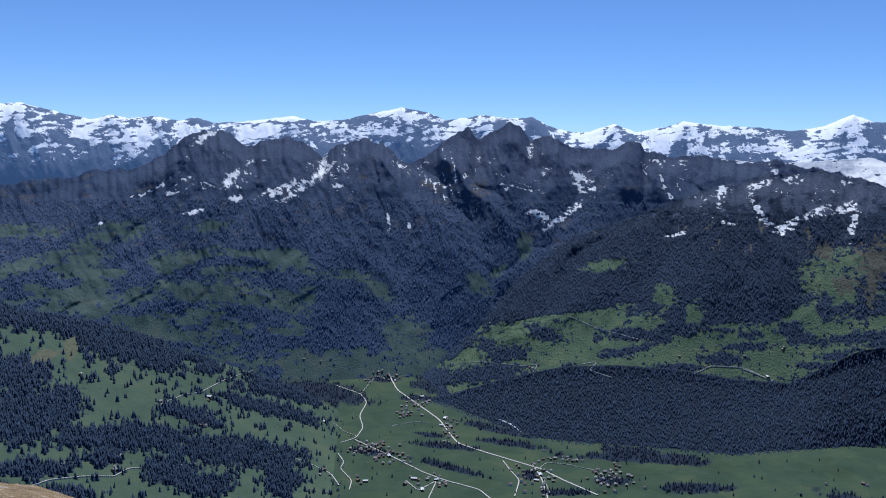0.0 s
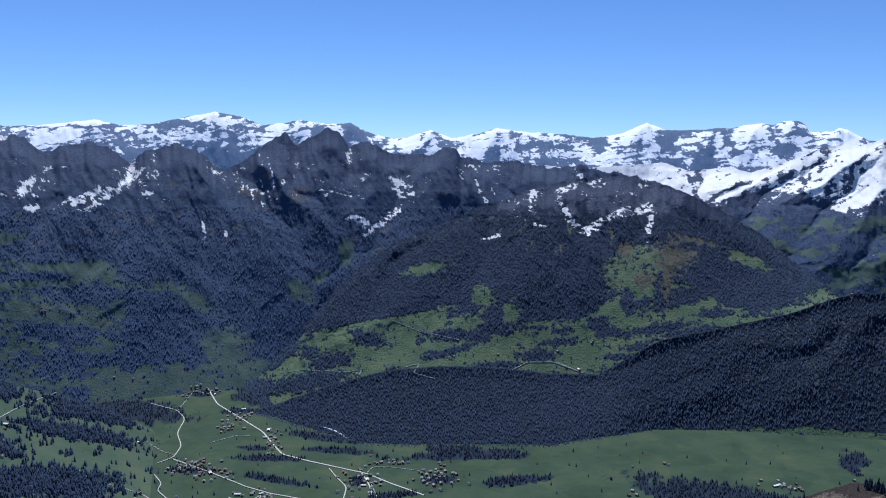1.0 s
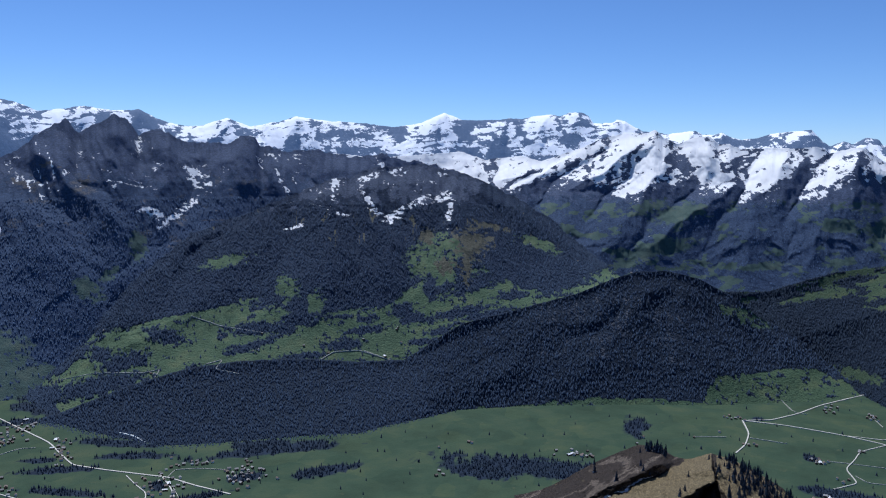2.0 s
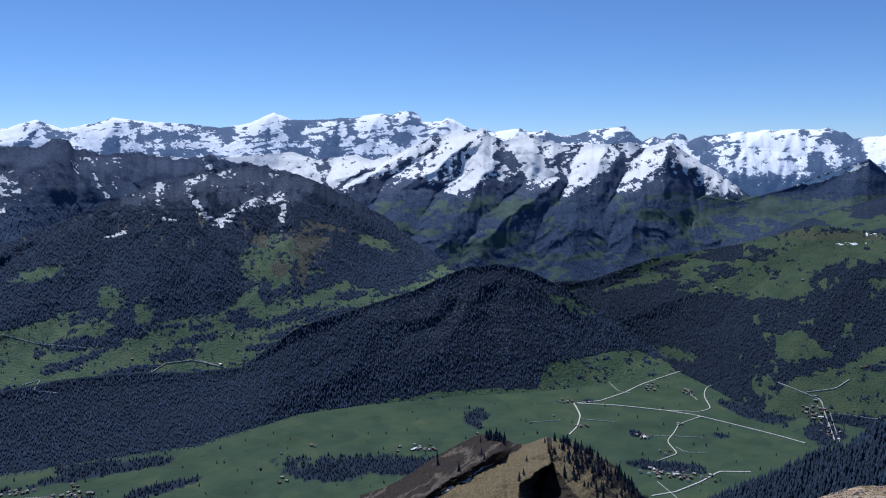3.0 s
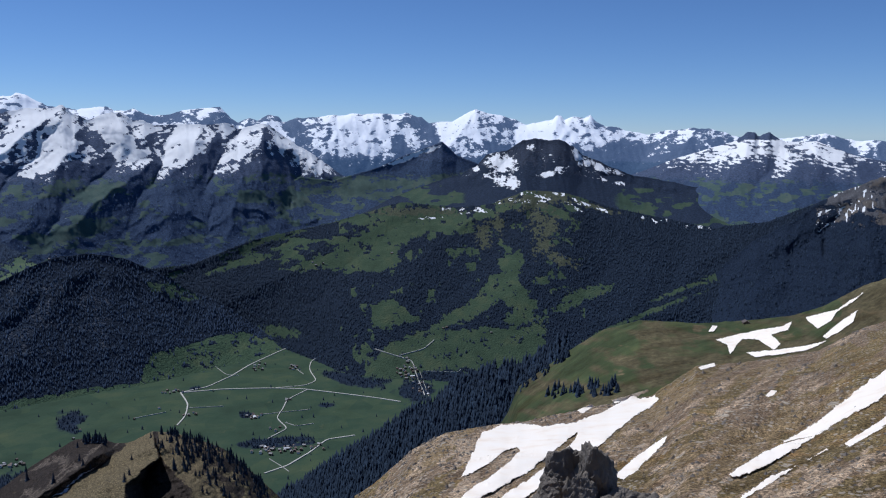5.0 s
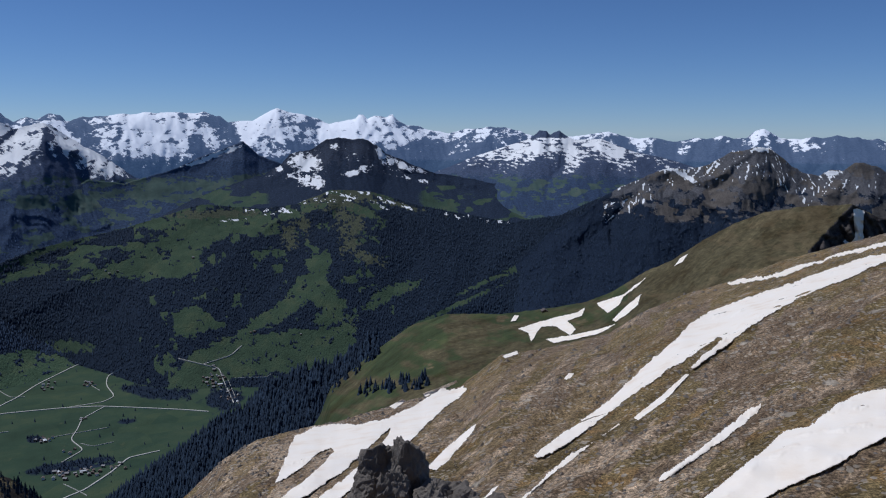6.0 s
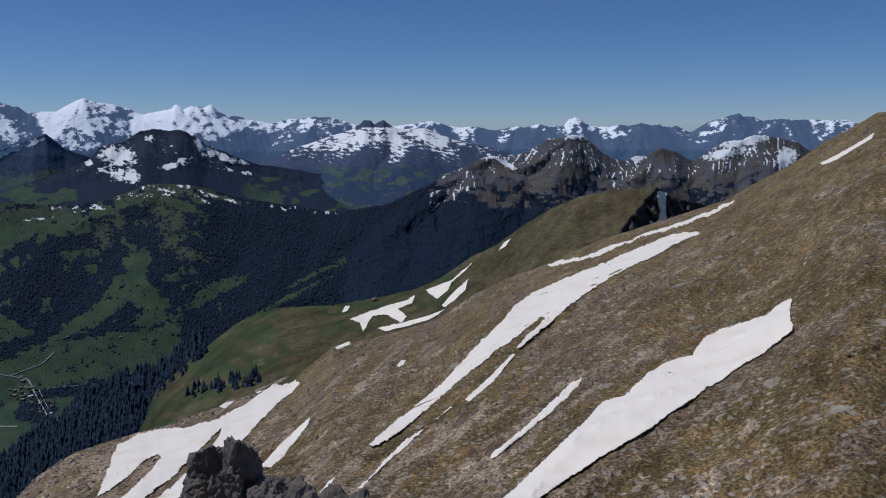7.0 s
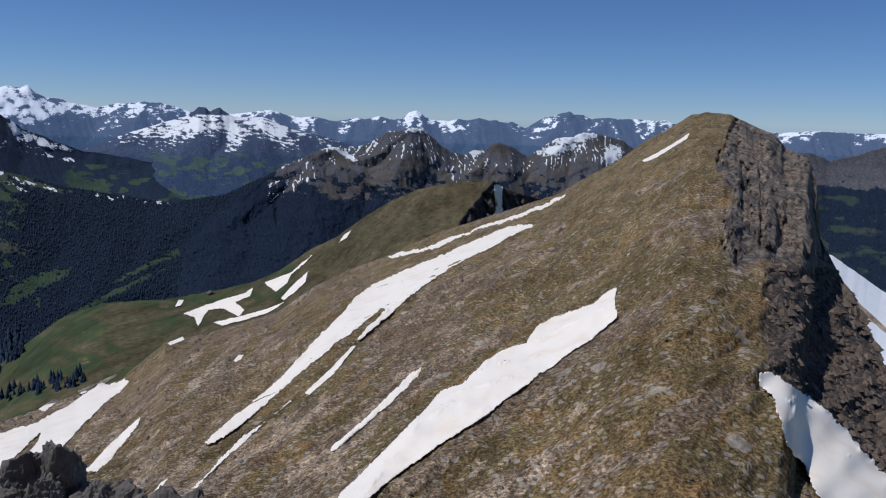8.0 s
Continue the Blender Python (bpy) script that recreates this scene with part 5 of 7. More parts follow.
def c_rib(cov, az, el):
    cov["meadow"][:] = 0


SPUR_GULLY = [(42.58, -20.0), (41.77, -20.33), (38.51, -22.2), (36.57, -23.21), (32.12, -25.29)]
SPUR_EDGE = [(44.45, -19.28), (44.69, -20.88), (43.44, -21.43), (42.57, -22.28), (42.29, -23.57), (41.97, -26.12)]
SPUR_RIB = [(44.71, -19.29), (44.75, -20.73), (45.4, -21.63), (46.5, -22.83), (46.89, -23.72), (47.6, -26.3)]


def across_spur(az, el):
    """Counts across the spur: below 0 the dark bedded flank, 0 the gully, to 1 the grass facet up to its sharp edge, to
    2 the shaded hollow under the summit, then the wooded side.
    """
    wob = (fbm(az * 0.9, el * 1.1, 5, 20, 0.6) - 0.5) * 0.9
    low = -el
    g, e, b = (np.interp(low + wob * 0.5, [-p[1] for p in line], [p[0] for p in line]) for line in (SPUR_GULLY, SPUR_EDGE, SPUR_RIB))
    a = az + wob * 0.6
    return np.where(a < g, (a - g) / 3.0, np.where(a < e, (a - g) / np.maximum(e - g, 0.2), np.where(a < b, 1 + (a - e) / np.maximum(b - e, 0.15), 2 + (a - b) / 4.0)))


def c_brow(cov, az, el):
    cov["bare"][:] = np.clip(0.7 + (fbm(az * 1.5, el * 3, 5, 15) - 0.5) * 0.9, 0, 1)


def c_spur(cov, az, el):
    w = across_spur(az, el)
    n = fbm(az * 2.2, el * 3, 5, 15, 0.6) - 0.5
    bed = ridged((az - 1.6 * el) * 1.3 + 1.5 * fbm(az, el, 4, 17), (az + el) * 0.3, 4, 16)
    # 1.05 to 1.9: the hollow's shade, put in as near-black ground
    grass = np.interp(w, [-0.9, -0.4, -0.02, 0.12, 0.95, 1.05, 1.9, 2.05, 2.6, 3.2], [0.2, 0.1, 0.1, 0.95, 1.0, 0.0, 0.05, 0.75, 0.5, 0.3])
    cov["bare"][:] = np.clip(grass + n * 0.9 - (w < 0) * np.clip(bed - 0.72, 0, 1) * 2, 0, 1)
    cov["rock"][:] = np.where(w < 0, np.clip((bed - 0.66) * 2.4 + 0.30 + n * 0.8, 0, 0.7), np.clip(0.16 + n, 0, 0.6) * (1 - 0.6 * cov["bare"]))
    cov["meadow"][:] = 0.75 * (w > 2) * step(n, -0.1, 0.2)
    cov["snow"][:] = (np.abs(w + 0.04 + (fbm(el * 4, az, 3, 8) - 0.5) * 0.12) < 0.035) * (el < -21.0) * step(fbm(el * 3, az * 0.5, 3, 9), 0.42, 0.5)


def r_spur(az, el, s):
    w = across_spur(az, el)
    out = np.interp(w, [-1.6, -0.4, 0.0, 0.92, 1.0, 1.3, 2.0, 3.2], [0.0, 0.055, 0.030, 0.100, 0.105, 0.022, 0.060, 0.0])
    k = np.clip(s * 8, 0, 1)
    rough = 0.014 * (ridged((az - 1.6 * el) * 0.8, az * 0.3, 4, 18) - 0.55) + 0.008 * (ridged(az * 2.2, el * 2.2, 4, 19) - 0.55)
    return 1 - out * k + rough * k


def c_north(cov, az, el):
    cov["snow"][:] = 1 - patches(az, el, [(127.6, -11.2, 2.0, 0.16, -38), (124.0, -12.0, 1.6, 1.6, 0)], 7, 0.3)
    cov["rock"][:] = 1


near_sheet("slope_brow", [(-48, -18), (-36, -19.2), (-28.7, -19.95), (-26.5, -20.5), (-24.4, -21.5), (-18, -26)], [(0, 170)], [(0, -45)], [(0, 25)], NEAR, c_brow, "brown dry-grass brow of the summit", rows=80, span=0.12, seed=65)
near_sheet("slope_wooded", OUT_RIB, [(50, 700), (73, 600)], [(0, -27)], [(0, 420)], MID, c_rib, "steep wooded rib under the shoulder", seed=15, span=0.1, rows=120)
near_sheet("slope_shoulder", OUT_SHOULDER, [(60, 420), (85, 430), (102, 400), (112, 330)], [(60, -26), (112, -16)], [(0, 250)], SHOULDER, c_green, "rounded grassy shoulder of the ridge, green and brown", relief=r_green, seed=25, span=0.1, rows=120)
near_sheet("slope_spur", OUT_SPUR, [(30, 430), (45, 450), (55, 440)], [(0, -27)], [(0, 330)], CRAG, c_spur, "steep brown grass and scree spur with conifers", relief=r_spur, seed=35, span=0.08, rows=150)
near_sheet("slope_north", [(124.04, -7.57), (125.37, -7.88), (126.72, -8.73), (128.31, -9.76), (130.58, -10.66)], [(0, 300)], [(0, -30)], [(0, 190)], NEAR, c_north, "snow slope below the cliff on the far side", seed=75, span=0.1, rows=90)
near_sheet("slope_ridge", OUT_SLOPE, [(55, 90), (71, 120), (79, 145), (87, 175), (100, 210), (108, 220), (117, 195), (121, 180), (123.6, 168), (124.6, 140), (126, 115), (128, 92), (130, 72), (132, 58)], [(0, -50)], [(0, 15)], NEAR, c_near, "brown alpine slope of dry grass and scree", relief=r_ridge, bumpy=1.1, more=((SCREE_GROUND, on_scree), (CLIFF_ROCK, on_cliff)), seed=45, rows=280, span=0.085, power=1.6)

# the summit under the viewer
mr, ma = np.meshgrid(np.linspace(0, 46, 60), np.linspace(-180, 180, 181), indexing="ij")
mz = -0.62 * np.maximum(0, mr - 1.2) + (fbm(mr / 3 + 9, np.abs(ma) / 20, 4, 8) - 0.5) * 0.5 * np.minimum(1, mr / 3)
tagged(sheet_mesh("ground_summit", place(ma, mr, mz), dict(meadow=0 * mr, bare=1 + 0 * mr, rock=fbm(mr, np.abs(ma) / 9, 4, 2), snow=0 * mr), NEAR), "stony brown summit ground", "ground", "", "structure")


# ---------------------------------------------------------------- finding the ground
def sheet_r(name, az, el):
    """Distance at which the land of that name is met at a bearing and rise; infinite where it is not."""
    saz, R, Z, _ = SHEETS[name]
    c = np.interp(az, saz, np.arange(len(saz)), left=-1, right=-1)
    if c < 0:
        return math.inf
    k = min(int(c), len(saz) - 2)
    f = c - k
    r = R[:, k] * (1 - f) + R[:, k + 1] * f
    z = Z[:, k] * (1 - f) + Z[:, k + 1] * f
    e = np.minimum.accumulate(np.degrees(np.arctan2(z - EYE, r)))
    if el > e[0] or el < e[-1]:
        return math.inf
    return float(np.interp(-el, -e, r))


def land(az, el, skip=()):
    """The place on the nearest land at a bearing and rise."""
    r = 750.5 / -math.tan(radians(el)) if el < -8 else math.inf
    for name in SHEETS:
        if name not in skip:
            r = min(r, sheet_r(name, az, el))
    if not math.isfinite(r):
        return None
    a = radians(az)
    return Vector((r * math.sin(a), r * math.cos(a), EYE + r * math.tan(radians(el))))


def raw_mesh(name, verts, faces, mat, smooth_faces=False):
    me = bpy.data.meshes.new(name)
    me.from_pydata(verts, [], faces)
    me.materials.append(mat)
    if smooth_faces:
        me.polygons.foreach_set("use_smooth", [True] * len(me.polygons))
    me.update()
    return me


def part(name, me, parent, label=""):
    ob = new(name, me)
    ob.parent = parent
    return tagged(ob, label)


# ---------------------------------------------------------------- snow patches on the ridge
m, n, l, sh = material("old_snow")
drift = noise_node(n, l, 0.35, 5, 0.55)
crust = noise_node(n, l, 2.2, 5, 0.6)
l.new(ramp(n, l, drift, [(0.3, (0.90, 0.76, 0.59)), (0.45, (0.97, 0.86, 0.71)), (0.7, (0.98, 0.89, 0.76))]), sh.inputs["Base Color"])
sh.inputs["Roughness"].default_value = 0.6
bump(n, l, sh, crust, 0.2, 0.12)
OLD_SNOW = m


SNOW_AREAS = []


def snow_patch(sheet, corners, label, cell=0.048, ragged=0.15, lie=0.007, even=24):
    SNOW_AREAS.append(corners)
    c = np.array(corners)
    ga = np.arange(c[:, 0].min() - 0.2, c[:, 0].max() + 0.2, cell)
    ge = np.arange(c[:, 1].min() - 0.2, c[:, 1].max() + 0.2, cell)
    A, E = np.meshgrid(ga, ge)
    wa = (fbm(A * 2.6, E * 2.6, 6, 51, 0.72) - 0.5) * 2 * ragged
    we = (fbm(A * 2.6 + 40, E * 2.6, 6, 52, 0.72) - 0.5) * 2 * ragged
    keep = inside(A + wa, E + we, corners)
    saz, SR, SZ, _ = SHEETS[sheet]
    R = np.zeros_like(A)
    for j, a in enumerate(ga):
        k = np.clip(np.interp(a, saz, np.arange(len(saz))), 0, len(saz) - 1.001)
        i, f = int(k), k - int(k)
        r = SR[:, i] * (1 - f) + SR[:, i + 1] * f
        z = SZ[:, i] * (1 - f) + SZ[:, i + 1] * f
        e = np.minimum.accumulate(np.degrees(np.arctan2(z - EYE, r)))
        R[:, j] = np.interp(-ge, -e, r)
    # heaped a little in the middle, thin at the rim
    h = keep.astype(float)
    for _ in range(6):
        p = np.pad(h, 1)
        h = (p[1:-1, 1:-1] + p[:-2, 1:-1] + p[2:, 1:-1] + p[1:-1, :-2] + p[1:-1, 2:]) / 5 * keep
    flat, bare = R.copy(), R.copy()
    for _ in range(even):
        p = np.pad(flat, 1, mode="edge")
        flat = np.where(keep, (p[1:-1, 1:-1] * 2 + p[:-2, 1:-1] + p[2:, 1:-1] + p[1:-1, :-2] + p[1:-1, 2:]) / 6, R)
    R = np.minimum(flat * (1 - 0.004 * h), R * (1 - lie * 0.5)) if even < 60 else flat * (1 - lie * np.minimum(1, 2 * h))
    for _ in range(5):
        p = np.pad(R, 1, mode="edge")
        R = np.where(h > 0.7, (p[1:-1, 1:-1] * 2 + p[:-2, 1:-1] + p[2:, 1:-1] + p[1:-1, :-2] + p[1:-1, 2:]) / 6, R)
    R = np.minimum(R, bare - 0.12 - 0.25 * h)
    quad = keep[:-1, :-1] & keep[1:, :-1] & keep[1:, 1:] & keep[:-1, 1:]
    ids = -np.ones(A.shape, int)
    used = np.zeros(A.shape, bool)
    for sl in ((slice(None, -1), slice(None, -1)), (slice(1, None), slice(None, -1)), (slice(1, None), slice(1, None)), (slice(None, -1), slice(1, None))):
        used[sl] |= quad
    ids[used] = np.arange(used.sum())
    P = place(A, R, EYE + R * tan_d(E))
    top = P[used]
    jj = np.argwhere(quad)
    faces = [(ids[i, j], ids[i, j + 1], ids[i + 1, j + 1], ids[i + 1, j]) for i, j in jj]
    me = raw_mesh("snow_patch", [tuple(v) for v in top], [tuple(int(q) for q in f) for f in faces], OLD_SNOW, True)
    return tagged(new("snow_patch", me), label, "snow", "snow patches on the ridge")


snow_patch("slope_ridge", [(78.89, -17.07), (78.01, -17.38), (77.37, -17.23), (75.61, -18.31), (73.61, -19.15), (71.61, -19.55), (70.02, -19.42), (68.44, -19.61), (67.65, -19.94), (67.06, -20.09), (66.53, -21.15), (65.91, -22.47), (65.54, -23.15), (66.21, -22.91), (67.6, -22.22), (68.81, -21.27), (69.6, -21.09), (69.76, -21.24), (68.99, -22), (67.59, -23), (65.99, -24.03), (65.58, -24.45), (66.76, -24.54), (68.36, -23.75), (70.37, -22.6), (72.39, -21.04), (73.76, -19.89), (73.6, -20.33), (72.39, -21.59), (70.77, -22.8), (69.16, -23.8), (68.14, -24.62), (69.54, -24.7), (71.57, -23.36), (73.59, -21.98), (75.21, -20.72), (76.42, -19.62), (77.62, -18.58), (78.61, -17.93), (79.21, -17.36)], "broad white old-snow field with three fingers on brown grass", even=60, lie=0.0095)
snow_patch("slope_ridge", [(79.96, -19.53), (79.71, -19.61), (78.98, -20.14), (78.25, -20.76), (77.34, -21.52), (76.26, -22.48), (77.12, -22.66), (77.84, -22.1), (78.95, -21.01), (79.69, -20.1)], "short tongue of old snow on brown grass")
snow_patch("slope_ridge", [(83.96, -21.52), (85.04, -20.63), (86.58, -19.53), (88.13, -18.42), (89.68, -17.06), (91.24, -15.4), (92.41, -14.32), (93.26, -13.44), (94.35, -12.18), (95.32, -11.44), (96.68, -10.81), (98.44, -10.04), (100.18, -9.31), (101.73, -8.57), (103.27, -7.86), (104.6, -7.24), (106.33, -7.02), (106.53, -7.17), (105.21, -7.8), (103.69, -8.7), (102.15, -9.45), (100.61, -10.38), (99.06, -11.46), (97.7, -12.53), (96.92, -13.35), (95.64, -14.39), (94.58, -15.24), (94.38, -15.08), (95.47, -14.01), (96.33, -13.16), (96.09, -13.05), (95.15, -13.86), (94.18, -14.67), (93, -15.38), (92.42, -15.98), (91.24, -16.83), (89.68, -18.1), (88.12, -19.34), (86.57, -20.54), (85.02, -21.46), (84.26, -21.69)], "long white snow tongue running down a gully", even=60, lie=0.0095)
snow_patch("slope_ridge", [(96.27, -9.58), (97.44, -9.17), (99, -8.87), (100.16, -8.34), (101.71, -7.8), (103.24, -7.09), (105.15, -6.45), (107.04, -5.61), (108.6, -4.83), (108.35, -5.18), (107.24, -5.91), (105.92, -6.42), (104.4, -7.05), (102.87, -7.49), (101.33, -8.19), (99.78, -8.93), (98.22, -9.31), (96.67, -9.73)], "thin ragged snow strip along the rim", ragged=0.16)
snow_patch("slope_ridge", [(83.07, -24.26), (83.84, -23.74), (85, -22.59), (86.56, -21.26), (88.11, -20.44), (89.87, -19.04), (89.99, -19.15), (88.89, -19.92), (87.33, -21.13), (86.16, -22.14), (84.61, -23.27), (83.45, -24.29)], "thin white snow tongue in a gully")
snow_patch("slope_ridge", [(92.65, -22.59), (92.85, -22.05), (93.84, -21.34), (95.24, -20.24), (96.42, -19.12), (97.41, -18.18), (98.39, -17.22), (99.07, -17.02), (98.8, -17.59), (97.82, -18.55), (96.83, -19.5), (95.64, -20.43), (94.45, -21.34), (93.25, -22.24)], "narrow greyish tongue of old snow")
snow_patch("slope_ridge", [(92.47, -26.16), (93.68, -24.95), (95.28, -23.54), (96.48, -22.45), (98.07, -20.97), (99.46, -19.65), (100.43, -18.5), (102.02, -17.89), (103.57, -16.31), (104.54, -15.7), (106.29, -15.04), (107.02, -13.86), (107.97, -13.31), (109.31, -12.78), (110.81, -12.11), (111.71, -11.18), (112.34, -10.99), (112.24, -11.83), (112.46, -13.02), (111.66, -13.76), (110.57, -14.78), (109.08, -15.83), (108.14, -16.64), (107.37, -17.06), (106.62, -17.86), (104.87, -19.08), (103.71, -20.07), (102.13, -21.06), (100.54, -22.03), (98.94, -23.16), (96.93, -24.44), (95.31, -25.68), (94.5, -26.38)], "broad dirty-white snow field on stony brown grass", even=60, lie=0.0095)
snow_patch("slope_ridge", [(80.39, -24.44), (81.15, -23.66), (81.67, -23.44), (81.29, -23.95), (80.75, -24.55)], "small sliver of old snow", cell=0.04, ragged=0.05)
snow_patch("slope_ridge", [(113.31, -2.5), (114.29, -1.95), (115.33, -1.29), (116.34, -0.53), (116.16, -1.01), (115.17, -1.7), (114.32, -2.32), (113.54, -2.64)], "snow strip below the summit of the ridge", cell=0.04, ragged=0.06)
SNOW_BANK = [(121.76, -15.51), (122.54, -15.41), (123.27, -15.84), (124.15, -16.24), (125.21, -16.78), (126.27, -17.47), (127.33, -18.31), (128.41, -19.45), (129.39, -20.25), (130.47, -21), (130.68, -22.89), (126.51, -23.16), (125.72, -21.99), (124.92, -20.79), (123.78, -19.61), (123.32, -18.29), (122.68, -16.98), (121.93, -16.38)]
snow_patch("slope_ridge", SNOW_BANK, "white snow bank between scree and the ridge crest", even=160, lie=0.02, ragged=0.3)
snow_patch("slope_shoulder", [(87.99, -11.3), (88.94, -10.94), (89.89, -10.56), (90.47, -10), (91.54, -9.16), (90.66, -10.07), (89.78, -10.83), (89.51, -11.4), (88.75, -11.96), (88.18, -11.57)], "ragged snow patch at the edge of the shoulder", cell=0.04, ragged=0.08)
snow_patch("slope_shoulder", [(89.05, -12.42), (89.7, -11.63), (90.47, -10.95), (91, -10.49), (90.74, -11.33), (90.08, -11.97), (89.31, -12.53)], "small slanting snow patch on the shoulder", cell=0.04, ragged=0.06)
snow_patch("slope_shoulder", [(82.59, -13.2), (84.06, -12.7), (85.17, -12.37), (86.67, -11.96), (87.24, -11.59), (87.04, -12.23), (86.1, -12.58), (86.69, -13.08), (86.27, -13.56), (85.16, -12.96), (84.31, -13.01), (83.56, -14.09), (83.31, -13.49)], "branching snow patch on the green shoulder", cell=0.04, ragged=0.08)
snow_patch("slope_shoulder", [(84.52, -13.83), (86.27, -13.52), (88.17, -13.01), (89.58, -12.54), (88.24, -13.35), (86.65, -13.79), (85.14, -14.12)], "thin curved snow strip below the shoulder", cell=0.04, ragged=0.06)
snow_patch("slope_shoulder", [(92.96, -8.69), (93.34, -8.07), (93.92, -7.72), (93.58, -8.3)], "tiny snow patch near the shoulder's skyline", cell=0.03, ragged=0.04)
snow_patch("slope_shoulder", [(103.54, -4.5), (103.77, -4.42), (104.19, -4.56), (104.18, -5.33), (104.25, -6.17), (104.12, -6.72), (103.7, -6.92), (103.31, -6.82), (103.07, -6.52), (103.22, -6.4), (103.53, -6.58), (103.75, -6.19), (103.65, -5.42)], "upright snow gully in the dark side of the knoll", cell=0.03, ragged=0.05)

snow_patch("slope_ridge", [(76.01, -17.62), (77.32, -17.16), (78.41, -16.72), (78.51, -16.87), (77.38, -17.48), (76.2, -17.85)], "thin rim of snow above the broad field", cell=0.03, ragged=0.05, lie=0.009)
snow_patch("slope_ridge", [(73.64, -18.46), (74.59, -17.95), (74.92, -18.06), (74.09, -18.65)], "crumbs of snow on the rim", cell=0.03, ragged=0.05, lie=0.009)
snow_patch("slope_ridge", [(85.93, -16.4), (86.28, -16.01), (86.69, -16.03), (86.5, -16.32), (86.12, -16.49)], "lone small snow patch on brown debris", cell=0.03, ragged=0.05, lie=0.009)
snow_patch("slope_shoulder", [(82.1, -12.73), (82.37, -12.26), (82.76, -12.28), (82.5, -12.67)], "lone small snow patch on green grass", cell=0.03, ragged=0.05, lie=0.009)
snow_patch("slope_ridge", [(81.61, -15.04), (82.64, -14.66), (82.78, -14.89), (81.82, -15.24)], "thin rim of snow on a rocky edge", cell=0.03, ragged=0.05, lie=0.009)
snow_patch("slope_ridge", [(90.81, -18.65), (92.57, -17.12), (94.14, -15.54), (94.41, -15.58), (92.89, -17.42), (91.16, -18.81)], "thin line of snow along a turf edge", cell=0.03, ragged=0.05, lie=0.009)

# ---------------------------------------------------------------- roads and the stream
m, n, l, sh = material("pale_road")
l.new(ramp(n, l, noise_node(n, l, 0.08), [(0.3, (0.42, 0.40, 0.35)), (0.7, (0.54, 0.51, 0.45))]), sh.inputs["Base Color"])
sh.inputs["Roughness"].default_value = 0.85
ROAD = m
m, n, l, sh = material("stream_water")
l.new(ramp(n, l, noise_node(n, l, 0.2), [(0.3, (0.45, 0.5, 0.52)), (0.7, (0.7, 0.74, 0.76))]), sh.inputs["Base Color"])
sh.inputs["Roughness"].default_value = 0.25
WATER = m


NEAR_SHEETS = ("slope_ridge", "slope_spur", "slope_shoulder", "slope_wooded", "slope_north", "slope_brow")


def ribbon(name, line, width, mat, label, category):
    pts = []
    for (a0, e0), (a1, e1) in zip(line, line[1:]):
        k = max(2, int(math.hypot(a1 - a0, e1 - e0) / 0.12))
        pts += [(a0 + (a1 - a0) * i / k, e0 + (e1 - e0) * i / k) for i in range(k)]
    pts.append(line[-1])
    c = np.array(pts)
    for _ in range(3):
        c[1:-1] = (c[:-2] + 2 * c[1:-1] + c[2:]) / 4
    P = [p for p in (land(a, e, NEAR_SHEETS) for a, e in c) if p is not None]
    verts, faces = [], []
    for i, p in enumerate(P):
        d = (P[min(i + 1, len(P) - 1)] - P[max(i - 1, 0)])
        d.z = 0
        d = d.normalized() if d.length else Vector((1, 0, 0))
        side = Vector((d.y, -d.x, 0)) * width * 0.19
        back = Vector((p.x, p.y, 0)).normalized() * -3.0
        for q in (p - side, p + side):
            verts.append(tuple(q + back + Vector((0, 0, 0.9))))
        for q in (p + side * 1.15, p - side * 1.15):
            verts.append(tuple(q + back + Vector((0, 0, -2.0))))
        if i:
            o = 4 * i
            for k in range(4):
                faces.append((o - 4 + k, o - 4 + (k + 1) % 4, o + (k + 1) % 4, o + k))
    return tagged(new(name, raw_mesh(name, verts, faces, mat)), label, category, "", "structure")


TRACKS = (
    [(43.12, -18.23), (45.23, -18.02)],
    [(46.71, -17.9), (49.02, -17.96)],
    [(48.51, -15.36), (49.23, -15.97), (50.06, -16.04)],
    [(53.79, -15.7), (54.42, -16.18)],
    [(51.42, -18.66), (54.88, -18.51)],
    [(53.1, -19.26), (53.82, -19.54), (55.09, -19.43)],
    [(62.96, -16.14), (65.26, -16.2), (65.41, -16.01)],
    [(62.54, -16.17), (62.79, -16.85), (63.2, -17.84)],
    [(51.95, -21.51), (52.92, -22.14), (53.32, -22.42)],
    [(-7.58, -18.12), (-6.64, -18.81), (-5.81, -19.12)],
    [(-3.55, -18.53), (-1.76, -18.2), (-0.8, -18.27)],
    [(7.4, -21.56), (7.86, -22.49)],
    [(7.06, -21.04), (7.56, -20.58), (9.02, -20.63), (10.86, -20.86)],
    [(-5.57, -16.35), (-4.99, -15.72), (-4.48, -15.16)],
)
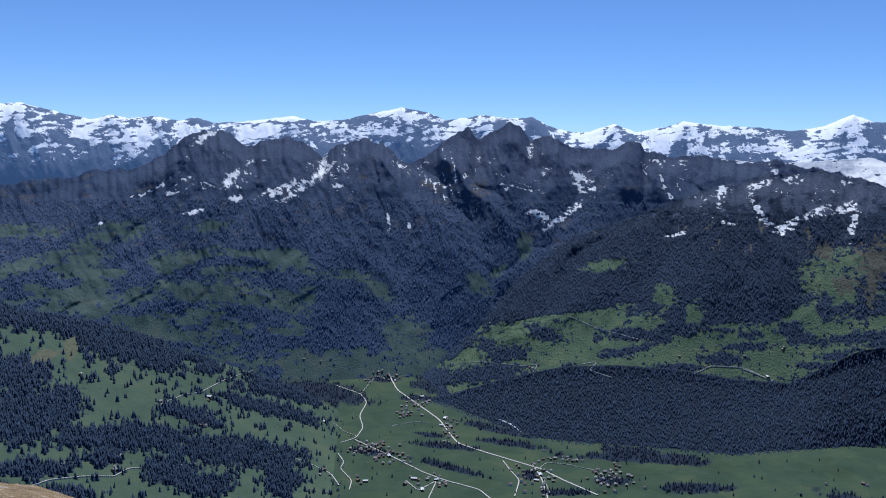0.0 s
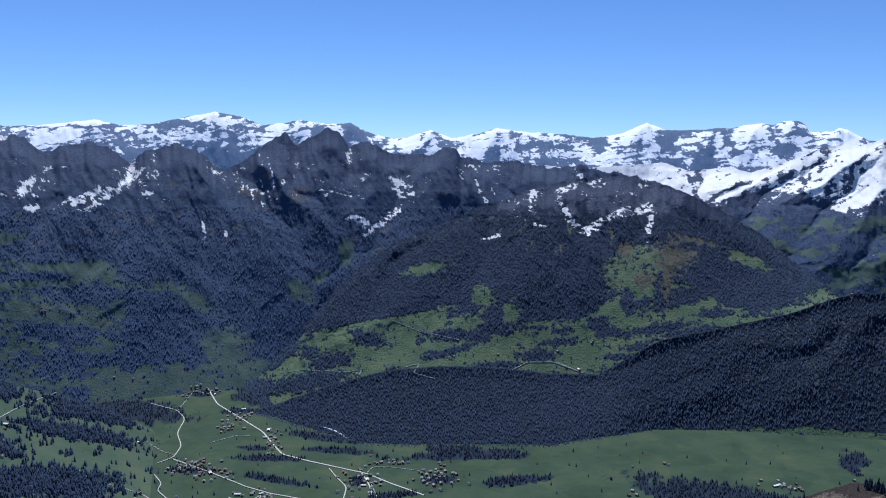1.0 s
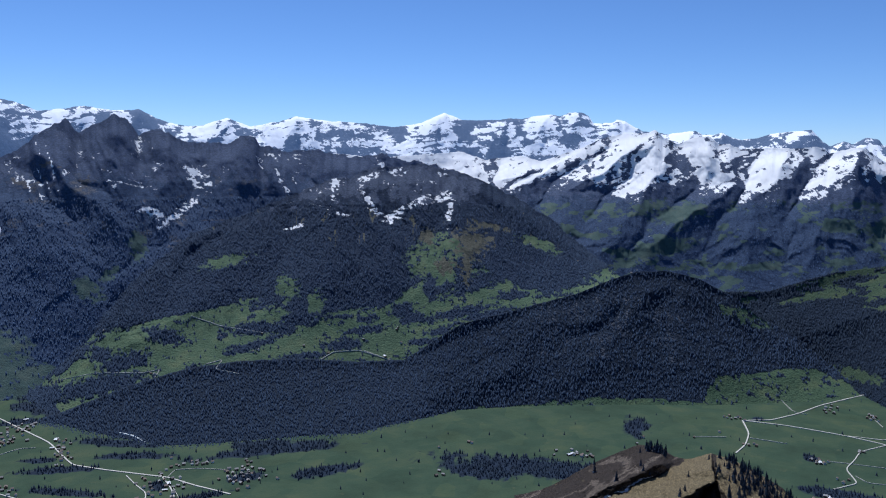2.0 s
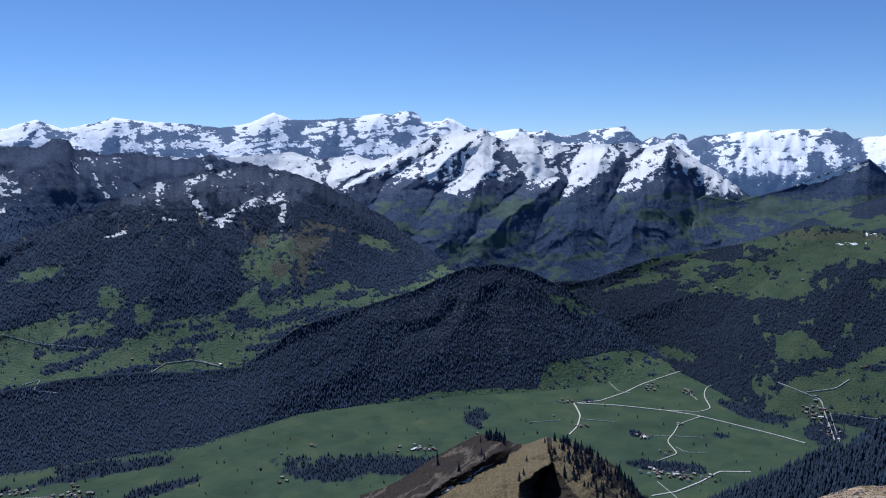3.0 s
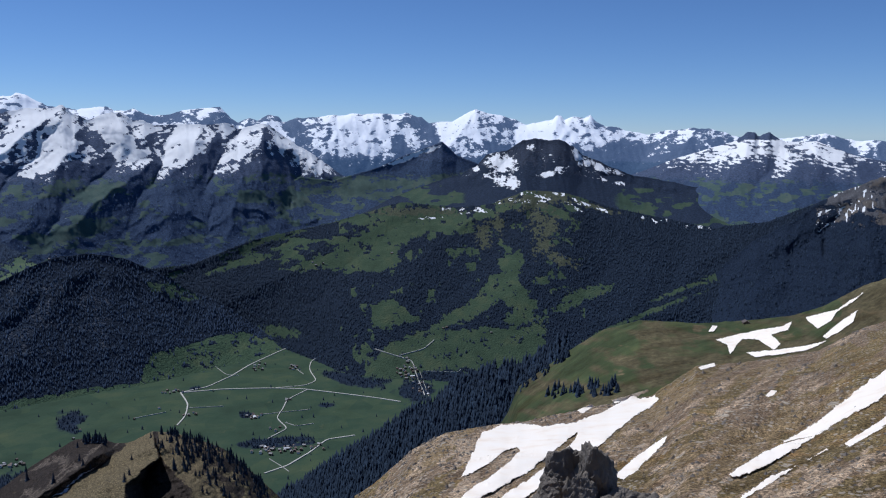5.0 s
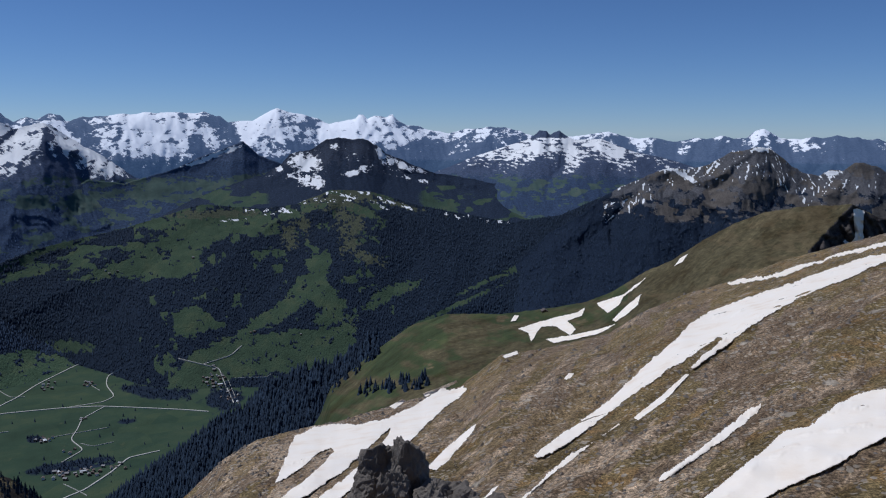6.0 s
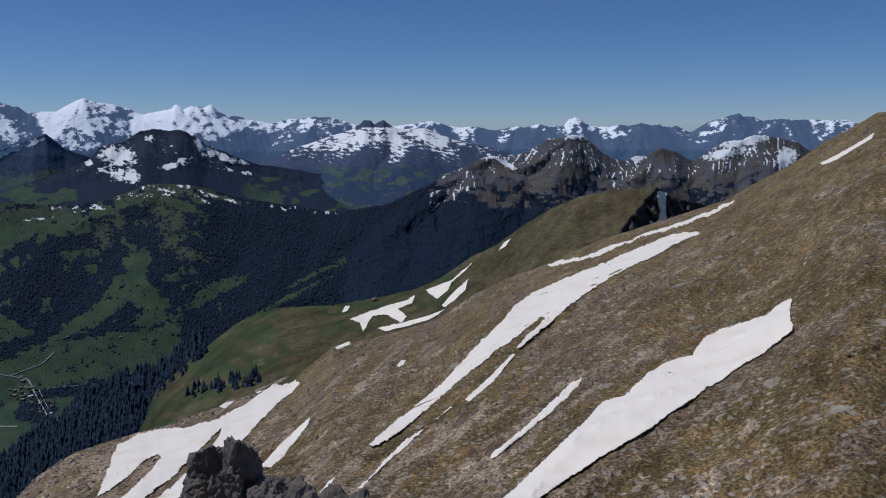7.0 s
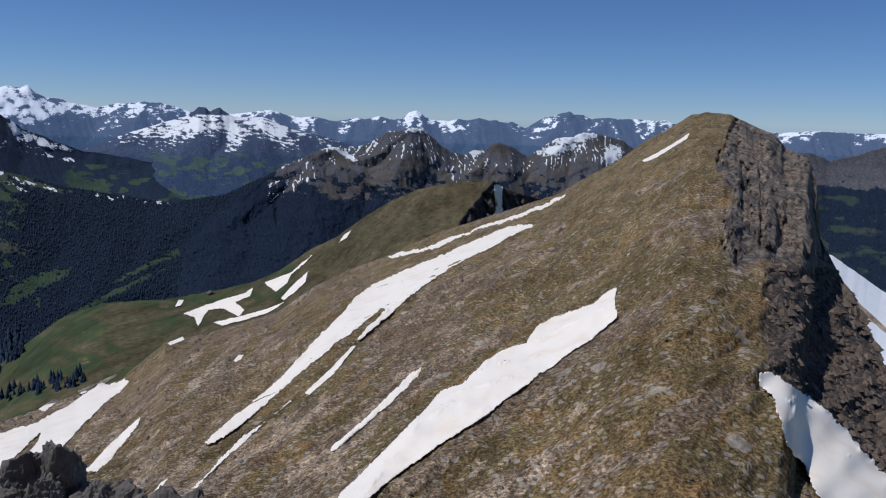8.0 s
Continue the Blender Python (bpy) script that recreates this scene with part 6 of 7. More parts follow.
ROADS_MAIN = (
    (9, [(53.26, -14.42), (51.96, -14.93), (50.78, -15.4), (49.58, -16.04), (47.99, -16.64), (46.2, -16.88)]),
    (10, [(46.2, -16.88), (48.95, -16.87), (52.37, -17), (54.35, -17.15), (57.5, -17.61), (59.84, -17.94), (61.19, -18.16)]),
    (9, [(46.2, -16.88), (46.67, -17.64), (46.46, -18.38), (45.9, -18.93)]),
    (6, [(52.37, -17), (54.55, -16.92), (55.33, -16.64), (54.81, -15.9), (54.92, -15.34), (55.78, -14.94)]),
    (6, [(54.63, -17.22), (53.25, -17.81), (52.97, -18.37), (52.5, -18.94), (53.26, -19.66), (51.9, -20.24)]),
    (9, [(57.94, -20.3), (55.97, -20.5), (54.79, -21.26), (53.2, -22.03), (51.59, -22.42)]),
)
ROADS_VILLAGE = (
    (10, [(-3.61, -15.05), (-3.01, -16.11), (-1.53, -17.08), (-0.01, -18.07), (0.81, -19.06), (1.29, -19.57), (3.22, -20.11), (4.83, -20.49), (7.22, -21.03), (8.82, -21.65), (11.19, -22.4)]),
    (6, [(-7.26, -15.76), (-5.57, -16.35), (-5.1, -16.91), (-5.65, -17.76), (-5.37, -18.58), (-5.89, -19.23), (-6.95, -19.5)]),
    (6, [(-11.74, -19.38), (-11.06, -20.06), (-9.12, -20.76), (-7.63, -21.47), (-7.08, -22.2)]),
    (5, [(-7.15, -20.18), (-6.68, -20.78), (-7.03, -21.13), (-6.16, -21.94), (-6.36, -22.51)]),
    (6, [(4.51, -20.61), (5.04, -21.2), (5.74, -21.82), (5.4, -22.83)]),
    (7, [(-5.97, -19.34), (-3.58, -20.36), (-1.17, -21.45), (0.45, -21.98), (2.87, -22.5), (3.69, -23.05)]),
    (5, [(-18.99, -16.41), (-17.36, -15.85), (-16.45, -15.84), (-14.78, -15.1), (-12.9, -14.57)]),
)
LANES = (
    (5, [(-27.12, -20.46), (-25.81, -20.2), (-23.81, -20.27), (-21.94, -20.51), (-21.05, -20.13), (-18.56, -20.25), (-16.73, -20.28)]),
    (5, [(-2.36, -22), (-1.47, -22.64), (-0.15, -21.99), (-0.74, -23.14)]),
    (7, [(6.62, -20.77), (7.24, -21.57), (7.75, -22.85)]),
    (6, [(59.38, -14.62), (60.93, -15.11), (62, -15.43), (62.28, -16.33), (62.89, -17.75)]),
    (5, [(60.93, -15.11), (62.8, -14.64), (63.53, -14.04)]),
    (4, [(8.87, -10.9), (10.8, -11.65), (13.46, -12.17)]),
    (4, [(9.74, -14.07), (10.88, -13.82), (10.32, -14.42), (11.87, -14.81)]),
    (4, [(0.73, -14.38), (2.71, -14.15), (5.86, -14.36), (6.83, -14.21), (6.46, -14.72)]),
    (4, [(17.23, -14.18), (18.28, -13.58), (20.05, -13.49), (21.81, -14.03)]),
    (4, [(20.44, -13.53), (22.28, -14.2)]),
)
for wide, line in (*ROADS_MAIN, *ROADS_VILLAGE, *LANES, *((2.6, q) for q in TRACKS)):
    ribbon("road", line, wide, ROAD, "pale valley road winding between meadows", "road")
ribbon("stream", [(4.17, -17.94), (4.97, -18.21), (5.77, -18.69)], 14, WATER, "bright glimpse of a shallow stream", "stream")


# ---------------------------------------------------------------- conifers
def leaf_material(name, dark, light):
    m, n, l, sh = material(name)
    at = n.new("ShaderNodeAttribute")
    at.attribute_name = "shade"
    col = ramp(n, l, at.outputs["Fac"], [(0.0, dark), (0.8, light), (1.0, tuple(c * 1.5 for c in light))])
    fine = ramp(n, l, noise_node(n, l, 0.6, 4, 0.7), [(0.3, (0.6, 0.6, 0.6)), (0.7, (1.2, 1.2, 1.2))])
    mul = n.new("ShaderNodeMix")
    mul.data_type, mul.blend_type = "RGBA", "MULTIPLY"
    mul.inputs["Factor"].default_value = 1
    l.new(col, mul.inputs[6])
    l.new(fine, mul.inputs[7])
    l.new(mul.outputs[2], sh.inputs["Base Color"])
    sh.inputs["Roughness"].default_value = 0.85
    sh.inputs["Specular IOR Level"].default_value = 0.15
    return m


# part of the needles' blue is air haze mixed into the green
NEEDLES = leaf_material("conifer_needles", (0.015, 0.026, 0.047), (0.022, 0.036, 0.060))
rng = np.random.default_rng(5)


# paler, bluer copies of the needles: haze by distance painted into their colour
NEEDLES_HAZE = leaf_material("haze_tinted_conifer_needles", (0.027, 0.044, 0.080), (0.036, 0.057, 0.098))
NEEDLES_FAR_HAZE = leaf_material("hazy_conifer_needles", (0.050, 0.080, 0.146), (0.060, 0.094, 0.164))


def conifers(name, P, high, tiers, sides, label, leaves=NEEDLES):
    """Many small conifers as one object: stacked ragged cones."""
    P, high = np.asarray(P, float), np.asarray(high, float)
    n = len(P)
    tint = rng.random(n)
    verts, faces, shade = [], [], []
    base = 0
    ang = np.arange(sides) * 2 * np.pi / sides
    for k in range(tiers):
        lo, hi = k / tiers * 0.85 - 0.08, 1.0 if k == tiers - 1 else (k + 1) / tiers * 0.85 + 0.22
        rad = (1 - k / tiers) * 0.22 + 0.035
        turn = rng.random((n, 1)) * 6.28
        wide = high[:, None] * rad * (0.7 + 0.6 * rng.random((n, sides)))
        ring = np.stack([P[:, :1] + wide * np.cos(ang + turn), P[:, 1:2] + wide * np.sin(ang + turn),
                         P[:, 2:] + high[:, None] * (lo + 0.07 * rng.random((n, sides)))], -1)
        tip = P + np.stack([0 * high, 0 * high, high * hi], -1)
        v = np.concatenate([ring, tip[:, None]], 1).reshape(-1, 3)
        o = base + np.arange(n)[:, None] * (sides + 1)
        i = np.arange(sides)
        f = np.stack([o + i, o + (i + 1) % sides, np.broadcast_to(o + sides, (n, sides))], -1).reshape(-1, 3)
        verts.append(v)
        faces.append(f)
        shade.append(np.repeat(tint, sides + 1))
        base += len(v)
    v, f, sd = np.concatenate(verts), np.concatenate(faces), np.concatenate(shade)
    me = bpy.data.meshes.new(name)
    me.vertices.add(len(v))
    me.vertices.foreach_set("co", v.reshape(-1).astype(np.float32))
    me.loops.add(f.size)
    me.loops.foreach_set("vertex_index", f.reshape(-1).astype(np.int32))
    me.polygons.add(len(f))
    me.polygons.foreach_set("loop_start", np.arange(0, f.size, 3, dtype=np.int32))
    me.attributes.new("shade", "FLOAT", "POINT").data.foreach_set("value", sd.astype(np.float32))
    me.update(calc_edges=True)
    me.materials.append(leaves)
    return tagged(new(name, me), label, "trees", "", "stuff")


def wooded(sheet, count, low, high, extra=0.0, keep=None):
    """Random places on a sheet where its cover says woods, with some strays (extra) on the grass."""
    saz, R, Z, cov = SHEETS[sheet]
    i = rng.integers(1, R.shape[0] - 1, count)
    j = rng.integers(1, R.shape[1] - 1, count)
    fi, fj = rng.random(count) - 0.5, rng.random(count) - 0.5
    i2, j2 = i + np.sign(fi).astype(int), j + np.sign(fj).astype(int)
    w = np.abs(fi)
    r = R[i, j] * (1 - w) + R[i2, j] * w
    z = Z[i, j] * (1 - w) + Z[i2, j] * w
    a = saz[j] + fj * (saz[1] - saz[0])
    open_land = (cov["meadow"][i, j] > 0.5) | (cov["bare"][i, j] > 0.5)
    ok = (cov["rock"][i, j] < 0.5) & (cov["snow"][i, j] < 0.4) & (~open_land | (rng.random(count) < extra))
    if keep is not None:
        ok &= keep(a, np.degrees(np.arctan2(z - EYE, r)))
    P = place(a, r, z)[ok]
    return P, low + (high - low) * rng.random(len(P)) ** 1.3


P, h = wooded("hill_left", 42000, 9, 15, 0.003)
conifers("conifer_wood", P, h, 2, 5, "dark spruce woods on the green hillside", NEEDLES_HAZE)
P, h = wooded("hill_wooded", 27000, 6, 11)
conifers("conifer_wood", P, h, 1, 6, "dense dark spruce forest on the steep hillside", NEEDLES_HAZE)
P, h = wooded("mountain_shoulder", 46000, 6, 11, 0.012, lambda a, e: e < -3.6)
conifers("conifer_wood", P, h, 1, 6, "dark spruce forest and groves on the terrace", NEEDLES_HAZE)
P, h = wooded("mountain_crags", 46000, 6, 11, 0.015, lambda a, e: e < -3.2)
conifers("conifer_wood", P, h, 1, 6, "dark spruce forest below the crags", NEEDLES_FAR_HAZE)
P, h = wooded("hill_pasture", 46000, 6, 11, 0.010)
conifers("conifer_wood", P, h, 1, 6, "dark spruce forest between the pastures")
P, h = wooded("mountain_limestone", 11000, 5, 10, 0.0, lambda a, e: e < -4.2)
conifers("conifer_wood", P, h, 1, 6, "dark spruce forest under the limestone peaks")
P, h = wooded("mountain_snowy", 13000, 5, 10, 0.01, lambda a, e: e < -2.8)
conifers("conifer_wood", P, h, 1, 5, "dark spruce forest in the side valley", NEEDLES_FAR_HAZE)
P, h = wooded("slope_wooded", 6000, 6, 10.5)
conifers("conifer_wood", P, h, 3, 6, "dark spruce wood on the steep rib")
# woods on the valley floor
k = 60000
va, ve = rng.uniform(-14, 68, k), rng.uniform(-24, -12.5, k)
wood = patches(va, ve, WOODS_VALLEY + HEDGES_VALLEY, 91, 0.6, 1.6) > 0.5
stray = rng.random(k) < 0.007
va, ve = va[wood | stray], ve[wood | stray]
vr = 751.5 / -tan_d(ve)
conifers("conifer_wood", place(va, vr, np.full(len(va), -750.3)), 6 + 6 * rng.random(len(va)), 2, 6, "strips of spruce and scattered trees on the valley floor")

# single conifers on the spur and the brink of the shoulder
m, n, l, sh = material("spruce_bark")
l.new(ramp(n, l, noise_node(n, l, 3.0), [(0.3, (0.05, 0.035, 0.025)), (0.7, (0.11, 0.08, 0.06))]), sh.inputs["Base Color"])
sh.inputs["Roughness"].default_value = 0.9
BARK = m


def spruce(seed):
    """A spruce of about one metre, scaled where it stands: trunk, and a crown of drooping branch fans."""
    rr = random.Random(seed)
    tree = new("spruce_tree")
    bm = bmesh.new()
    bmesh.ops.create_cone(bm, cap_ends=True, segments=6, radius1=0.022, radius2=0.004, depth=0.95, matrix=Matrix.Translation((0, 0, 0.43)))
    me = bpy.data.meshes.new("trunk")
    bm.to_mesh(me)
    bm.free()
    me.materials.append(BARK)
    part("trunk", me, tree)
    verts, faces, tone = [], [], []
    levels = 11
    for k in range(levels):
        z = 0.1 + 0.86 * k / levels
        reach = (1 - k / levels) ** 0.85 * 0.2 + 0.018
        for b in range(7 if k < 8 else 5):
            a = rr.random() * 6.283
            out = reach * (0.65 + 0.6 * rr.random())
            d = Vector((math.cos(a), math.sin(a), 0))
            side = Vector((-d.y, d.x, 0)) * out * 0.42
            root = Vector((0, 0, z + 0.05))
            tip = d * out + Vector((0, 0, z - 0.05 - 0.05 * rr.random()))
            mid = d * out * 0.55 + Vector((0, 0, z))
            o = len(verts)
            verts += [root, mid + side, tip, mid - side, mid + Vector((0, 0, 0.035))]
            faces += [(o, o + 1, o + 4), (o + 1, o + 2, o + 4), (o + 2, o + 3, o + 4), (o + 3, o, o + 4)]
            tone += [rr.random()] * 5
    me = raw_mesh("crown", [tuple(v) for v in verts], faces, NEEDLES)
    me.attributes.new("shade", "FLOAT", "POINT").data.foreach_set("value", tone)
    part("crown", me, tree)
    return tagged(tree, "dark green spruce standing on the steep spur", "tree", "spruces on the spur")


firs = [spruce(s) for s in range(4)]


def stand(k, at, high):
    tall = Matrix.Translation(at) @ Matrix.Rotation(rng.random() * 6.28, 4, "Z") @ Matrix.Scale(high, 4)
    if k < len(firs):
        firs[k].matrix_basis = tall
        return
    made = copy_thing(firs[k % len(firs)], pose(0, 0, 0))
    made.matrix_basis = tall


k = 0
while k < 250:
    a = rng.uniform(36, 51.8)
    drop = rng.random() ** 1.3
    top = float(curve(OUT_SPUR, np.array([a]))[0])
    e = top - 0.05 - drop * (3.2 if a > 44.6 else 2.4)
    w = float(across_spur(np.array([a]), np.array([e]))[0])
    thick = 0.95 if w > 1.9 and drop < 0.40 else (0.30 if w > 2 else (0.10 if 0.85 < w < 1.25 else 0.02))
    if 40.0 < a < 41.6 and drop < 0.15:
        thick = 0.9
    if rng.random() > thick or e < -24:
        continue
    r = sheet_r("slope_spur", a, e)
    if math.isfinite(r):
        q = radians(a)
        stand(k, (r * math.sin(q), r * math.cos(q), EYE + r * math.tan(radians(e)) - 0.4), rng.uniform(3.2, 6.0))
        k += 1

# the dark trees along the lower edge of the shoulder
P = []
for _ in range(2600):
    a = rng.uniform(64, 80)
    e = rng.uniform(-19.5, -13)
    edge_e = float(np.interp(a, [66, 68, 70, 73, 76, 79], [-20.8, -18.8, -16.9, -14.9, -13.4, -12.6]))
    belt = (abs(e - edge_e) < 0.3 * rng.random() and a < 73) or (abs(e + 17.2 - (a - 74) * 0.12) < 0.35 and 71.5 < a < 76.5 and rng.random() < 0.7)
    if belt:
        r = sheet_r("slope_shoulder", a, e)
        if math.isfinite(r):
            q = radians(a)
            P.append((r * math.sin(q), r * math.cos(q), EYE + r * math.tan(radians(e))))
conifers("conifer_row", P, 2.5 + 3 * rng.random(len(P)), 4, 7, "rows of dark spruces at the foot of the grassy shoulder")


# ---------------------------------------------------------------- houses
def plain(name, low, high, scale=0.8, rough=0.8):
    m, n, l, sh = material(name)
    ob_info = n.new("ShaderNodeObjectInfo")
    base = ramp(n, l, ob_info.outputs["Random"], [(0.0, low), (1.0, high)])
    var = ramp(n, l, noise_node(n, l, scale), [(0.3, (0.8, 0.8, 0.8)), (0.7, (1.1, 1.1, 1.1))])
    mul = n.new("ShaderNodeMix")
    mul.data_type, mul.blend_type = "RGBA", "MULTIPLY"
    mul.inputs["Factor"].default_value = 1
    l.new(base, mul.inputs[6])
    l.new(var, mul.inputs[7])
    l.new(mul.outputs[2], sh.inputs["Base Color"])
    sh.inputs["Roughness"].default_value = rough
    return m


WALL_WOOD = plain("brown_timber_wall", (0.10, 0.06, 0.035), (0.24, 0.15, 0.09))
WALL_WHITE = plain("white_render_wall", (0.55, 0.52, 0.47), (0.8, 0.78, 0.74))
ROOF_GREY = plain("grey_roof", (0.14, 0.13, 0.125), (0.34, 0.33, 0.32))
ROOF_BROWN = plain("brown_tile_roof", (0.10, 0.078, 0.064), (0.20, 0.15, 0.125))
ROOF_PALE = plain("pale_sheet_roof", (0.55, 0.56, 0.57), (0.75, 0.76, 0.77))
PANE = plain("dark_window_glass", (0.03, 0.035, 0.04), (0.06, 0.065, 0.07), rough=0.15)


def chalet(wall_mat, roof_mat, label, long=15.0, wide=12.0, tall=6.0, pitch=3.6):
    house = new("house")
    x, y = long / 2, wide / 2
    walls = [(-x, -y, -3), (x, -y, -3), (x, y, -3), (-x, y, -3), (-x, -y, tall), (x, -y, tall), (x, y, tall), (-x, y, tall), (-x, 0, tall + pitch - 0.3), (x, 0, tall + pitch - 0.3)]
    part("wall", raw_mesh("wall", walls, [(0, 1, 5, 4), (2, 3, 7, 6), (1, 2, 6, 9, 5), (3, 0, 4, 8, 7), (0, 3, 2, 1)], wall_mat), house)
    over, th = 1.3, 0.4
    for side in (-1, 1):
        ox, oy = x + over, (y + over) * side
        ez = tall - pitch * over / y
        low = [(-ox, oy, ez), (ox, oy, ez), (ox, 0, tall + pitch), (-ox, 0, tall + pitch)]
        v = low + [(a, b, c + th) for a, b, c in low]
        part("roof", raw_mesh("roof", v, [(0, 1, 2, 3), (4, 7, 6, 5), (0, 4, 5, 1), (1, 5, 6, 2), (2, 6, 7, 3), (3, 7, 4, 0)], roof_mat), house)
    for sx in (-1, 1):
        for k in (-1, 1):
            w = [(sx * (x + 0.03), k * y * 0.45 + dy, z) for dy, z in ((-0.7, 2.2), (0.7, 2.2), (0.7, 3.8), (-0.7, 3.8))]
            w2 = [(sx * (x - 0.2), b, c) for _, b, c in w]
            part("window", raw_mesh("window", w + w2, [(0, 1, 2, 3), (7, 6, 5, 4), (0, 4, 5, 1), (1, 5, 6, 2), (2, 6, 7, 3), (3, 7, 4, 0)], PANE), house)
    return tagged(house, label, "house", "houses in the valley")


kinds = [
    chalet(WALL_WOOD, ROOF_GREY, "brown timber chalet with a grey roof"),
    chalet(WALL_WHITE, ROOF_BROWN, "white-walled house with a brown tiled roof", 13, 11, 6.5, 3.8),
    chalet(WALL_WOOD, ROOF_BROWN, "dark timber chalet with a brown roof", 14, 12, 5.5, 3.4),
    chalet(WALL_WHITE, ROOF_GREY, "white-walled house with a grey roof", 15, 11, 7, 3.4),
    chalet(WALL_WOOD, ROOF_PALE, "long farm building with a pale sheet roof", 26, 13, 5, 2.6),
]
# bearing, rise, houses, spread
VILLAGES = [(-4, -15.27, 20, 1.01, 0.31), (-1.69, -17.08, 20, 0.85, 0.39), (-2.32, -17.79, 13, 0.62, 0.35), (0.6, -18.77, 23, 0.46, 0.77), (-4.77, -19.98, 36, 1.63, 0.46), (-3.57, -20.72, 13, 1.16, 0.31), (-0.56, -21.99, 16, 1.24, 0.39), (6.65, -21.6, 32, 1.39, 0.85), (12.12, -21.33, 36, 1.32, 0.7), (8.78, -20.4, 13, 1.55, 0.15), (-5.57, -21.95, 4, 0.39, 0.23), (-8.14, -21.45, 3, 0.31, 0.15), (52.79, -21.06, 29, 1.93, 0.27)]
HAMLETS = [(61.64, -16.18, 23, 0.62, 0.54), (62.69, -17.4, 10, 0.46, 0.31), (46.98, -18.28, 4, 0.39, 0.23), (45.6, -16.8, 8, 0.46, 0.12), (51.37, -15.58, 8, 0.39, 0.23), (53.94, -15.73, 8, 0.46, 0.23), (50.98, -18.77, 8, 0.39, 0.19), (53.37, -17.88, 3, 0.31, 0.15), (35.37, -20.05, 14, 1.16, 0.15), (45.17, -20.2, 4, 0.39, 0.15), (25.76, -21.63, 3, 0.31, 0.15), (52.38, -19.68, 3, 0.46, 0.15)]
FARMS = [(13.46, -12.25, 1, 0, 0), (13.21, -13.42, 2, 0.31, 0.08), (6.45, -14.6, 2, 0.19, 0.12), (16.27, -13.16, 1, 0, 0), (21.88, -14.05, 2, 0.19, 0.12), (17.93, -13.69, 1, 0, 0), (22.72, -12.05, 2, 0.23, 0.12), (3.44, -11.58, 1, 0, 0), (-13.57, -9.51, 2, 0.15, 0.08), (-15.83, -16.28, 2, 0.19, 0.12), (-23.76, -14.16, 1, 0, 0), (-18.99, -16.27, 1, 0, 0), (-16.31, -18.01, 2, 0.19, 0.08), (-8.13, -18.07, 2, 0.19, 0.08), (10.75, -12.33, 1, 0, 0), (20.36, -12.81, 1, 0, 0), (22.98, -13.05, 1, 0, 0), (-21.92, -20.1, 2, 0.15, 0.12), (-21.55, -19.39, 1, 0, 0), (-24.96, -19.48, 1, 0, 0)]
ALPS = [(-8.31, -14.16, 1, 0, 0), (-9.46, -13.98, 1, 0, 0), (26.69, -12.6, 1, 0, 0), (25.71, -19.97, 1, 0, 0), (27.8, -19.6, 2, 0.23, 0.08), (38.77, -7.76, 2, 0.46, 0.12), (35.05, -7.27, 1, 0, 0), (31.83, -6.22, 1, 0, 0), (39.45, -19.06, 1, 0, 0), (44.8, -17.79, 1, 0, 0), (43.2, -18.3, 1, 0, 0), (39.85, -18.64, 1, 0, 0), (64.25, -13.19, 2, 0.23, 0.08), (67.52, -13.52, 1, 0, 0), (66.57, -16.82, 1, 0, 0), (55.44, -8.84, 3, 0.54, 0.12), (60.57, -8.16, 1, 0, 0), (38.7, -10.73, 1, 0, 0), (30.51, -12.41, 1, 0, 0)]
placed = []
for a, e, count, sa, se in VILLAGES + HAMLETS + FARMS + ALPS:
    tries = 0
    got = 0
    while got < count and tries < 60 * count:
        tries += 1
        ha, he = a + sa * rng.normal() * 0.6, e + se * rng.normal() * 0.6
        p = land(ha, he, NEAR_SHEETS)
        if p is None or any((p - o[0]).length < 9 for o in placed) or abs(sheet_r("hill_wooded", ha, he) - math.hypot(p.x, p.y)) < 1:
            continue
        got += 1
        kind = int(rng.choice(5, p=[0.38, 0.2, 0.22, 0.14, 0.06]))
        placed.append((p, kind, float(rng.choice([0, 90])) + a * 0.5 + rng.normal() * 14, float(rng.uniform(0.36, 0.56))))
placed.sort(key=lambda h: math.hypot(h[0].x, h[0].y))
first, far_v, far_f, far_m = set(), [], [], []
for count, (p, kind, turn, size) in enumerate(placed):
    spin = pose(p.x, p.y, p.z + 0.6, 0, 0, turn) @ Matrix.Scale(size, 4)
    if count < 295:
        if kind not in first:
            first.add(kind)
            kinds[kind].matrix_basis = spin
        else:
            copy_thing(kinds[kind], pose(0, 0, 0)).matrix_basis = spin
        continue
    for piece in kinds[kind].children:
        far_m += [(WALL_WOOD, WALL_WHITE, ROOF_GREY, ROOF_BROWN, ROOF_PALE, PANE).index(piece.data.materials[0])] * len(piece.data.polygons)
        far_f += [tuple(len(far_v) + v for v in q.vertices) for q in piece.data.polygons]
        far_v += [tuple(spin @ v.co) for v in piece.data.vertices]
if far_v:
    me = raw_mesh("far_houses", far_v, far_f, WALL_WOOD)
    for mat in (WALL_WHITE, ROOF_GREY, ROOF_BROWN, ROOF_PALE, PANE):
        me.materials.append(mat)
    me.polygons.foreach_set("material_index", far_m)
    tagged(new("far_houses", me), "small timber houses and barns far off on the slopes", "houses", "", "stuff")

# an alp hut on the green shoulder
r = sheet_r("slope_shoulder", 84.44, -11.99)
q = radians(84.44)
hut = copy_thing(kinds[2], pose(0, 0, 0))
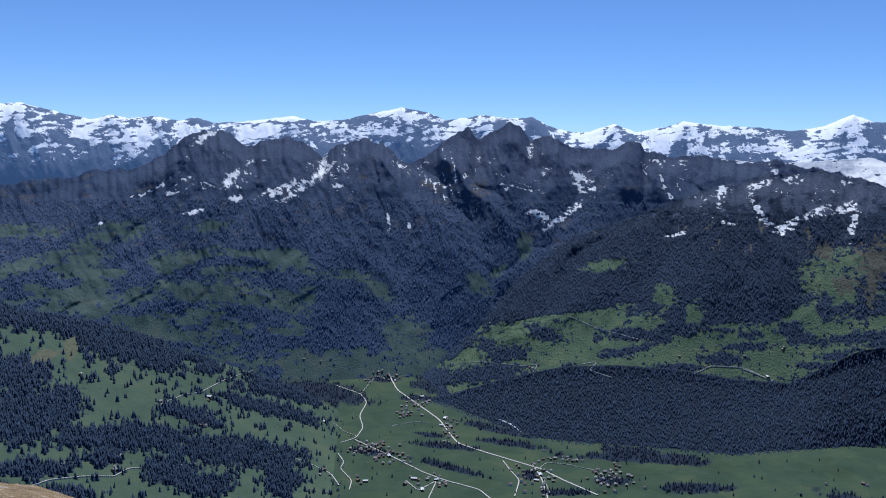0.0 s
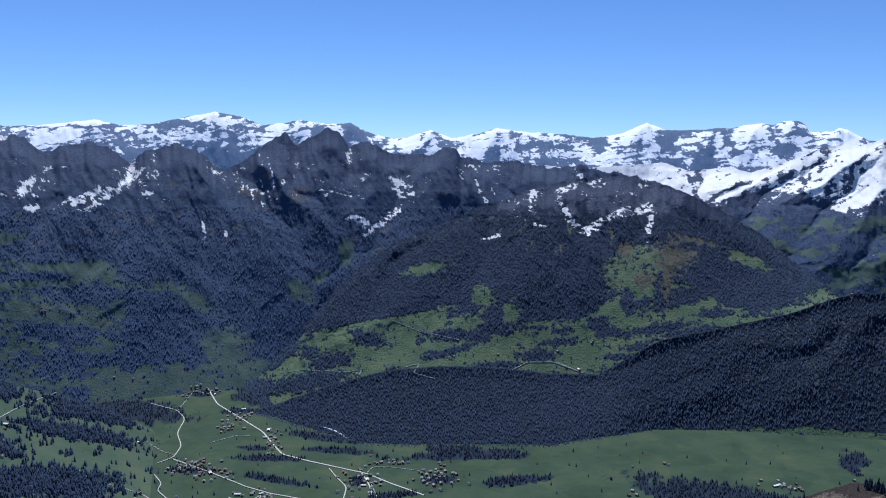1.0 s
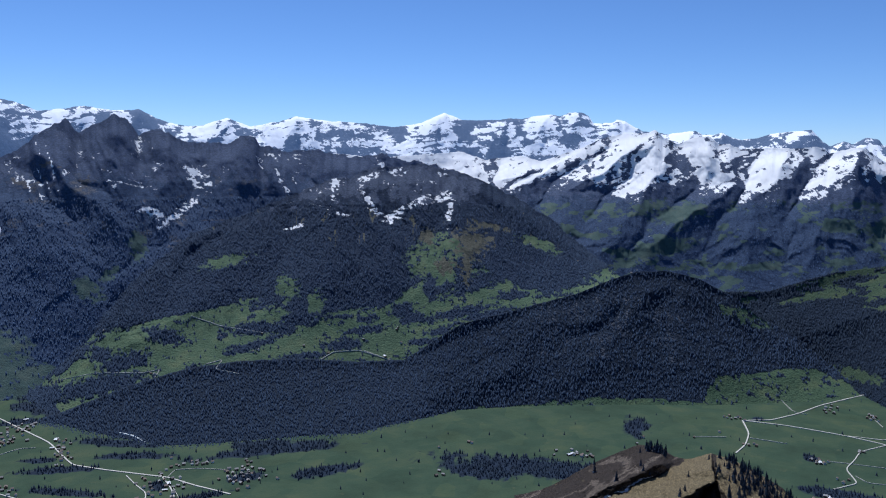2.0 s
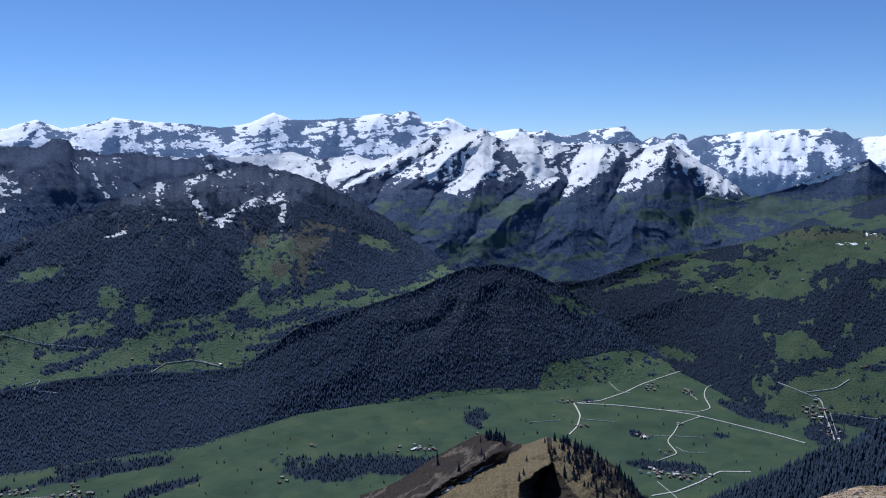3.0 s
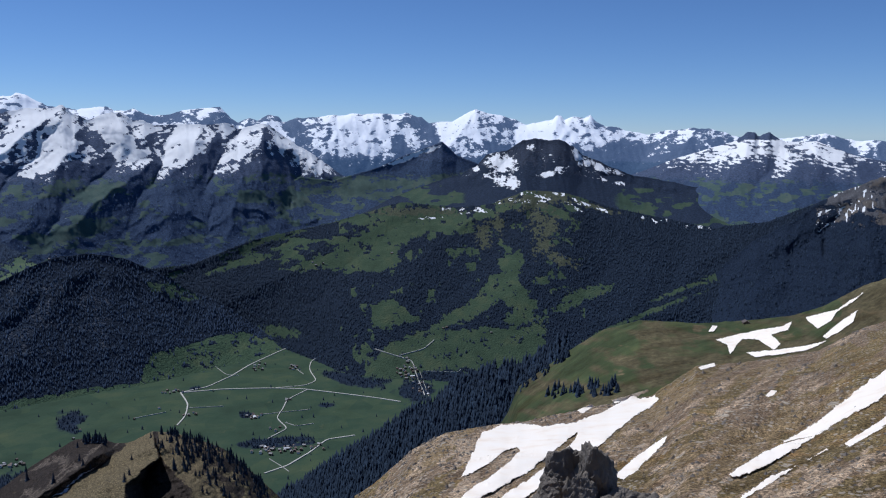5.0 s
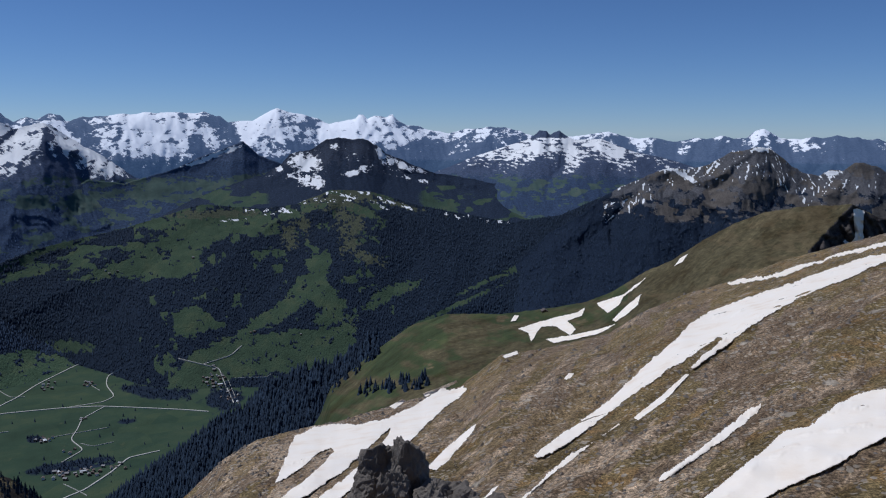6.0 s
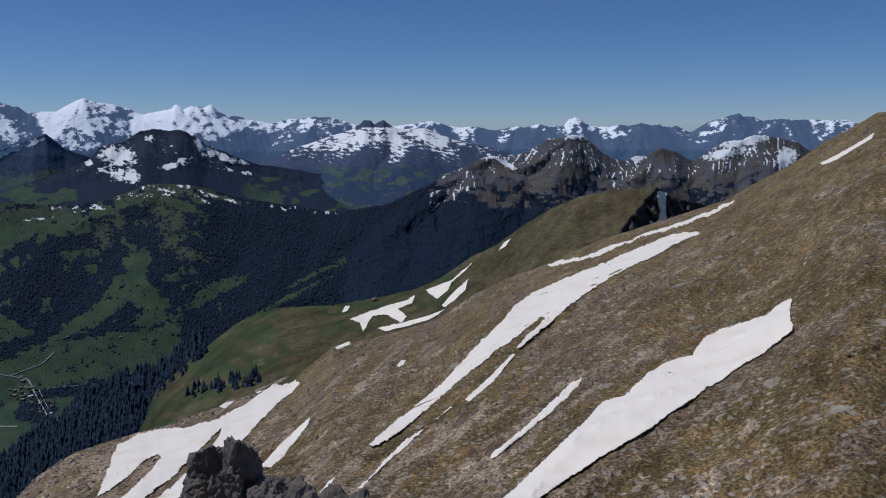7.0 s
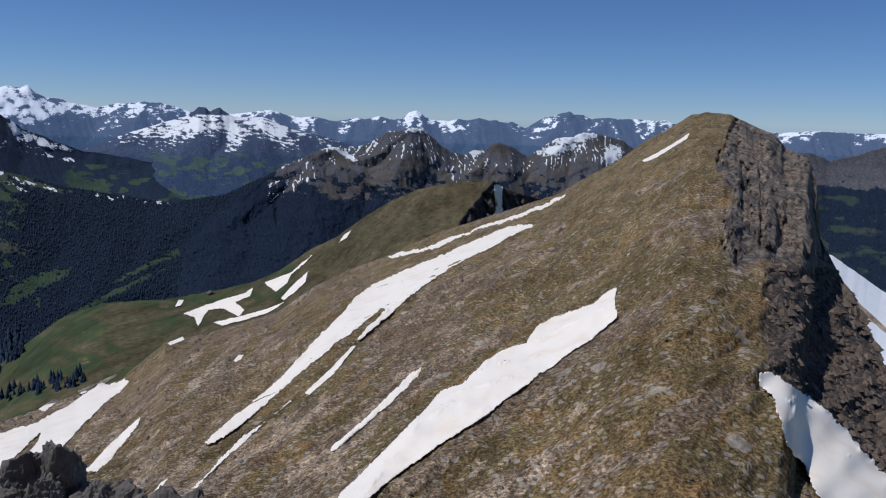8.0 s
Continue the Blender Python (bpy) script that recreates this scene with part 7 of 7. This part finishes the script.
hut.matrix_basis = pose(r * math.sin(q), r * math.cos(q), EYE + r * math.tan(radians(-11.99)) - 0.7, 0, 0, 20) @ Matrix.Scale(0.24, 4)
tagged(hut, "small dark timber alp hut on the grassy shoulder", "house")

# ---------------------------------------------------------------- rocks near the viewer
m, n, l, sh = material("grey_limestone")
big = noise_node(n, l, 1.3, 6, 0.65)
fine = noise_node(n, l, 9.0, 6, 0.7)
l.new(blend(n, l, fine, ramp(n, l, big, [(0.3, (0.060, 0.050, 0.042)), (0.5, (0.155, 0.130, 0.105)), (0.7, (0.36, 0.30, 0.24))]), (0.15, 0.13, 0.108)), sh.inputs["Base Color"])
sh.inputs["Roughness"].default_value = 0.9
bump(n, l, sh, fine, 0.8, 0.08)
LIMESTONE = m


def block_mesh(name, size, seed, cuts=4, rough=0.34, taper=0.34, lean=0.1):
    """A weathered block: a cube cut by slanting planes, roughened."""
    bm = bmesh.new()
    bmesh.ops.create_cube(bm, size=1.0)
    rr = random.Random(seed)
    for _ in range(9):
        d = Vector((rr.gauss(0, 1), rr.gauss(0, 1), rr.gauss(0.3, 0.8))).normalized()
        bmesh.ops.bisect_plane(bm, geom=bm.verts[:] + bm.edges[:] + bm.faces[:], plane_co=d * rr.uniform(0.34, 0.46), plane_no=d, clear_outer=True)
        bmesh.ops.holes_fill(bm, edges=[e for e in bm.edges if e.is_boundary])
    bmesh.ops.triangulate(bm, faces=bm.faces[:])
    for _ in range(cuts):
        long = [e for e in bm.edges if e.calc_length() > 0.08]
        bmesh.ops.subdivide_edges(bm, edges=long, cuts=1)
        bmesh.ops.triangulate(bm, faces=bm.faces[:])
    for v in bm.verts:
        q = v.co * 3 + Vector((seed * 7.1, 0, 0))
        v.co += v.co.normalized() * rough * (noise.ridged_multi_fractal(q * 0.9, 0.8, 2.1, 5, 1.0, 2.0) * 0.28 - 0.3 + noise.noise(q * 0.6) * 0.45 + noise.noise(q * 3.4) * 0.16)
    for v in bm.verts:
        slim = 1.12 - taper * (v.co.z + 0.5)
        v.co = Vector((v.co.x * size[0] * slim + lean * v.co.z, v.co.y * size[1] * slim, v.co.z * size[2]))
    me = bpy.data.meshes.new(name)
    bm.to_mesh(me)
    bm.free()
    me.materials.append(LIMESTONE)
    return me


def at(az, el, r):
    a = radians(az)
    return Vector((r * math.sin(a), r * math.cos(a), EYE + r * math.tan(radians(el))))


outcrop = new("rock_outcrop")
outcrop.location = at(75, -26, 24)
for name, az, el, r, size, seed, turn in [("block", 73.53, -22.86, 24.0, (1.45, 1.3, 1.9), 3, 10), ("block", 75.49, -22.71, 23.6, (1.15, 1.2, 2.0), 8, 25), ("block", 74.49, -23.57, 22.9, (1.2, 0.9, 1.1), 27, 50), ("block", 72.56, -23.6, 23.2, (0.9, 0.8, 0.9), 31, 20), ("ledge", 74.01, -26.37, 23.5, (3.2, 3.0, 3.4), 5, 0), ("ledge", 78.06, -25.5, 23.0, (1.9, 2.2, 2.2), 11, 30), ("block", 79.0, -24.45, 23.4, (1.2, 1.0, 0.9), 14, 0), ("ledge", 82.25, -27.01, 22.5, (2.0, 2.0, 2.6), 17, 12), ("block", 76.88, -24.18, 22.8, (1.0, 1.0, 0.9), 21, 40)]:
    ob = part(name, block_mesh(name, size, seed), outcrop)
    ob.matrix_basis = Matrix.Translation(at(az, el, r) - outcrop.location) @ Matrix.Rotation(radians(turn - az), 4, "Z")
tagged(outcrop, "dark weathered limestone outcrop of two blocks on a broken ledge", "rock")


SCREE_STONE = LIMESTONE.copy()
SCREE_STONE.name = "brown_scree_stone"
for node in SCREE_STONE.node_tree.nodes:
    if node.type == "VALTORGB":
        for stop, tone in zip(node.color_ramp.elements, ((0.055, 0.038, 0.026), (0.16, 0.112, 0.076), (0.34, 0.25, 0.175))):
            stop.color = (*tone, 1)
    elif node.type == "MIX":
        node.inputs[7].default_value = (0.10, 0.075, 0.056, 1)


# stones strewn over the slope and the scree
def stones(name, P, size, label, mat):
    P, size = np.asarray(P), np.asarray(size)
    n = len(P)
    octa = np.array([(1, 0, 0), (0, 1, 0), (-1, 0, 0), (0, -1, 0), (0, 0, 0.8), (0, 0, -0.6)])
    tri = np.array([(0, 1, 4), (1, 2, 4), (2, 3, 4), (3, 0, 4), (1, 0, 5), (2, 1, 5), (3, 2, 5), (0, 3, 5)])
    v = octa[None] * (0.6 + 0.8 * rng.random((n, 6, 1)))
    t = rng.random(n) * 6.28
    x = v[..., 0] * np.cos(t)[:, None] - v[..., 1] * np.sin(t)[:, None]
    y = v[..., 0] * np.sin(t)[:, None] + v[..., 1] * np.cos(t)[:, None]
    v = np.stack([x, y, v[..., 2]], -1) * size[:, None, None] + P[:, None]
    f = (tri[None] + 6 * np.arange(n)[:, None, None]).reshape(-1, 3)
    return tagged(new(name, raw_mesh(name, v.reshape(-1, 3).tolist(), f.tolist(), mat)), label, "stones", "", "stuff")


saz, SR, SZ, scov = SHEETS["slope_ridge"]
i, j = rng.integers(2, SR.shape[0] - 2, 34000), rng.integers(2, SR.shape[1] - 2, 34000)
r, z = SR[i, j], SZ[i, j]
el = np.degrees(np.arctan2(z - EYE, r))
ok = (rng.random(34000) < 0.12 + 0.9 * scov["rock"][i, j]) & (r < 215) & (el > -32) & ~inside(saz[j], el, CLIFF)
scr = inside(saz[j], el, SCREE)
for area in SNOW_AREAS:
    ok &= ~inside(saz[j], el, area)
P = place(saz[j], r, z)
sz = 0.09 + 0.26 * rng.random(len(P)) ** 3
stones("scattered_stones", P[ok & ~scr], (sz * np.clip(r / 90, 0.35, 1.6))[ok & ~scr], "pale limestone stones strewn over the grassy slope", LIMESTONE)
i, j = rng.integers(2, SR.shape[0] - 2, 50000), rng.integers(2, SR.shape[1] - 2, 50000)
r, z = SR[i, j], SZ[i, j]
el = np.degrees(np.arctan2(z - EYE, r))
scr = inside(saz[j], el, SCREE)
P = place(saz[j], r, z)
scr = scr & ~inside(saz[j], el, SNOW_BANK)
stones("scree", P[scr], ((0.14 + 0.8 * rng.random(len(P)) ** 4) * np.clip(r / 100, 0.3, 1.3))[scr], "dark brown loose scree below the crest", SCREE_STONE)
